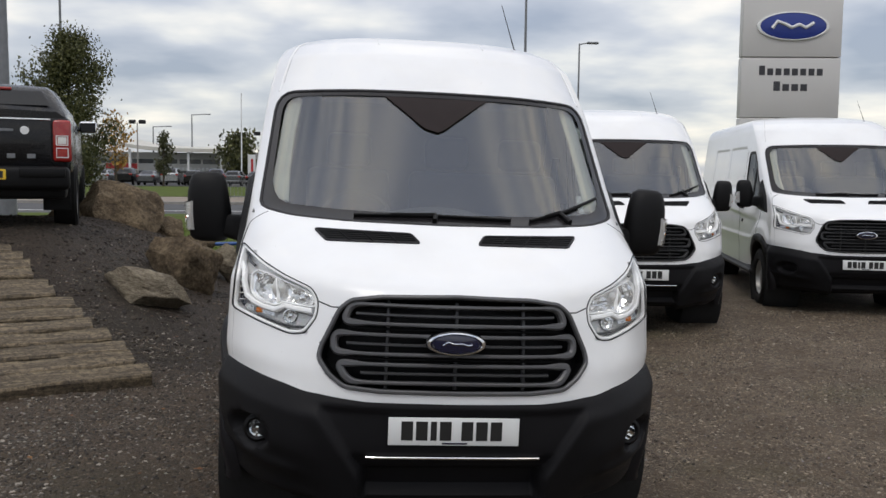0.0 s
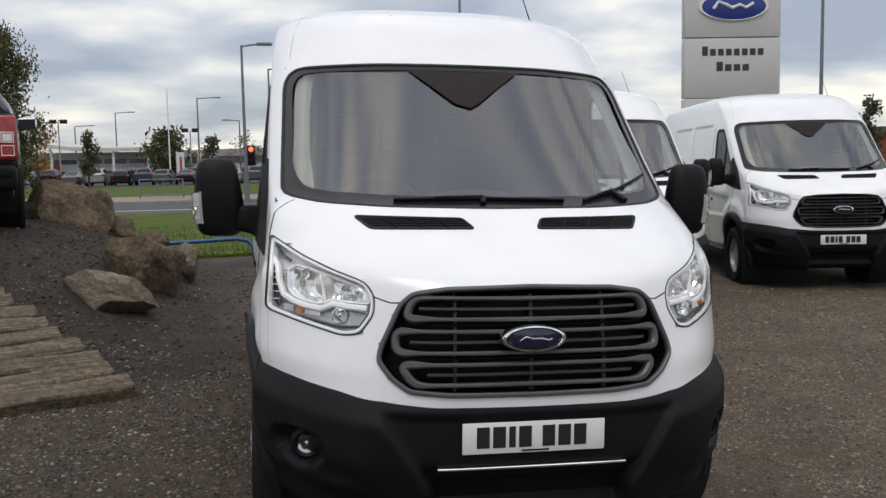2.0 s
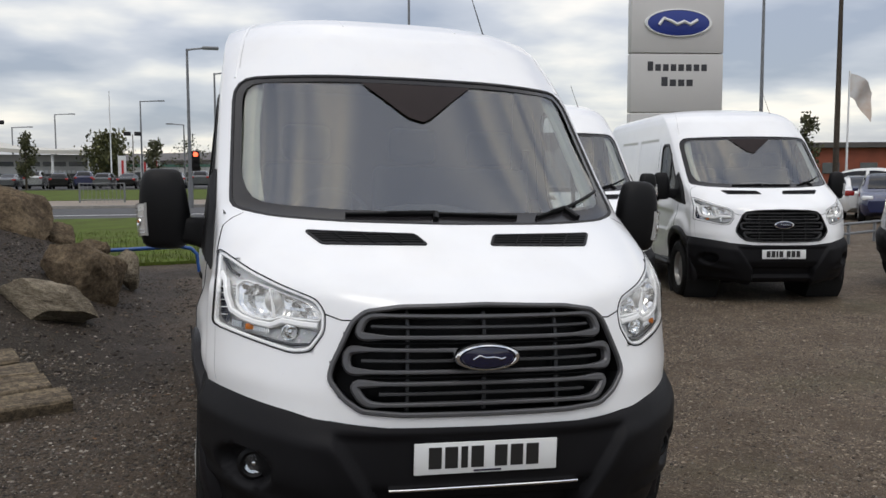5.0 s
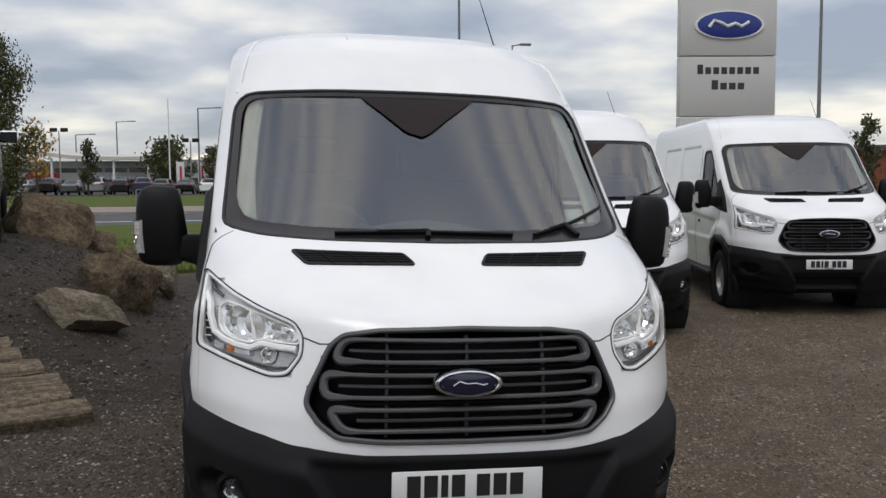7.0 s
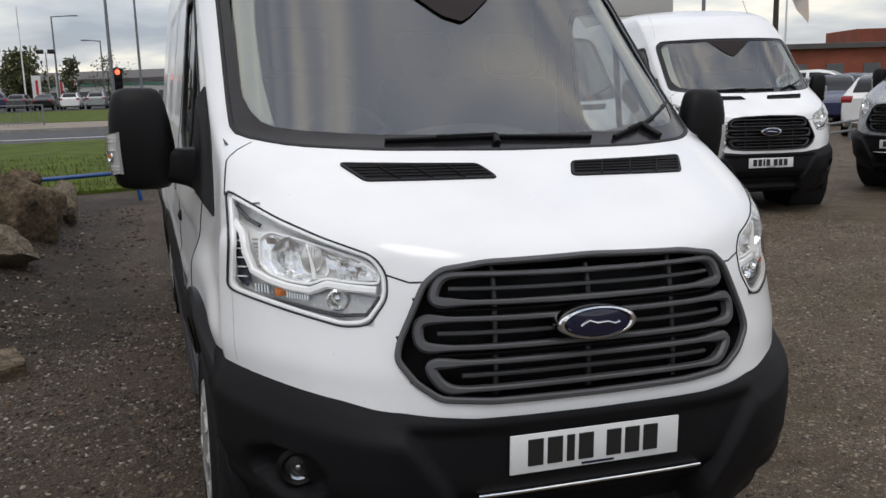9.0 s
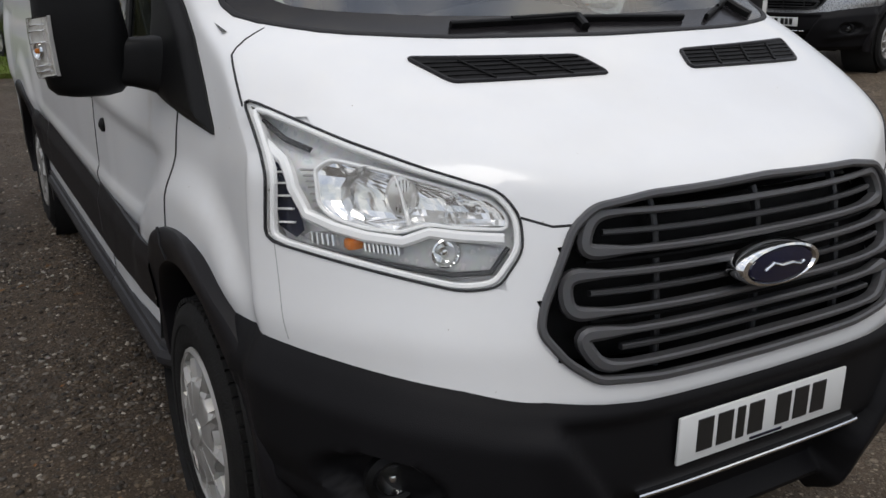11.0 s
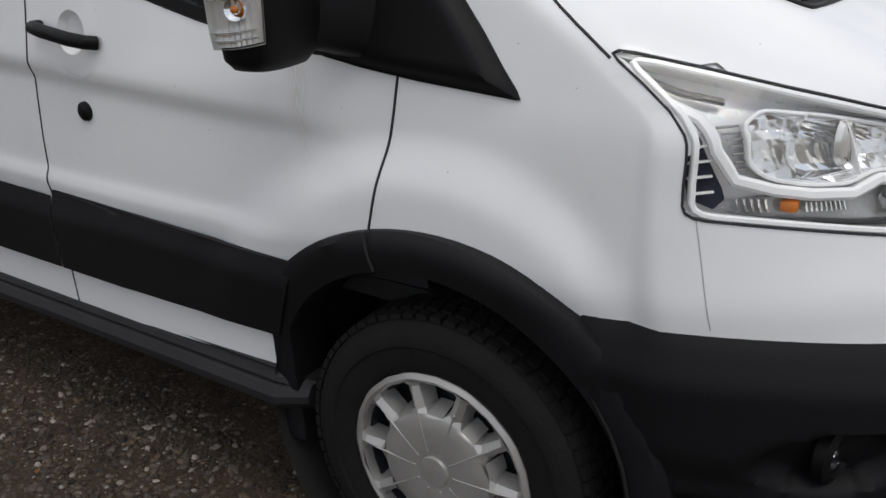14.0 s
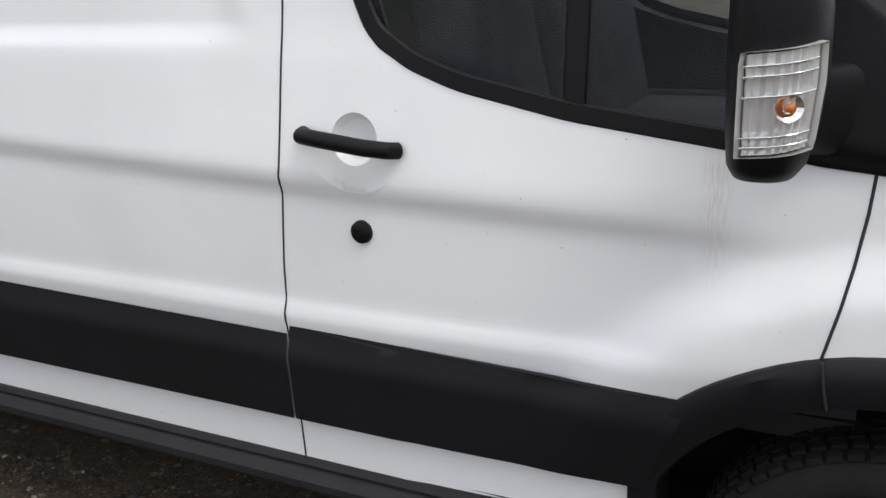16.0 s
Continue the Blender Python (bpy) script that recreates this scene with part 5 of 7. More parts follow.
    l.new(tc.outputs["Object"], moss.inputs["Vector"])
    mm = n.new("ShaderNodeMapRange")
    mm.inputs["From Min"].default_value, mm.inputs["From Max"].default_value, mm.inputs["To Max"].default_value = 0.54, 0.66, green
    l.new(moss.outputs["Fac"], mm.inputs["Value"])
    gm = n.new("ShaderNodeMix")
    gm.data_type = "RGBA"
    gm.inputs["B"].default_value = (0.055, 0.06, 0.018, 1)
    l.new(mm.outputs["Result"], gm.inputs["Factor"])
    l.new(dm.outputs["Result"], gm.inputs["A"])
    # per-vertex tint: brown earth and painted shade multiplied into the gravel colour
    soil_shade = n.new("ShaderNodeAttribute")
    soil_shade.attribute_name = "soil_shade"
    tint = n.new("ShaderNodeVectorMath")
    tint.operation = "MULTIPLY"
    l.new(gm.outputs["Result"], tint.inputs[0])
    l.new(soil_shade.outputs["Vector"], tint.inputs[1])
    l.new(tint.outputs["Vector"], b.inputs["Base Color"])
    rr = n.new("ShaderNodeMapRange")
    rr.inputs["To Min"].default_value, rr.inputs["To Max"].default_value = wet, 0.95
    l.new(big.outputs["Fac"], rr.inputs["Value"])
    l.new(rr.outputs["Result"], b.inputs["Roughness"])
    b.inputs["Specular IOR Level"].default_value = 0.35
    prev = None
    for h, d in zip(heights + [earth.outputs["Fac"]], (0.004, 0.007, 0.012, 0.03)):
        bp = n.new("ShaderNodeBump")
        bp.inputs["Strength"].default_value, bp.inputs["Distance"].default_value = 0.9, d
        l.new(h, bp.inputs["Height"])
        if prev:
            l.new(prev, bp.inputs["Normal"])
        prev = bp.outputs["Normal"]
    l.new(prev, b.inputs["Normal"])
    return m


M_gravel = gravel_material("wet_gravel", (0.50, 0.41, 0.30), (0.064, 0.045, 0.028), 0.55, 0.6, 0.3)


def mixed(name, tones, rough=0.7):
    """Each loose piece takes its own tone."""
    m = bpy.data.materials.new(name)
    m.use_nodes = True
    n, l = m.node_tree.nodes, m.node_tree.links
    b = n["Principled BSDF"]
    g = n.new("ShaderNodeNewGeometry")
    ramp = n.new("ShaderNodeValToRGB")
    r = ramp.color_ramp.elements
    r[0].color, r[1].color = (*tones[0], 1), (*tones[-1], 1)
    for k, t in enumerate(tones[1:-1]):
        r.new((k + 1) / (len(tones) - 1)).color = (*t, 1)
    l.new(g.outputs["Random Per Island"], ramp.inputs["Fac"])
    l.new(ramp.outputs["Color"], b.inputs["Base Color"])
    b.inputs["Roughness"].default_value = rough
    b.inputs["Specular IOR Level"].default_value = 0.35
    return m


M_pebble = mixed("pebbles", [(0.035, 0.028, 0.022), (0.09, 0.068, 0.048), (0.065, 0.055, 0.045), (0.18, 0.148, 0.113), (0.13, 0.094, 0.06), (0.36, 0.31, 0.245)])
# darker stone tones for the ground left of the van, its shade included
M_pebble_dark = mixed("dark_pebbles", [(0.015, 0.011, 0.0085), (0.046, 0.035, 0.025), (0.028, 0.024, 0.020), (0.092, 0.076, 0.06), (0.034, 0.027, 0.02), (0.10, 0.072, 0.046), (0.056, 0.047, 0.039), (0.33, 0.295, 0.245)])
M_clod = mixed("earth_clods", [(0.010, 0.007, 0.005), (0.03, 0.021, 0.014), (0.018, 0.014, 0.010), (0.05, 0.037, 0.025), (0.14, 0.115, 0.085)])
M_pale_pebble = mat("pale_pebbles", (0.36, 0.33, 0.28), 0.7, var=0.4, scale=14)
M_grass = mat("grass", (0.105, 0.150, 0.024), 0.9, var=0.3, scale=1.2, bump=0.5, bump_scale=30, second=(0.078, 0.095, 0.022), spec=0.1)
M_asphalt = mat("asphalt", (0.075, 0.075, 0.08), 0.8, var=0.3, scale=2, bump=0.3, bump_scale=80)
M_paving = mat("paving", (0.30, 0.25, 0.20), 0.85, var=0.25, scale=3)


def rock_material(name, light, dark, stretch):
    """Weathered stone: beds, blotches, grit and cracks."""
    m = bpy.data.materials.new(name)
    m.use_nodes = True
    n, l = m.node_tree.nodes, m.node_tree.links
    b = n["Principled BSDF"]
    tc = n.new("ShaderNodeTexCoord")
    info = n.new("ShaderNodeObjectInfo")
    mp = n.new("ShaderNodeMapping")
    mp.inputs["Scale"].default_value = (1, 1, stretch)
    mp.inputs["Rotation"].default_value = (0.3, 0.2, 0)
    l.new(tc.outputs["Object"], mp.inputs["Vector"])
    cmb = n.new("ShaderNodeCombineXYZ")
    l.new(info.outputs["Random"], cmb.inputs["Z"])
    l.new(cmb.outputs["Vector"], mp.inputs["Location"])
    tones, last = [], None
    for sc, det in ((1.8, 8), (9.0, 8), (38.0, 5)):
        t = n.new("ShaderNodeTexNoise")
        t.inputs["Scale"].default_value, t.inputs["Detail"].default_value, t.inputs["Roughness"].default_value = sc, det, 0.68
        l.new(mp.outputs["Vector"], t.inputs["Vector"])
        tones.append(t.outputs["Fac"])
    mix = n.new("ShaderNodeMix")
    mix.inputs["Factor"].default_value = 0.5
    l.new(tones[0], mix.inputs["A"])
    l.new(tones[1], mix.inputs["B"])
    ramp = n.new("ShaderNodeValToRGB")
    r = ramp.color_ramp.elements
    r[0].position, r[0].color = 0.38, (*dark, 1)
    r[1].position, r[1].color = 0.62, (*light, 1)
    r.new(0.50).color = (*[0.45 * a + 0.5 * c for a, c in zip(light, dark)], 1)
    l.new(mix.outputs["Result"], ramp.inputs["Fac"])
    grit = n.new("ShaderNodeMapRange")
    grit.inputs["From Min"].default_value, grit.inputs["From Max"].default_value, grit.inputs["To Max"].default_value = 0.50, 0.68, 0.7
    l.new(tones[2], grit.inputs["Value"])
    gm = n.new("ShaderNodeMix")
    gm.data_type = "RGBA"
    gm.inputs["B"].default_value = (*[c * 0.5 for c in dark], 1)
    l.new(grit.outputs["Result"], gm.inputs["Factor"])
    l.new(ramp.outputs["Color"], gm.inputs["A"])
    l.new(gm.outputs["Result"], b.inputs["Base Color"])
    b.inputs["Roughness"].default_value = 0.9
    b.inputs["Specular IOR Level"].default_value = 0.2
    for h, d in zip(tones, (0.10, 0.05, 0.012)):
        bp = n.new("ShaderNodeBump")
        bp.inputs["Strength"].default_value, bp.inputs["Distance"].default_value = 0.8, d
        l.new(h, bp.inputs["Height"])
        if last:
            l.new(last, bp.inputs["Normal"])
        last = bp.outputs["Normal"]
    l.new(last, b.inputs["Normal"])
    return m


M_rock = rock_material("brown_boulder", (0.27, 0.205, 0.13), (0.055, 0.04, 0.027), 1.0)
M_rock_pale = rock_material("pale_boulder", (0.46, 0.395, 0.29), (0.12, 0.095, 0.065), 3.0)
M_sign = mat("sign_grey", (0.56, 0.55, 0.53), 0.5, var=0.06, scale=0.7)
M_sign_ink = mat("sign_ink", (0.03, 0.03, 0.035), 0.5, var=0.03)
M_kerb = mat("concrete_kerb", (0.34, 0.32, 0.29), 0.85, var=0.2, scale=4)
M_blue_paint = mat("blue_paint", (0.02, 0.09, 0.32), 0.35, var=0.2, scale=9)
M_steel = mat("galvanised_steel", (0.22, 0.23, 0.24), 0.5, metal=0.4, var=0.15)

xs = np.unique(np.concatenate([np.linspace(-4000, -60, 12), np.linspace(-60, -8, 14), np.linspace(-8, 12, 161), np.linspace(12, 80, 16), np.linspace(80, 4000, 12)]))
ys = np.unique(np.concatenate([np.linspace(-4000, -60, 12), np.linspace(-60, -6, 12), np.linspace(-6, 16, 177), np.linspace(16, 100, 20), np.linspace(100, 4000, 12)]))
gv = []
for y in ys:
    for x in xs:
        z = height(x, y)
        if -8 < x < 12 and -6 < y < 16:
            z += 0.018 * noise.noise(Vector((x * 1.3, y * 1.3, 0))) + 0.008 * noise.noise(Vector((x * 5, y * 5, 3)))
        gv.append((x, y, z))
gf = [(j * len(xs) + i, j * len(xs) + i + 1, (j + 1) * len(xs) + i + 1, (j + 1) * len(xs) + i) for j in range(len(ys) - 1) for i in range(len(xs) - 1)]
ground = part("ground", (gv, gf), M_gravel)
# browner earth, with shade painted in, beside the van and on the bank
soil_shade = ground.data.attributes.new("soil_shade", "FLOAT_VECTOR", "POINT")
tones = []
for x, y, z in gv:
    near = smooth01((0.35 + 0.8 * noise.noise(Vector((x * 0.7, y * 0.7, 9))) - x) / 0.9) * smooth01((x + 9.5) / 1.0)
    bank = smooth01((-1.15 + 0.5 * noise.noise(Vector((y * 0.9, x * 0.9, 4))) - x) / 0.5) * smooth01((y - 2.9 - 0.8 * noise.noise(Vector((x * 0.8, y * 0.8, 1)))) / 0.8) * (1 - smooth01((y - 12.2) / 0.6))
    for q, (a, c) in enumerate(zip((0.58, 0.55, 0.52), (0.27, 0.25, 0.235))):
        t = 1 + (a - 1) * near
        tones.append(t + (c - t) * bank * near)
soil_shade.data.foreach_set("vector", tones)
tagged(ground, "dark wet gravel lot with small stones", "ground", kind="structure")

LEAN = 1.7
van = make_van()
van.matrix_basis = pose(-0.018, 0, -0.028, 0, LEAN, 0)
def plain_grille(v):
    """The older vans carry all-black grilles."""
    for o in v.children_recursive:
        if o.name.startswith(("grille_loop", "grille_slat", "grille_rib", "grille_frame")):
            o.data = o.data.copy()
            o.data.materials[0] = M_grille_dark


M_grille_dark = mat("grille_dark", (0.012, 0.012, 0.013), 0.5, var=0.1)
van_b = copy_thing(van, pose(2.62, 5.42, -0.03, 0, 0, -7))
van_c = copy_thing(van, pose(5.59, 6.28, -0.02, 0, 0, -13.7))
plain_grille(van_b)
plain_grille(van_c)
# the plainest one has no mouldings, trims or fog lamps
bare = [o for o in van_c.children_recursive if o.name.startswith(("side_moulding", "wheel_trim", "fog_", "chrome_strip"))]
for o in bare:
    bpy.data.objects.remove(o)
for o in van_c.children_recursive:
    if o.name.startswith("steel_rim"):
        o.data = o.data.copy()
        o.data.materials[0] = M_hubcap
tagged(van_b, "white panel van with black grille beside the others")
tagged(van_c, "white panel van with black grille parked at an angle")



rng = random.Random(7)

# ---- loose stones ----


def pebbles(name, n, region, lo, hi, material, label):
    ico = bmesh.new()
    bmesh.ops.create_icosphere(ico, subdivisions=1, radius=1.0)
    base = [v.co.copy() for v in ico.verts]
    tris = [tuple(v.index for v in f.verts) for f in ico.faces]
    ico.free()
    verts, faces = [], []
    for _ in range(n):
        x, y = rng.uniform(region[0], region[1]), rng.uniform(region[2], region[3])
        s = lo + (hi - lo) * rng.random() ** 3
        if rng.random() > 0.25 + 0.9 * smooth01(0.5 + 1.3 * noise.noise(Vector((x * 1.1, y * 1.1, 6))) + 0.5 * noise.noise(Vector((x * 4, y * 4, 2)))):
            continue
        m = Euler((rng.uniform(-0.4, 0.4), rng.uniform(-0.4, 0.4), rng.uniform(0, 6.3))).to_matrix()
        d = Vector((s * rng.uniform(0.8, 1.3), s * rng.uniform(0.6, 1.0), s * rng.uniform(0.4, 0.7)))
        z = height(x, y) + s * 0.02 + 0.018 * noise.noise(Vector((x * 1.3, y * 1.3, 0))) + 0.008 * noise.noise(Vector((x * 5, y * 5, 3)))
        o = len(verts)
        for c in base:
            w = 1 + 0.25 * noise.noise(c * 1.7 + Vector((x * 9, y * 9, 0)))
            verts.append(m @ Vector((c.x * d.x * w, c.y * d.y * w, c.z * d.z * w)) + Vector((x, y, z)))
        faces += [(a + o, b_ + o, c + o) for a, b_, c in tris]
    ob = part(name, (verts, faces), material, smooth=False)
    return tagged(ob, label, "stones", kind="stuff")


pebbles("gravel_stones", 36000, (-2.7, -0.75, 0.9, 4.8), 0.0035, 0.016, M_pebble_dark, "fine brown and grey gravel stones beside the van")
pebbles("loose_stones", 4500, (-3.3, -0.7, -0.6, 8.5), 0.006, 0.020, M_pebble_dark, "small brown and grey stones scattered on the gravel")
pebbles("pale_stones", 2600, (-3.3, -0.7, -0.6, 6.5), 0.004, 0.014, M_pale_pebble, "pale small stones lying among the dark gravel")
pebbles("pale_lot_stones", 3000, (0.9, 6.0, -1.0, 7.0), 0.005, 0.013, M_pale_pebble, "pale small stones on the open gravel lot")
pebbles("lot_stones", 52000, (0.85, 6.0, -0.4, 6.8), 0.004, 0.016, M_pebble, "small stones scattered over the open gravel lot")
pebbles("far_stones", 9000, (-6.0, -1.2, 3.6, 11.0), 0.008, 0.030, M_clod, "dark clods and stones on the earth bank")

# fallen leaves
M_leaf = mat("fallen_leaf", (0.30, 0.13, 0.03), 0.7, var=0.5, scale=9)
lv, lf = [], []
for _ in range(90):
    x, y = rng.uniform(-3.2, -0.9), rng.uniform(0.5, 12)
    s, a = rng.uniform(0.012, 0.03), rng.uniform(0, 6.3)
    z = height(x, y) + 0.025
    o = len(lv)
    for k, (u, v, h) in enumerate(((-1, 0, 0), (-0.2, 0.5, 0.2), (1, 0, 0.1), (-0.2, -0.5, 0.25))):
        lv.append((x + s * (u * math.cos(a) - v * math.sin(a)), y + s * (u * math.sin(a) + v * math.cos(a)), z + s * h))
    lf += [(o, o + 1, o + 2), (o, o + 2, o + 3)]
leaves = part("fallen_leaves", (lv, lf), M_leaf, smooth=False)
tagged(leaves, "brown fallen leaves scattered on the gravel", "leaves", kind="stuff")

# ---- boulders ----


def boulder(c, s, rot, material, label, seed, flat=0.0):
    bm = bmesh.new()
    bmesh.ops.create_icosphere(bm, subdivisions=5, radius=1.15)
    o = Vector((seed * 7.3, seed * 3.1, seed * 1.7))
    for v in bm.verts:
        p = v.co.copy()
        # chipped planes
        for k in range(16):
            d = Vector((noise.noise(o + Vector((k, 0, 0))), noise.noise(o + Vector((0, k, 5))), noise.noise(o + Vector((3, 0, k))))).normalized()
            h = 0.66 + 0.30 * abs(noise.noise(o + Vector((k * 2.2, 1, 1))))
            q = p.dot(d)
            if q > h:
                p -= d * (q - h) * 0.96
        p *= 1 + 0.06 * noise.noise(p * 1.6 + o) + 0.05 * noise.noise(p * 4 + o) + 0.035 * noise.noise(p * 9 + o) + 0.02 * noise.noise(p * 22 + o)
        v.co = p
    ob = part("boulder", bm, material, angle=32)
    tagged(ob, label, "boulder", "boulders along the bank")
    ob.matrix_basis = pose(*c, *rot) @ Matrix.Diagonal((*s, 1))
    return ob


boulder((-3.62, 9.5, 0.90), (0.62, 0.50, 0.58), (5, 6, 20), M_rock, "large brown boulder with chipped faces on the bank", 1)
boulder((-2.32, 7.35, 0.50), (0.43, 0.42, 0.43), (0, -8, 40), M_rock, "rounded brown boulder standing on the bank", 2)
boulder((-2.47, 5.92, 0.40), (0.47, 0.33, 0.25), (4, 16, 18), M_rock_pale, "flat pale sandstone boulder lying on the bank", 3)
boulder((-2.05, 8.75, 0.42), (0.20, 0.24, 0.26), (0, 5, 10), M_rock_pale, "small pale boulder behind a brown one", 4)
boulder((-3.05, 10.0, 0.62), (0.30, 0.30, 0.30), (10, 0, 60), M_rock, "small dark boulder beside a larger one", 5)
boulder((-2.72, 10.2, 0.50), (0.24, 0.26, 0.24), (0, 12, 110), M_rock, "small dark boulder low in the earth", 6)
boulder((-4.35, 9.4, 0.78), (0.34, 0.36, 0.30), (0, 0, 70), M_rock, "dark boulder half sunk in the bank", 8)

# ---- ramp of old sleepers ----


def wood_material(name, light, dark):
    m = bpy.data.materials.new(name)
    m.use_nodes = True
    n, l = m.node_tree.nodes, m.node_tree.links
    b = n["Principled BSDF"]
    tc = n.new("ShaderNodeTexCoord")
    info = n.new("ShaderNodeObjectInfo")
    sh = n.new("ShaderNodeVectorMath")
    sh.operation = "ADD"
    cmb = n.new("ShaderNodeCombineXYZ")
    mul = n.new("ShaderNodeMath")
    mul.operation = "MULTIPLY"
    mul.inputs[1].default_value = 40.0
    l.new(info.outputs["Random"], mul.inputs[0])
    l.new(mul.outputs["Value"], cmb.inputs["X"])
    l.new(tc.outputs["Object"], sh.inputs[0])
    l.new(cmb.outputs["Vector"], sh.inputs[1])
    mp = n.new("ShaderNodeMapping")
    mp.inputs["Scale"].default_value = (1.2, 22, 22)
    l.new(sh.outputs["Vector"], mp.inputs["Vector"])
    gr = n.new("ShaderNodeTexNoise")
    gr.inputs["Scale"].default_value, gr.inputs["Detail"].default_value, gr.inputs["Roughness"].default_value = 1.6, 8, 0.7
    l.new(mp.outputs["Vector"], gr.inputs["Vector"])
    st = n.new("ShaderNodeTexNoise")
    st.inputs["Scale"].default_value, st.inputs["Detail"].default_value, st.inputs["Roughness"].default_value = 20.0, 12, 0.9
    l.new(sh.outputs["Vector"], st.inputs["Vector"])
    ramp = n.new("ShaderNodeValToRGB")
    r = ramp.color_ramp.elements
    r[0].position, r[0].color = 0.38, (*dark, 1)
    r[1].position, r[1].color = 0.66, (*light, 1)
    l.new(gr.outputs["Fac"], ramp.inputs["Fac"])
    mx = n.new("ShaderNodeMix")
    mx.data_type = "RGBA"
    mr = n.new("ShaderNodeMapRange")
    mr.inputs["From Min"].default_value, mr.inputs["From Max"].default_value, mr.inputs["To Max"].default_value = 0.44, 0.57, 0.95
    l.new(st.outputs["Fac"], mr.inputs["Value"])
    l.new(mr.outputs["Result"], mx.inputs["Factor"])
    l.new(ramp.outputs["Color"], mx.inputs["A"])
    mx.inputs["B"].default_value = (0.026, 0.019, 0.012, 1)
    l.new(mx.outputs["Result"], b.inputs["Base Color"])
    b.inputs["Roughness"].default_value = 0.85
    bp = n.new("ShaderNodeBump")
    bp.inputs["Strength"].default_value, bp.inputs["Distance"].default_value = 0.9, 0.008
    l.new(gr.outputs["Fac"], bp.inputs["Height"])
    bp2 = n.new("ShaderNodeBump")
    bp2.inputs["Strength"].default_value, bp2.inputs["Distance"].default_value = 0.8, 0.01
    l.new(st.outputs["Fac"], bp2.inputs["Height"])
    l.new(bp.outputs["Normal"], bp2.inputs["Normal"])
    l.new(bp2.outputs["Normal"], b.inputs["Normal"])
    return m


M_sleeper = wood_material("weathered_wood", (0.29, 0.225, 0.14), (0.075, 0.055, 0.032))
RAMP_TURN = 22.5
ax_u = Vector((-math.cos(radians(RAMP_TURN)), -math.sin(radians(RAMP_TURN)), 0))
ax_v = Vector((-math.sin(radians(RAMP_TURN)), math.cos(radians(RAMP_TURN)), 0))
for k in range(17):
    t = 0.255 * k
    z = 0.05 + 0.235 * t + rng.uniform(-0.008, 0.008)
    inset = 0.070 * k + rng.uniform(-0.07, 0.05) if k else 0.02
    end = Vector((-1.90, 3.42, 0)) + ax_v * t + ax_u * inset
    L = 3.2
    c = end + ax_u * (L / 2)
    bm = bmesh.new()
    for i in range(49):
        for yy, zz in ((-0.118, -0.068), (0.118, -0.068), (0.118, 0.05), (0.100, 0.066), (-0.100, 0.066), (-0.118, 0.05)):
            xx = -L / 2 + L * i / 48
            w = 0.014 * noise.noise(Vector((xx * 2.5 + k * 9, yy * 9, zz * 9 + k))) + 0.010 * noise.noise(Vector((xx * 13 + k * 9, yy * 25, zz * 25 + k)))
            bm.verts.new((xx + (rng.uniform(-0.012, 0.012) if i in (0, 48) else 0), yy + w, zz + w * 0.7))
    bm.verts.ensure_lookup_table()
    for i in range(48):
        for q in range(6):
            bm.faces.new([bm.verts[i * 6 + q], bm.verts[i * 6 + (q + 1) % 6], bm.verts[(i + 1) * 6 + (q + 1) % 6], bm.verts[(i + 1) * 6 + q]])
    bm.faces.new([bm.verts[q] for q in range(6)])
    bm.faces.new([bm.verts[48 * 6 + q] for q in range(6)][::-1])
    ob = part("sleeper", bm, M_sleeper, smooth=True, angle=30)
    tagged(ob, "weathered grey-brown wooden sleeper laid in a ramp", "sleeper", "sleepers of the ramp")
    ob.matrix_basis = Matrix.Translation((c.x, c.y, z)) @ pose(0, 0, 0, rng.uniform(11, 15), rng.uniform(-0.6, 0.6), RAMP_TURN + rng.uniform(-1.2, 1.2))

# ---- lawn, road and pavement ----


def slab(name, x0, x1, y0, y1, z, depth, material, label, category, wave=0.0, nx=60, ny=12):
    verts, faces = [], []
    for j in range(ny + 1):
        for i in range(nx + 1):
            x, y = x0 + (x1 - x0) * i / nx, y0 + (y1 - y0) * j / ny
            edge = wave * noise.noise(Vector((x * 0.8, y * 0.5, 2))) if j == 0 else 0
            verts.append((x, y + edge, z + (0.03 * noise.noise(Vector((x * 0.3, y * 0.3, 1))) if wave else 0)))
    for j in range(ny):
        for i in range(nx):
            a = j * (nx + 1) + i
            faces.append((a, a + 1, a + nx + 2, a + nx + 1))
    o = len(verts)
    verts += [(x0 + (x1 - x0) * i / nx, verts[i][1], z - depth) for i in range(nx + 1)]
    faces += [(i + 1, i, o + i, o + i + 1) for i in range(nx)]
    return tagged(part(name, (verts, faces), material), label, category, kind="structure")


slab("lawn", -90, 8, 13.4, 30.6, 0.02, 0.15, M_grass, "short green grass verge beside the lot", "lawn", 0.9, 160, 30)
slab("road", -200, 60, 30.6, 40.6, 0.0, 0.1, M_asphalt, "grey asphalt road past the lot", "road")
slab("kerb", -200, 60, 40.6, 40.9, 0.13, 0.2, M_kerb, "pale concrete kerb along the road", "kerb")
slab("pavement", -200, 60, 40.9, 50.0, 0.10, 0.1, M_paving, "brown paved footway beyond the road", "pavement")
slab("far_lawn", -200, 60, 50.0, 84.0, 0.12, 0.1, M_grass, "green grass bank before the car park", "lawn", 0.4)
slab("car_park", -200, 60, 84.0, 125.0, 0.14, 0.1, M_asphalt, "grey asphalt car park of the far dealership", "car park")
slab("road_line", -200, 60, 33.2, 33.35, 0.012, 0.01, M_plate, "white painted line on the road", "road line")

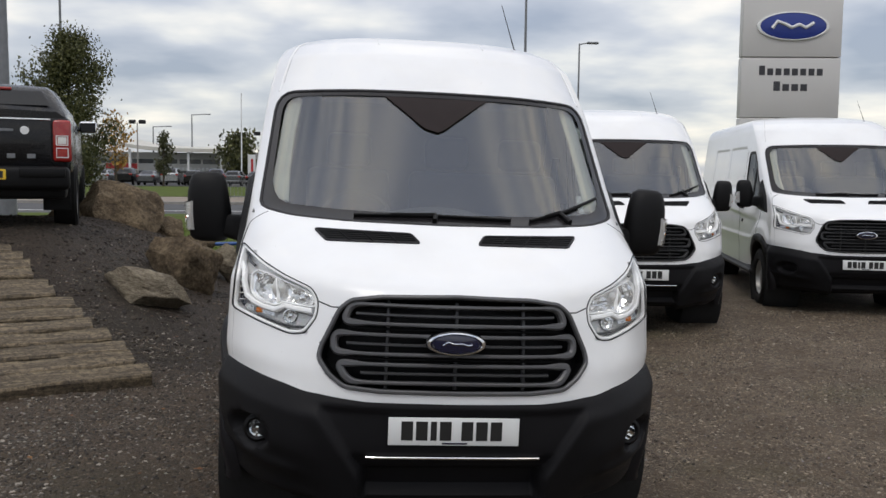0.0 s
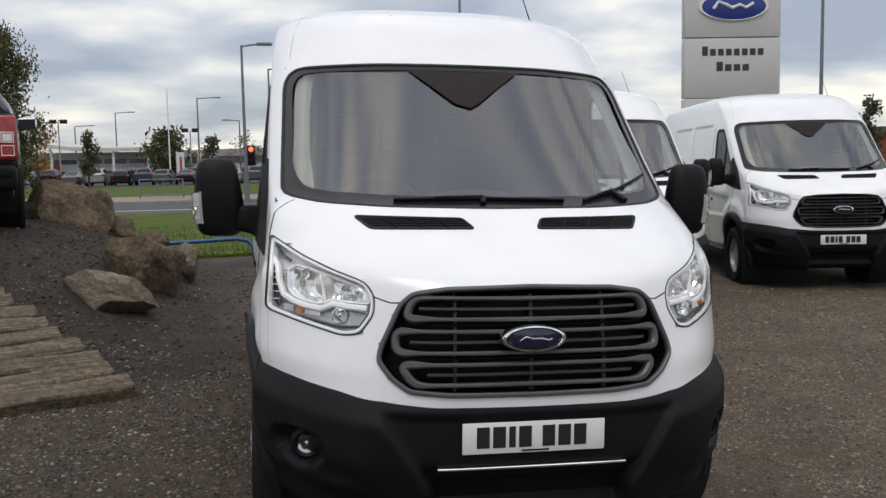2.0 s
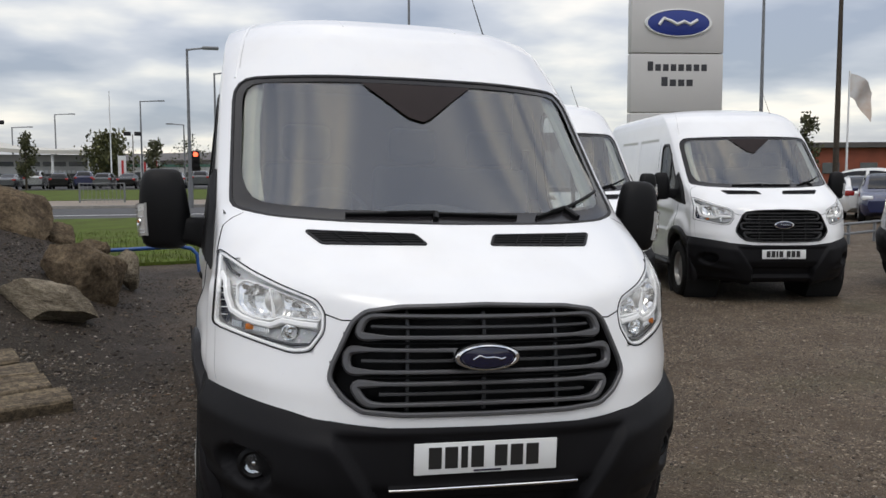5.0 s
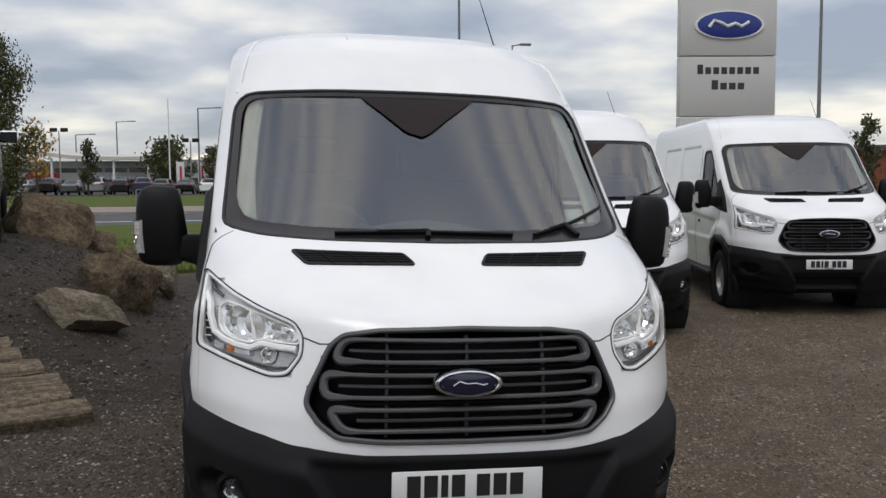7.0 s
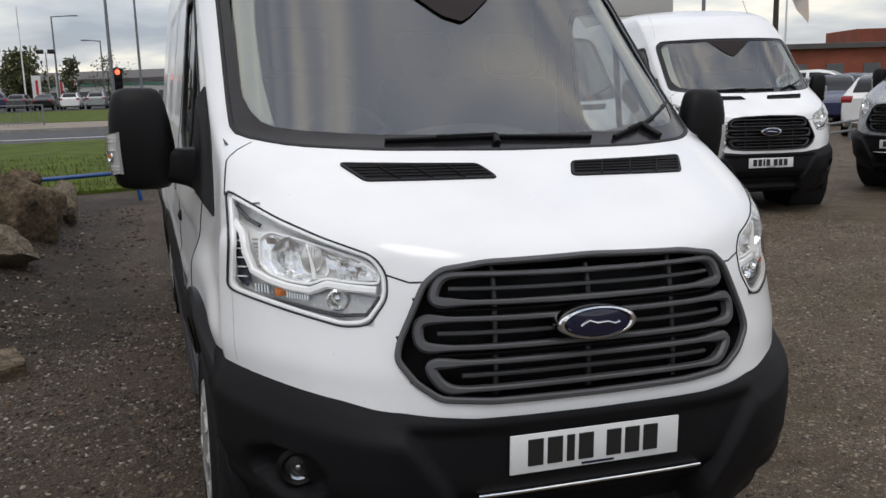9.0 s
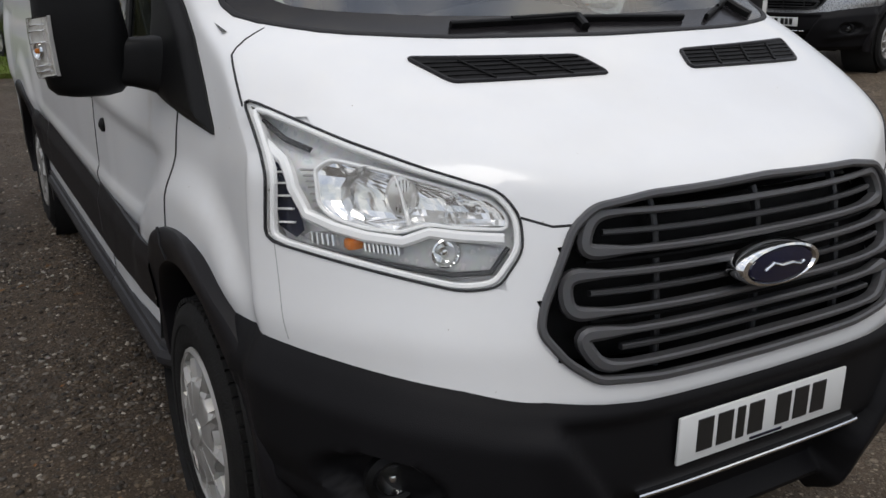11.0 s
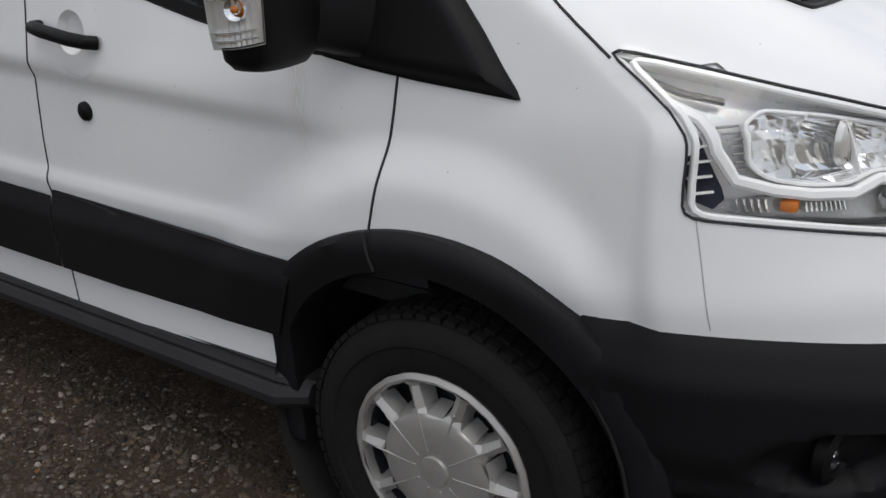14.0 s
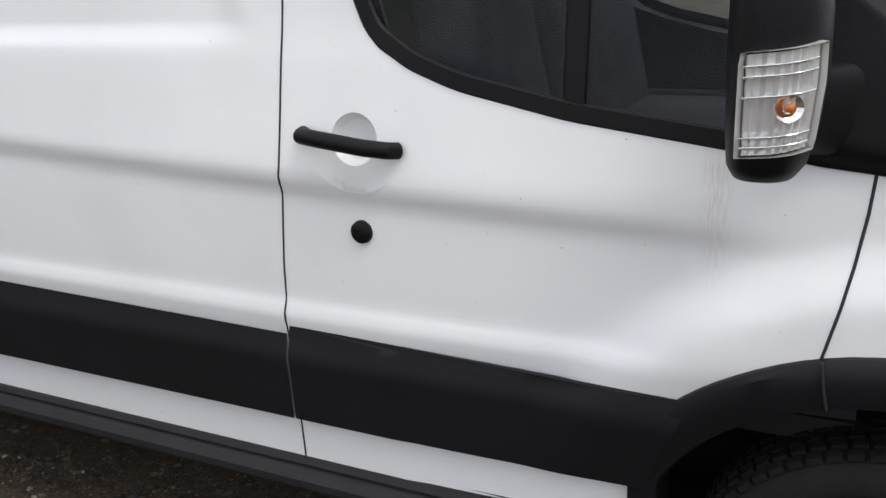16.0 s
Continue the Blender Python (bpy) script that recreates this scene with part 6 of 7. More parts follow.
gvv, gff = [], []
for _ in range(9000):
    x, y = rng.uniform(-9, 3), 13.2 + 9 * rng.random() ** 1.6
    h, a, w = rng.uniform(0.04, 0.13), rng.uniform(0, 6.3), rng.uniform(0.006, 0.012)
    lean = rng.uniform(-0.04, 0.04)
    o = len(gvv)
    gvv += [(x - w * math.cos(a), y - w * math.sin(a), 0.01), (x + w * math.cos(a), y + w * math.sin(a), 0.01), (x + lean, y + lean, h)]
    gff.append((o, o + 1, o + 2))
grass = part("grass_blades", (gvv, gff), M_grass, smooth=False)
tagged(grass, "short green grass blades on the verge", "grass", kind="stuff")

# blue hoop rail
bm = bmesh.new()
tube(bm, [(-3.6, 12.0, -0.1), (-3.6, 12.0, 0.28), (-3.5, 12.0, 0.36), (-2.3, 12.0, 0.39), (-1.55, 12.0, 0.42), (-1.38, 12.0, 0.38), (-1.29, 12.0, 0.28), (-1.25, 12.0, -0.1)], 0.032, 12)
rail = part("hoop_rail", bm, M_blue_paint)
tagged(rail, "blue painted steel hoop rail beside the grass", "rail")

# ---- sign tower ----
M_oval = mat("oval_blue", (0.015, 0.035, 0.22), 0.35, var=0.05)
sign = thing("tower_sign", "tall grey dealership tower sign with blue oval", "sign", m=pose(11.28, 19.45, 0, 0, 0, -9))
for k, (z0, z1) in enumerate(((0.0, 3.20), (3.225, 4.80), (4.825, 6.42))):
    bm = bmesh.new()
    box(bm, (0, 0, (z0 + z1) / 2), (2.58, 0.34, z1 - z0), None, 0.02, 2)
    part("sign_panel", bm, M_sign, sign, "flat light grey metal panel")
bm = bmesh.new()
lathe(bm, [(0.93, 0.0), (0.93, 0.05), (0.88, 0.06), (0.86, 0.05)], Matrix.Translation((0, -0.17, 5.62)) @ pose(0, 0, 0, 90, 0, 0) @ Matrix.Diagonal((1, 0.40, 1, 1)), 48)
oval = part("oval_rim", bm, M_plate, sign, "white rim of the oval")
bm = bmesh.new()
lathe(bm, [(0.87, 0.04), (0.80, 0.055), (0.0, 0.06)], Matrix.Translation((0, -0.17, 5.62)) @ pose(0, 0, 0, 90, 0, 0) @ Matrix.Diagonal((1, 0.40, 1, 1)), 48)
part("oval_face", bm, M_oval, oval, "blue oval face")
bm = bmesh.new()
tube(bm, [(-0.55, -0.235, 5.56), (-0.42, -0.235, 5.74), (-0.20, -0.235, 5.66), (-0.05, -0.235, 5.58), (0.15, -0.235, 5.66), (0.32, -0.235, 5.58), (0.52, -0.235, 5.70)], 0.045, 8)
part("oval_mark", bm, M_plate, oval)
for n_, zc, w0 in ((8, 4.43, 0.155), (4, 4.02, 0.175)):
    x = -n_ * (w0 + 0.06) / 2 + 0.03
    for k in range(n_):
        bm = bmesh.new()
        box(bm, (x + w0 / 2, -0.172, zc + (0.035 if k in (0,) else 0)), (w0, 0.012, 0.25 if k == 0 else 0.18), None, 0.004, 1)
        part("letter_bar", bm, M_sign_ink, sign, smooth=False)
        x += w0 + 0.06

# ---- trees ----
M_bark = mat("bark", (0.09, 0.07, 0.05), 0.9, var=0.4, scale=8, bump=0.8, bump_scale=30)


def leafy(name, dark, light):
    m = bpy.data.materials.new(name)
    m.use_nodes = True
    n, l = m.node_tree.nodes, m.node_tree.links
    b = n["Principled BSDF"]
    g = n.new("ShaderNodeNewGeometry")
    ramp = n.new("ShaderNodeValToRGB")
    r = ramp.color_ramp.elements
    r[0].color, r[1].color = (*dark, 1), (*light, 1)
    l.new(g.outputs["Random Per Island"], ramp.inputs["Fac"])
    l.new(ramp.outputs["Color"], b.inputs["Base Color"])
    b.inputs["Roughness"].default_value = 0.6
    b.inputs["Specular IOR Level"].default_value = 0.3
    return m


M_leaf_green = leafy("green_leaves", (0.028, 0.036, 0.012), (0.115, 0.115, 0.040))
M_leaf_autumn = leafy("autumn_leaves", (0.22, 0.11, 0.02), (0.40, 0.24, 0.05))
M_leaf_olive = leafy("olive_leaves", (0.030, 0.036, 0.016), (0.085, 0.085, 0.035))


def tree(x, y, h, spread, clear, material, leaves_n, label, seed, leaf=0.12, shape=0.0):
    """A tapered trunk with limbs and a crown of single leaves in clumps."""
    r = random.Random(seed)
    root = thing("tree", label, "tree", "", pose(x, y, height(x, y) + 0.0))
    bm = bmesh.new()
    tube(bm, [(0, 0, -0.3), (0.02 * h * r.uniform(-1, 1), 0, h * 0.4), (0.02 * h * r.uniform(-1, 1), 0.01 * h, h * 0.95)], 0.018 * h + 0.03, 8, 0.012)
    tips = []
    for k in range(26):
        t = clear + (0.97 - clear) * (k + r.random()) / 26
        a = r.uniform(0, math.tau)
        full = math.sin(math.pi * min(1, max(0.05, (t - clear) / (1 - clear))) ** (0.75 - 0.2 * shape)) ** 0.7
        ln = spread * full * r.uniform(0.55, 1.05)
        p0 = Vector((0, 0, t * h - ln * 0.25))
        p1 = p0 + Vector((math.cos(a) * ln * 0.6, math.sin(a) * ln * 0.6, ln * 0.35))
        p2 = p0 + Vector((math.cos(a) * ln, math.sin(a) * ln, ln * (0.6 + 0.3 * shape)))
        tube(bm, [p0, p1, p2], 0.006 * h * 0.6, 5, 0.004)
        tips += [p1, p2, (p1 + p2) / 2, p0.lerp(p1, 0.6)]
    part("trunk", bm, M_bark, root)
    verts, faces = [], []
    for _ in range(leaves_n):
        c = r.choice(tips)
        p = c + Vector((r.gauss(0, 1), r.gauss(0, 1), r.gauss(0, 0.9))) * spread * 0.17
        s = leaf * r.uniform(0.6, 1.4)
        m = Euler((r.uniform(0, 6.3), r.uniform(0, 6.3), r.uniform(0, 6.3))).to_matrix()
        o = len(verts)
        verts += [p + m @ Vector(q) * s for q in ((-0.5, 0, 0), (0, 0.3, 0.05), (0.5, 0, 0), (0, -0.3, 0.05))]
        faces.append((o, o + 1, o + 2, o + 3))
    part("crown", (verts, faces), material, root, smooth=False)
    return root


tree(-8.75, 24.5, 5.7, 1.30, 0.22, M_leaf_green, 26000, "dense dark green young tree behind the pickup", 3, 0.085, 0.5)
tree(-20.1, 75, 6.4, 1.7, 0.30, M_leaf_autumn, 520, "thin young tree with yellow autumn leaves", 4, 0.30)
tree(-18.0, 84, 5.2, 1.0, 0.25, M_leaf_olive, 1000, "slim young tree with olive leaves", 5, 0.28, 0.5)
tree(-7.9, 100, 5.2, 1.3, 0.25, M_leaf_olive, 1000, "small round tree before the far building", 6, 0.3, 0.4)
tree(-13.6, 108, 6.0, 3.2, 0.05, M_leaf_green, 2600, "broad dark green bush beside the canopy", 7, 0.45)
tree(-4.2, 96, 5.3, 2.3, 0.15, M_leaf_olive, 500, "half bare thorn tree on the verge", 8, 0.25)
tree(26.9, 35, 4.5, 0.8, 0.2, M_leaf_olive, 900, "slim dark tree behind the parked vans", 9, 0.2, 0.4)
tree(-32, 80, 5.6, 1.6, 0.2, M_leaf_olive, 900, "young roadside tree with olive leaves", 10, 0.3, 0.4)

# ---- lamp posts ----


def lamp_post(x, y, h, reach, turn, r0=0.09, group="street lamps"):
    root = thing("street_lamp", "tall grey steel street lamp", "street lamp", group, pose(x, y, 0.0, 0, 0, turn))
    bm = bmesh.new()
    tube(bm, [(0, 0, -0.3), (0, 0, 1.2)], r0 * 1.4, 12)
    tube(bm, [(0, 0, 1.2), (0, 0, h)], r0, 12, r0 * 0.6)
    part("pole", bm, M_steel, root)
    if reach:
        bm = bmesh.new()
        tube(bm, [(0, 0, h - 0.05), (reach * 0.6, 0, h + 0.02), (reach, 0, h + 0.05)], r0 * 0.5, 8)
        part("arm", bm, M_steel, root)
        bm = bmesh.new()
        box(bm, (reach + 0.3, 0, h + 0.06), (0.75, 0.28, 0.14), None, 0.05, 2)
        part("lantern", bm, M_steel, root, "flat grey lantern")
    return root


lamp_post(-2.28, 40.0, 7.3, 0.75, 0)
lamp_post(-1.09, 40.2, 6.25, 0.7, 0, 0.07)
lamp_post(-9.31, 100, 9.5, 1.9, 0, 0.12)
lamp_post(-4.8, 100, 7.0, 1.2, 180, 0.11)
lamp_post(-21.4, 120, 9.2, 1.8, 0, 0.12)
lamp_post(-26.5, 120, 7.5, 1.8, 0, 0.12)
lamp_post(-9.05, 24.8, 8.6, 0.0, 0, 0.05)
lamp_post(9.2, 45, 11.6, 0.0, 0, 0.10)
lamp_post(14.05, 52, 9.9, 0.55, 0, 0.08)
lamp_post(21.0, 30.0, 9.6, 1.0, 180, 0.09)
lamp_post(-6.86, 14.2, 6.6, 0.0, 0, 0.13)
pole = lamp_post(28.58, 35.0, 12.0, 0.0, 0, 0.15, "wooden poles")
tagged(pole, "tall brown wooden utility pole", "utility pole")
for o in pole.children:
    o.data.materials[0] = M_bark
pole = lamp_post(47.0, 46.0, 11.0, 0.0, 0, 0.16, "wooden poles")
tagged(pole, "tall brown wooden utility pole", "utility pole")
for o in pole.children:
    o.data.materials[0] = M_bark

# floodlight on a pale mast
for fx, fy, fh in ((-24.0, 100, 7.0), (-10.2, 100, 5.9)):
    root = thing("floodlight_mast", "pale mast with two dark floodlights", "floodlight", "floodlights", pose(fx, fy, 0))
    bm = bmesh.new()
    tube(bm, [(0, 0, -0.2), (0, 0, fh)], 0.09, 8, 0.06)
    part("mast", bm, M_kerb, root)
    for s in (-1, 1):
        bm = bmesh.new()
        box(bm, (0, 0, 0), (0.75, 0.25, 0.42), pose(s * 0.55, 0, fh + 0.05, -20, 0, 0), 0.05, 2)
        part("floodlight", bm, M_black_plastic, root)

# traffic light
root = thing("traffic_light", "black traffic light showing red on a grey pole", "traffic light", "", pose(-2.15, 45, 0))
bm = bmesh.new()
tube(bm, [(-0.28, 0, -0.2), (-0.28, 0, 3.0)], 0.06, 8)
part("pole", bm, M_steel, root)
bm = bmesh.new()
box(bm, (0, 0, 2.25), (0.42, 0.25, 1.05), None, 0.03, 2)
head = part("signal_head", bm, M_black_plastic, root)
M_signal = bpy.data.materials.new("red_signal")
M_signal.use_nodes = True
sb = M_signal.node_tree.nodes["Principled BSDF"]
sb.inputs["Base Color"].default_value = (0.8, 0.05, 0.02, 1)
sb.inputs["Emission Color"].default_value = (1.0, 0.10, 0.04, 1)
sb.inputs["Emission Strength"].default_value = 3.0
for k, zc in enumerate((2.58, 2.26, 1.94)):
    bm = bmesh.new()
    lathe(bm, [(0.12, -0.10), (0.125, 0.02), (0.11, 0.03), (0.0, 0.05)], Matrix.Translation((0, -0.13, zc)) @ pose(0, 0, 0, 90, 0, 0), 16)
    part("signal_lens", bm, M_signal if k == 0 else M_grille_black, head, "glowing red lens" if k == 0 else "unlit dark lens")

# ---- flags ----


def flag(x, y, h, material, label, seed, w=1.7, drop=2.2):
    root = thing("flagpole", label, "flag", "flags", pose(x, y, 0))
    bm = bmesh.new()
    tube(bm, [(0, 0, -0.2), (0, 0, h)], 0.06, 8, 0.04)
    part("pole", bm, M_plate, root)
    verts, faces = [], []
    nu, nv = 14, 16
    for j in range(nv + 1):
        for i in range(nu + 1):
            u, v = i / nu, j / nv
            sag = u * u * 0.9
            verts.append((u * w * (1 - 0.25 * v), 0.22 * math.sin(u * 7 + v * 3 + seed) * u, h - 0.1 - v * drop * (0.75 + 0.25 * u) - sag))
    for j in range(nv):
        for i in range(nu):
            a = j * (nu + 1) + i
            faces.append((a, a + 1, a + nu + 2, a + nu + 1))
    part("cloth", (verts, faces), material, root)


M_flag_a = mat("flag_cream", (0.66, 0.65, 0.63), 0.85, var=0.2, scale=1.2, second=(0.52, 0.42, 0.34))
M_flag_b = mat("flag_blue", (0.16, 0.19, 0.30), 0.85, var=0.3, scale=1.5, second=(0.35, 0.37, 0.42))
flag(29.2, 35.0, 6.5, M_flag_a, "cream flag with an orange patch on a pole", 1, 1.5, 1.5)
flag(37.0, 36.0, 7.6, M_flag_b, "grey-blue flag hanging from a pole", 2, 1.8, 3.0)
flag(41.5, 36.5, 7.6, M_flag_a, "cream flag hanging from a white pole", 3, 1.6, 2.6)
bm = bmesh.new()
tube(bm, [(-12.5, 100, 0), (-12.5, 100, 10.5)], 0.09, 8, 0.05)
tagged(part("white_mast", bm, M_plate), "slender white flag mast without a flag", "mast")

# ---- cars ----
M_carglass = mat("car_glass", (0.008, 0.009, 0.011), 0.08, var=0.05, spec=0.3)
CAR_PAINT = {
    "white": mat("car_white", (0.74, 0.74, 0.72), 0.25, var=0.04, coat=0.6),
    "silver": mat("car_silver", (0.34, 0.35, 0.36), 0.28, metal=0.6, var=0.05, coat=0.5),
    "blue": mat("car_blue", (0.015, 0.02, 0.07), 0.25, var=0.1, coat=0.7),
    "purple": mat("car_purple", (0.028, 0.012, 0.07), 0.25, var=0.1, coat=0.7),
    "black": mat("car_black", (0.006, 0.006, 0.007), 0.25, var=0.1, coat=0.25, spec=0.25),
    "grey": mat("car_grey", (0.09, 0.095, 0.10), 0.28, metal=0.5, var=0.05, coat=0.5)}
# y from the nose, bottom, waist, roof, half width at the waist, half width at the roof
SALOON = [(0.0, 0.42, 0.62, 0.63, 0.62, 0.60), (0.10, 0.25, 0.74, 0.75, 0.80, 0.72), (0.6, 0.22, 0.88, 0.90, 0.89, 0.74), (1.25, 0.22, 0.96, 0.99, 0.91, 0.72), (1.95, 0.22, 0.98, 1.40, 0.92, 0.60), (2.5, 0.22, 0.99, 1.47, 0.92, 0.60), (3.2, 0.22, 1.0, 1.44, 0.92, 0.58), (3.95, 0.24, 1.02, 1.12, 0.91, 0.64), (4.5, 0.28, 1.0, 1.04, 0.86, 0.70), (4.7, 0.45, 0.85, 0.88, 0.74, 0.66)]
HATCH = [(0.0, 0.42, 0.66, 0.67, 0.62, 0.60), (0.10, 0.25, 0.80, 0.81, 0.80, 0.72), (0.55, 0.22, 0.94, 0.96, 0.89, 0.76), (1.1, 0.22, 1.0, 1.04, 0.91, 0.74), (1.8, 0.22, 1.02, 1.47, 0.92, 0.64), (2.4, 0.22, 1.04, 1.55, 0.92, 0.64), (3.2, 0.22, 1.05, 1.53, 0.92, 0.62), (3.8, 0.24, 1.07, 1.42, 0.90, 0.60), (4.1, 0.28, 1.05, 1.12, 0.86, 0.70), (4.2, 0.42, 0.9, 0.92, 0.80, 0.72)]
SUV = [(a, b * 1.25, c * 1.12, d * 1.12, e, f) for a, b, c, d, e, f in HATCH]


def car(x, y, turn, prof, paint, label, group="", z=None):
    g = height(x, y) if z is None else z
    root = thing("car", label, "car", group, pose(x, y, g, 0, 0, turn) @ pose(0, 0, 0))
    bm = bmesh.new()
    rings = []
    fine = []
    P = np.array(prof)
    for yy in np.linspace(0, P[-1, 0], 34):
        fine.append([yy] + [float(np.mean([np.interp(yy + d, P[:, 0], P[:, k]) for d in (-0.12, -0.06, 0, 0.06, 0.12)])) for k in range(1, 6)])
    for yy, zb, zw, zr, w, wr in fine:
        half = [(0.0, zb), (w * 0.88, zb), (w * 0.97, zb + 0.12), (w, (zb + zw) / 2), (w * 0.985, zw - 0.05), (w * 0.955, zw), ((w * 0.955 + wr) / 2 + 0.015, (zw + zr) / 2), (wr, zr - 0.03 if zr - zw > 0.1 else zr), (wr * 0.85, zr), (0, zr + 0.015)]
        rings.append([bm.verts.new((px, yy, pz)) for px, pz in half] + [bm.verts.new((-px, yy, pz)) for px, pz in half[-2:0:-1]])
    n = len(rings[0])
    for a, b in zip(rings, rings[1:]):
        for k in range(n):
            bm.faces.new((a[k], a[(k + 1) % n], b[(k + 1) % n], b[k]))
    bm.faces.new(rings[0])
    bm.faces.new(rings[-1][::-1])
    part("body", bm, CAR_PAINT[paint], root, angle=35)
    # windows
    tops = [f for f in fine if f[3] - f[2] > 0.25]
    for sg in (-1, 1):
        for i0, i1 in ((0, len(tops) // 2), (len(tops) // 2 + 1, len(tops) - 1)):
            bm = bmesh.new()
            prev = None
            for f in tops[i0:i1 + 1]:
                yy, zb, zw, zr, w, wr = f
                row = []
                for t in (0.12, 0.5, 0.82):
                    z = zw + (zr - zw) * t
                    xx = w * 0.955 + (wr - w * 0.955) * t + 0.022
                    row.append(bm.verts.new((sg * xx, yy, z)))
                if prev:
                    for q in range(2):
                        bm.faces.new((prev[q], prev[q + 1], row[q + 1], row[q]))
                prev = row
            part("side_window", bm, M_carglass, root)
    for face in ("front", "rear"):
        seg = [f for f in fine if 0.05 < f[3] - f[2] < 0.52]
        mid = P[-1, 0] / 2
        seg = [f for f in seg if (f[0] < mid) == (face == "front")]
        if len(seg) > 2:
            bm = bmesh.new()
            rows = [[bm.verts.new((wr * 0.88 * u, yy, zr + 0.028 - 0.012 * u * u)) for u in (-1, -0.5, 0, 0.5, 1)] for yy, zb, zw, zr, w, wr in seg]
            for a, b in zip(rows, rows[1:]):
                for q in range(4):
                    bm.faces.new((a[q], a[q + 1], b[q + 1], b[q]))
            part("windscreen" if face == "front" else "rear_window", bm, M_carglass, root)
    L = P[-1, 0]
    for sg in (-1, 1):
        for wy in (0.85, L - 0.85):
            wr_ = 0.32 if prof is not SUV else 0.36
            bm = bmesh.new()
            tm = pose(sg * 0.80, wy, wr_, 0, 90 * sg, 0)
            lathe(bm, [(0.0, -0.09), (wr_ * 0.9, -0.09), (wr_, -0.06), (wr_, 0.07), (wr_ * 0.93, 0.105), (wr_ * 0.66, 0.105)], tm, 26)
            tyre = part("tyre", bm, M_rubber, root)
            bm = bmesh.new()
            lathe(bm, [(wr_ * 0.68, 0.10), (wr_ * 0.62, 0.075), (0.12, 0.09), (0.0, 0.10)], tm, 26)
            for k in range(5):
                box(bm, (0, 0, 0), (wr_ * 0.5, 0.05, 0.03), tm @ Matrix.Rotation(k * math.tau / 5, 4, "Z") @ Matrix.Translation((wr_ * 0.38, 0, 0.10)), 0.01, 1)
            part("rim", bm, M_hubcap, tyre)
        bm = bmesh.new()
        box(bm, (sg * 0.68, 0.22, P[2, 2] - 0.13), (0.32, 0.28, 0.13), None, 0.04, 2)
        part("headlight", bm, M_lampgrey, root)
        bm = bmesh.new()
        box(bm, (sg * 0.715, L - 0.14, P[-2, 2] - 0.09), (0.30, 0.30, 0.20), None, 0.05, 2)
        part("tail_light", bm, M_red, root)
        bm = bmesh.new()
        box(bm, (sg * 1.0, 1.45, P[3, 2] + 0.06), (0.18, 0.12, 0.12), None, 0.04, 2)
        part("wing_mirror", bm, CAR_PAINT[paint], root)
    bm = bmesh.new()
    box(bm, (0, -0.005 + 0.03, 0.45), (0.9, 0.04, 0.16), None, 0.02, 1)
    part("lower_grille", bm, M_grille_black, root)
    return root


# far dealership row, tails towards the road
row = [("purple", SUV), ("grey", SUV), ("black", HATCH), ("silver", HATCH), ("black", SUV), ("grey", SALOON), ("silver", SUV), ("black", HATCH), ("blue", SUV), ("grey", HATCH), ("black", SALOON), ("white", HATCH), ("silver", HATCH), ("grey", SUV), ("black", HATCH)]
for k, (paint, prof) in enumerate(row):
    car(-31.5 + 2.2 * k, 92.5 - 0.12 * k, 180 + (k * 37 % 9) - 4, prof, paint, f"{paint} car in a row at the far dealership", "cars of the far dealership", z=0.14)
car(22.5, 26.3, 150, SALOON, "white", "white saloon car parked behind the vans")
car(24.3, 24.6, -30, HATCH, "blue", "dark blue hatchback parked behind the vans")
car(19.3, 20.4, -37, HATCH, "blue", "dark blue people carrier beyond the vans")
car(19.55, 18.35, 129, HATCH, "white", "white hatchback with red tail lights")
for k, (paint, prof) in enumerate((("white", SUV), ("grey", HATCH), ("silver", HATCH), ("white", HATCH), ("grey", SUV))):
    car(27.5 + 3.0 * k, 27 + 2.2 * (k % 3), 40 + 20 * k, prof, paint, f"{paint} car parked far across the lot", "cars across the lot", z=0.0)
# car on the display stand behind the van
car(1.15, 13.7, 12, HATCH, "black", "black car parked past the van's tail", z=0.0)

# ---- pickup on the ramp ----


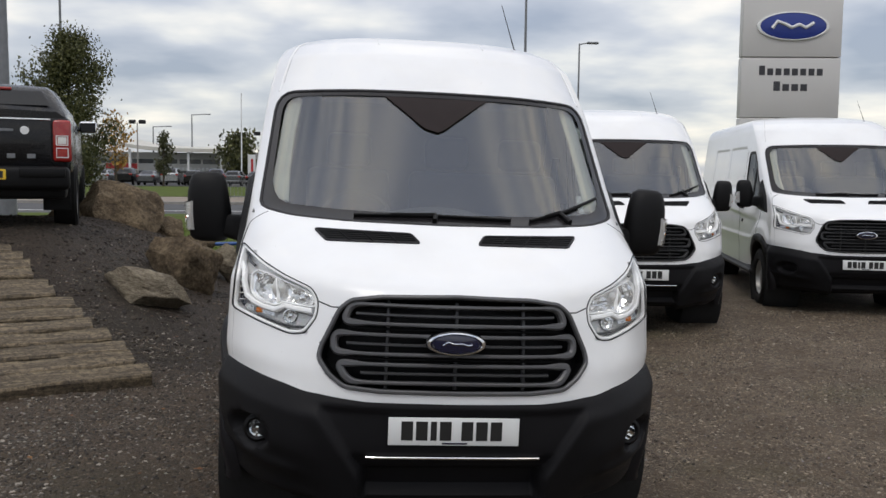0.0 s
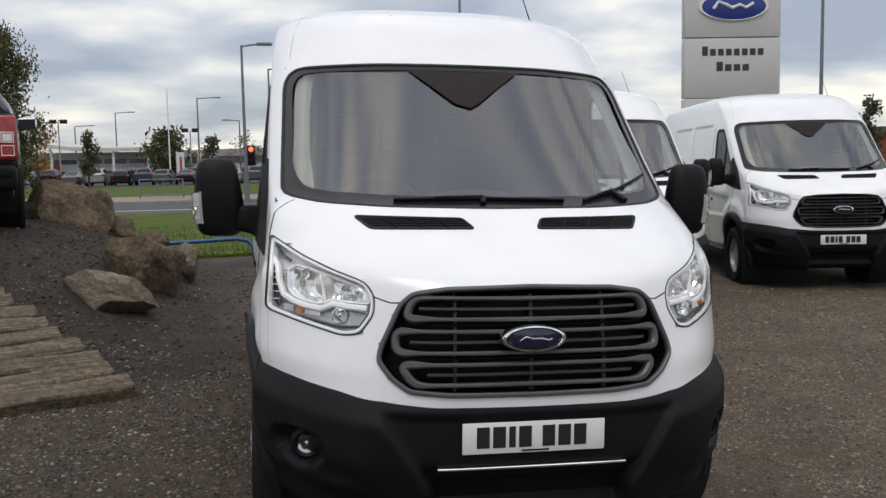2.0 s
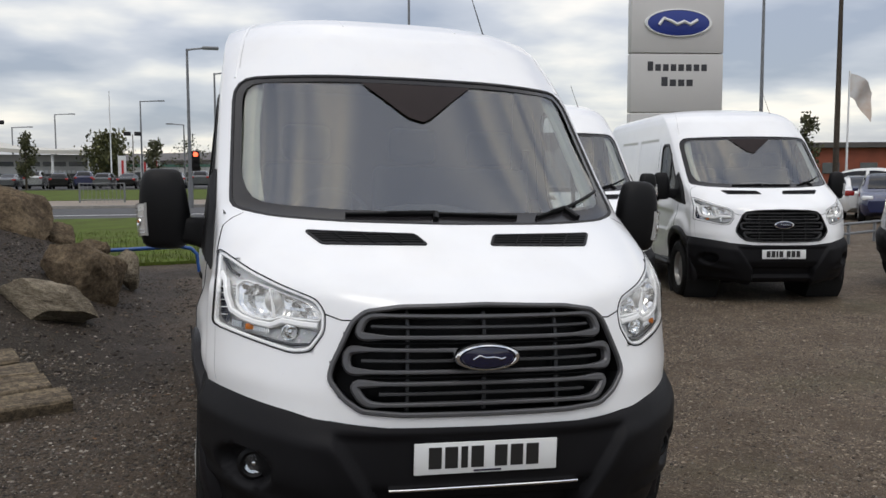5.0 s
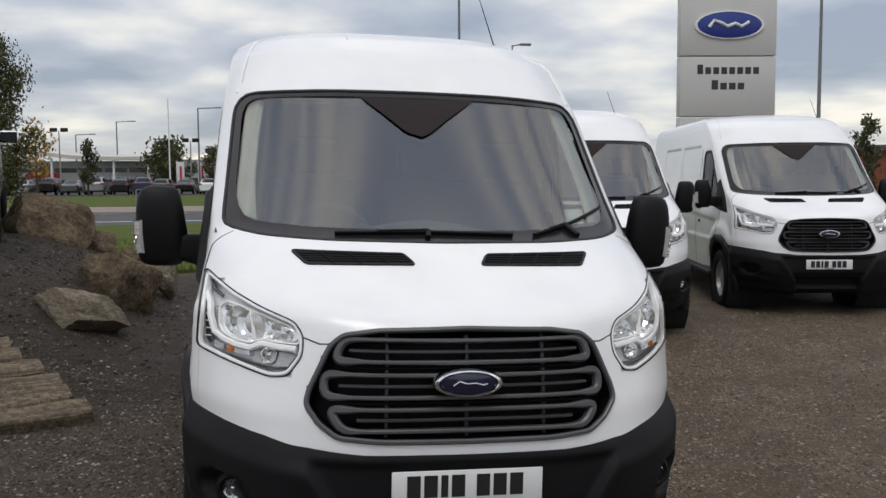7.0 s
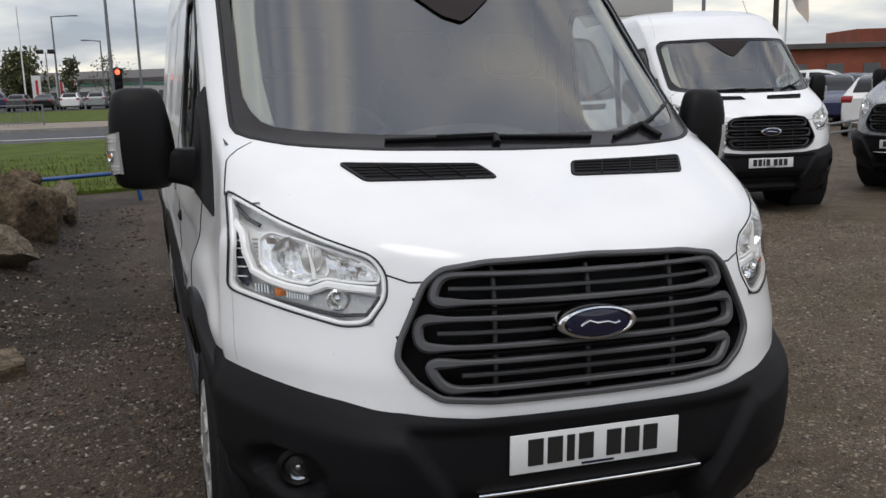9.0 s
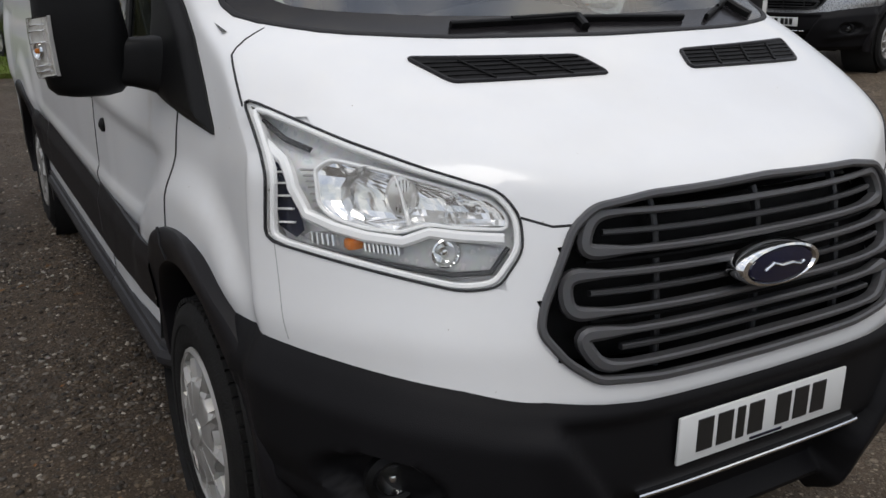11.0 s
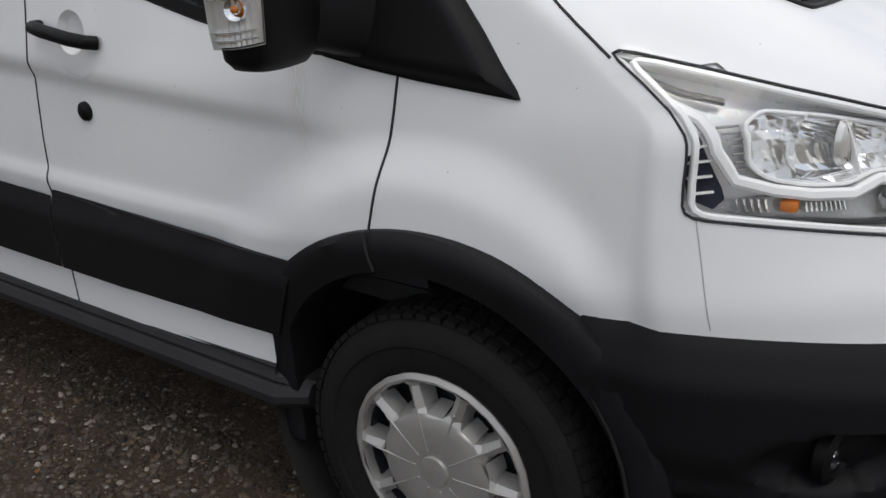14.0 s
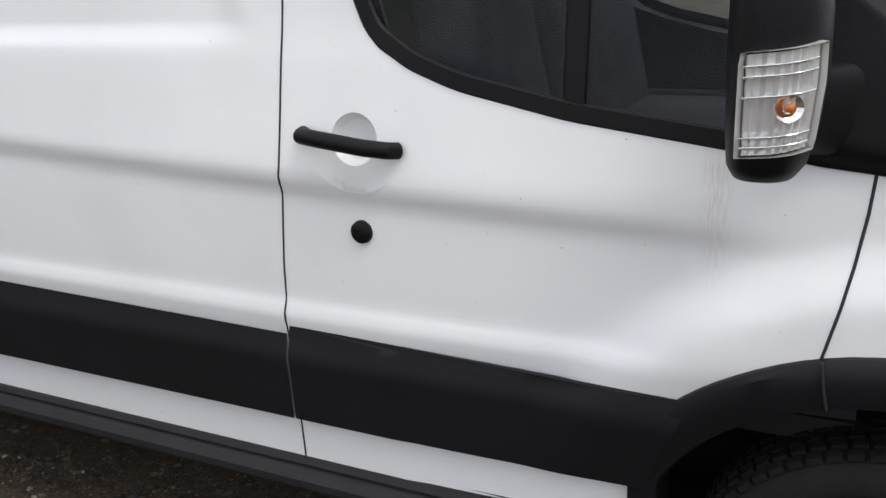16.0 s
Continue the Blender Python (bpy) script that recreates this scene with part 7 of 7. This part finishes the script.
def pickup():
    root = thing("pickup_truck", "black double cab pickup parked on the sleeper ramp", "pickup")
    K = CAR_PAINT["black"]
    bm = bmesh.new()
    # load bed: tub with rounded top rail
    box(bm, (0, 0.85, 0.98), (1.80, 1.64, 0.62), None, 0.05, 3)
    bed = part("load_bed", bm, K, root, "black painted load bed")
    bm = bmesh.new()
    box(bm, (0, 0.035, 1.0), (1.42, 0.05, 0.54), None, 0.02, 2)
    gate = part("tailgate", bm, K, root, "black tailgate")
    bm = bmesh.new()
    box(bm, (0, 0.012, 1.262), (1.40, 0.03, 0.018), None, 0.006, 1)
    part("tailgate_trim", bm, M_chrome, gate, "bright strip along the tailgate")
    for k in range(6):
        bm = bmesh.new()
        box(bm, (-0.50 + 0.20 * k, 0.008, 0.86), (0.085, 0.012, 0.05), None, 0.003, 1)
        part("letter_bar", bm, M_steel, gate)
    bm = bmesh.new()
    box(bm, (0.20, 0.008, 1.14), (0.26, 0.01, 0.028), None, 0.003, 1)
    part("badge_bar", bm, M_steel, gate)
    bm = bmesh.new()
    lathe(bm, [(0.045, 0), (0.045, 0.012), (0.0, 0.014)], Matrix.Translation((0.44, 0.012, 1.14)) @ pose(0, 0, 0, 90, 0, 0), 24)
    part("round_badge", bm, M_plate, gate)
    for sg in (-1, 1):
        bm = bmesh.new()
        box(bm, (sg * 0.815, 0.055, 1.03), (0.19, 0.16, 0.46), None, 0.03, 3)
        lampb = part("tail_lamp", bm, M_red, root, "tall red tail lamp")
        for zc, mt in ((1.035, M_plate), (0.90, M_red)):
            bm = bmesh.new()
            strip(bm, [Vector((sg * 0.815 + u * 0.058, -0.027, zc + v * 0.05)) for u, v in ((-1, -1), (1, -1), (1, 1), (-1, 1))], [Vector((0, -1, 0))] * 4, 0.014, 0.006, True)
            part("lamp_frame", bm, M_plate, lampb)
            bm = bmesh.new()
            box(bm, (sg * 0.815, -0.026, zc), (0.09, 0.006, 0.075), None, 0.002, 1)
            part("lamp_window", bm, M_indicator if mt is M_plate else M_red, lampb)
        for wy in (1.05, 4.27):
            bm = bmesh.new()
            tm = pose(sg * 0.80, wy, 0.385, 0, 90 * sg, 0)
            lathe(bm, [(0.0, -0.13), (0.36, -0.13), (0.385, -0.10), (0.385, 0.10), (0.36, 0.13), (0.25, 0.125)], tm, 36)
            ty = part("tyre", bm, M_rubber, root)
            bm = bmesh.new()
            lathe(bm, [(0.26, 0.12), (0.23, 0.08), (0.1, 0.11), (0.0, 0.12)], tm, 30)
            part("rim", bm, M_hubcap, ty)
        bm = bmesh.new()
        box(bm, (sg * 1.02, 3.25, 1.30), (0.24, 0.12, 0.17), None, 0.045, 3)
        mi = part("wing_mirror", bm, M_chrome, root, "chrome door mirror")
        bm = bmesh.new()
        box(bm, (sg * 1.02, 3.185, 1.30), (0.20, 0.006, 0.13), None, 0.002, 1)
        part("mirror_glass", bm, M_carglass, mi)
    bm = bmesh.new()
    rings = []
    for y, zb, zw, zr, w, wr in ((1.70, 0.55, 1.28, 1.66, 0.90, 0.62), (1.95, 0.50, 1.28, 1.72, 0.91, 0.66), (2.9, 0.48, 1.28, 1.74, 0.92, 0.66), (3.35, 0.48, 1.26, 1.56, 0.92, 0.68), (3.85, 0.48, 1.22, 1.24, 0.92, 0.78), (4.9, 0.5, 1.08, 1.12, 0.88, 0.76), (5.3, 0.55, 0.85, 0.88, 0.78, 0.70)):
        half = [(0, zb), (w * 0.95, zb), (w, zb + 0.25), (w * 0.98, zw), (wr, zr - 0.03), (wr * 0.85, zr), (0, zr + 0.02)]
        rings.append([bm.verts.new((px, y, pz)) for px, pz in half] + [bm.verts.new((-px, y, pz)) for px, pz in half[-2:0:-1]])
    n = len(rings[0])
    for a, b in zip(rings, rings[1:]):
        for k in range(n):
            bm.faces.new((a[k], a[(k + 1) % n], b[(k + 1) % n], b[k]))
    bm.faces.new(rings[0])
    bm.faces.new(rings[-1][::-1])
    part("cab", bm, K, root, "black double cab")
    bm = bmesh.new()
    box(bm, (0, 1.69, 1.48), (1.10, 0.02, 0.28), None, 0.005, 1)
    part("rear_window", bm, M_carglass, root)
    # hard top over the bed
    bm = bmesh.new()
    rr = []
    for y, z0, z1, w0, w1 in ((0.06, 1.28, 1.36, 0.86, 0.80), (0.12, 1.28, 1.42, 0.865, 0.78), (0.32, 1.28, 1.61, 0.87, 0.70), (0.46, 1.28, 1.655, 0.87, 0.68), (1.0, 1.28, 1.69, 0.87, 0.67), (1.72, 1.28, 1.70, 0.88, 0.67)):
        half = [(0, z0), (w0, z0), (w0 * 0.99, z0 + (z1 - z0) * 0.25), (w1 + 0.03, z1 - 0.06), (w1 - 0.04, z1 - 0.01), (0, z1 + 0.015)]
        rr.append([bm.verts.new((px, y, pz)) for px, pz in half] + [bm.verts.new((-px, y, pz)) for px, pz in half[-2:0:-1]])
    n = len(rr[0])
    for a, b in zip(rr, rr[1:]):
        for k in range(n):
            bm.faces.new((a[k], a[(k + 1) % n], b[(k + 1) % n], b[k]))
    bm.faces.new(rr[0])
    bm.faces.new(rr[-1][::-1])
    top = part("hard_top", bm, K, root, "black hard top over the load bed")
    bm = bmesh.new()
    vs = [bm.verts.new(p) for p in ((-0.70, 0.105, 1.42), (0.70, 0.105, 1.42), (0.60, 0.285, 1.585), (-0.60, 0.285, 1.585))]
    bm.faces.new(vs)
    part("rear_window", bm, M_carglass, top)
    bm = bmesh.new()
    box(bm, (0, 0.30, 1.605), (0.60, 0.04, 0.03), None, 0.01, 1)
    part("brake_lamp", bm, M_red, top, "red high brake lamp")
    bm = bmesh.new()
    box(bm, (0, -0.06, 0.62), (1.78, 0.20, 0.26), None, 0.06, 3)
    box(bm, (0, 0.12, 0.50), (1.70, 0.30, 0.22), None, 0.05, 2)
    for sx in (-0.72, 0.72):
        box(bm, (sx, 0.58, 0.42), (0.30, 0.02, 0.36), None, 0.005, 1)
    bmp = part("rear_bumper", bm, M_black_plastic, root, "black rear step bumper")
    bm = bmesh.new()
    box(bm, (0.62, -0.165, 0.68), (0.46, 0.03, 0.10), None, 0.015, 2)
    part("step_pad", bm, M_black_plastic, bmp)
    bm = bmesh.new()
    box(bm, (0.0, -0.17, 0.66), (0.52, 0.01, 0.11), None, 0.003, 1)
    pl = part("number_plate", bm, M_yellow, root, "yellow number plate with black bars")
    for k in range(7):
        bm = bmesh.new()
        box(bm, (-0.21 + 0.07 * k, -0.177, 0.66), (0.045, 0.004, 0.075))
        part("plate_bar", bm, M_ink, pl, smooth=False)
    bm = bmesh.new()
    box(bm, (0, 2.6, 0.46), (1.3, 4.8, 0.16), None, 0.03, 1)
    part("chassis", bm, M_under, root)
    return root


M_yellow = mat("plate_yellow", (0.75, 0.50, 0.03), 0.35, var=0.04)
pk = pickup()
pk.matrix_basis = pose(-4.352, 6.64, 0.90, 0.5, 0, 14.5)

# ---- dark van with a black nose, at the far end of the row ----
van_d = copy_thing(van, pose(8.05, 6.90, 0.03, 0, 0, -78))
plain_grille(van_d)
tagged(van_d, "silver panel van with dark grille at the row's end")
for o in van_d.children_recursive:
    if o.name.startswith(("body", "roof_rib", "handle_cup")):
        o.data = o.data.copy()
        o.data.materials[0] = CAR_PAINT["silver"]

# low barrier behind the row
root = thing("knee_rail", "low grey steel knee rail behind the vans", "rail", m=pose(14.0, 14.8, 0, 0, 0, 28))
for z in (0.42, 0.20):
    bm = bmesh.new()
    tube(bm, [(-3.0, 0, z), (3.0, 0, z)], 0.03, 8)
    part("bar", bm, M_steel, root)
for k in range(5):
    bm = bmesh.new()
    box(bm, (-2.8 + 1.4 * k, 0, 0.18), (0.06, 0.06, 0.56), None, 0.008, 1)
    part("post", bm, M_steel, root)

# display stand seen past the van's tail
root = thing("display_stand", "low grey steel display stand with thin legs", "stand", m=pose(1.2, 12.0, -0.16))
bm = bmesh.new()
box(bm, (0, 0, 0.46), (3.0, 1.2, 0.05), None, 0.01, 1)
part("top", bm, M_steel, root)
for sx in (-1.4, -0.4, 0.6, 1.4):
    for sy in (-0.5, 0.5):
        bm = bmesh.new()
        box(bm, (sx, sy, 0.20), (0.06, 0.06, 0.50))
        part("leg", bm, M_steel, root)

# ---- buildings ----
M_clad = mat("pale_cladding", (0.60, 0.60, 0.57), 0.5, var=0.12, scale=0.6)
M_roofing = mat("pale_roof", (0.62, 0.60, 0.53), 0.5, var=0.15, scale=0.3)
M_shopglass = mat("shop_glass", (0.13, 0.145, 0.15), 0.08, var=0.3, scale=0.4)
M_redsign = mat("red_sign", (0.55, 0.03, 0.03), 0.5, var=0.1)
M_redbrick = mat("red_brick_far", (0.32, 0.085, 0.045), 0.8, var=0.3, scale=0.6)
M_darkroof = mat("dark_roof", (0.10, 0.09, 0.085), 0.7, var=0.2, scale=0.5)


def block(name, c, s, material, parent, label="", bevel=0.03):
    bm = bmesh.new()
    box(bm, c, s, None, bevel, 1)
    return part(name, bm, material, parent, label)


dl = thing("dealership_building", "far white car dealership with a swept canopy roof", "building", m=pose(-29.0, 112, 0.1))
block("wall", (0, 6, 1.9), (26, 12, 3.8), M_clad, dl, "pale grey cladding wall")
bm = bmesh.new()
prev = None
for i in range(21):
    x = -15 + 30 * i / 20
    z = 4.25 + 1.5 * math.exp(-((x + 5) / 6.5) ** 2)
    ring = [bm.verts.new((x, -3.5, z - 0.45)), bm.verts.new((x, -3.5, z)), bm.verts.new((x, 12, z + 0.6)), bm.verts.new((x, 12, z))]
    if prev:
        for q in range(4):
            bm.faces.new((prev[q], prev[(q + 1) % 4], ring[(q + 1) % 4], ring[q]))
    else:
        bm.faces.new(ring)
    prev = ring
bm.faces.new(prev[::-1])
part("roof", bm, M_roofing, dl, "pale swept canopy roof", angle=30)
for k in range(9):
    block("window", (-11.6 + 2.9 * k, -0.04, 3.05 - 0.5), (2.6, 0.1, 0.8), M_shopglass, dl)
for k in range(9):
    block("shop_window", (-11.6 + 2.9 * k, -0.05, 0.85), (2.5, 0.1, 1.6), M_shopglass, dl)
block("fascia", (0, -0.35, 1.95), (26, 0.5, 0.9), M_clad, dl)
block("red_sign_bar", (0.5, -0.65, 2.05), (4.0, 0.12, 0.65), M_redsign, dl, "red sign bar")
for k in range(10):
    block("letter_bar", (6.4 + 0.5 * k, -0.65, 1.75), (0.34, 0.1, 0.42 if k in (0, 5) else 0.34), M_plate, dl)
for x in (-12, -5, 2, 9, 13):
    bm = bmesh.new()
    tube(bm, [(x, -3.0, -0.2), (x, -3.0, 4.1)], 0.16, 10)
    part("column", bm, M_plate, dl)

hs = thing("long_building", "long low pale industrial building with grey roof", "building", m=pose(-3.0, 128, 0.1))
block("wall", (0, 5, 1.6), (30, 10, 3.2), M_clad, hs)
bm = bmesh.new()
vs = [bm.verts.new(p) for p in ((-15.5, -0.6, 3.2), (15.5, -0.6, 3.6), (15.5, 10.6, 5.0), (-15.5, 10.6, 4.4), (-15.5, -0.6, 2.9), (15.5, -0.6, 3.2), (15.5, 10.6, 4.7), (-15.5, 10.6, 4.1))]
for f in ((0, 1, 2, 3), (4, 5, 1, 0), (5, 6, 2, 1), (6, 7, 3, 2), (7, 4, 0, 3), (7, 6, 5, 4)):
    bm.faces.new([vs[i] for i in f])
part("roof", bm, M_darkroof, hs, "dark grey sheet roof", smooth=False)
block("green_band", (0, -0.1, 2.6), (29, 0.15, 0.35), mat("green_band", (0.12, 0.30, 0.22), 0.5), hs)
for k in range(8):
    block("window", (-12.6 + 3.6 * k, -0.05, 1.1), (2.4, 0.12, 1.2), M_shopglass, hs)

rb = thing("brick_building", "long low orange-red brick building beyond the lot", "building", m=pose(58, 66, 0, 0, 0, -22))
block("wall", (0, 5, 1.9), (40, 10, 3.8), M_redbrick, rb)
block("roof", (0, 5, 4.0), (41, 11, 0.5), M_darkroof, rb)
block("upper_wall", (12, 5, 4.7), (16, 8, 1.6), M_redbrick, rb)
for k in range(12):
    block("window", (-18 + 3.3 * k, -0.05, 1.9), (1.5, 0.12, 1.0), M_shopglass, rb)
# banners
for k, bx in enumerate((-12.0, -9.6, -8.4)):
    bn = thing("banner", "white and red upright banner on a pole", "banner", "banners", pose(bx, 103, 0.1))
    block("cloth", (0.35, 0, 2.3), (0.8, 0.04, 2.4), M_plate, bn)
    block("red_bar", (0.35, -0.03, 2.2), (0.25, 0.03, 1.6), M_redsign, bn)
    bm = bmesh.new()
    tube(bm, [(-0.1, 0, 0), (-0.1, 0, 3.6)], 0.05, 6)
    part("pole", bm, M_plate, bn)
# guard railing by the road
gr = thing("guard_railing", "grey pedestrian guard railing beside the road", "railing", m=pose(-6.9, 46, 0.1))
for z in (0.15, 1.0):
    bm = bmesh.new()
    tube(bm, [(-1.1, 0, z), (1.1, 0, z)], 0.025, 6)
    part("bar", bm, M_steel, gr)
for k in range(12):
    bm = bmesh.new()
    tube(bm, [(-1.1 + 0.2 * k, 0, 0), (-1.1 + 0.2 * k, 0, 1.0)], 0.05 if k in (0, 11) else 0.012, 6)
    part("upright", bm, M_steel, gr)
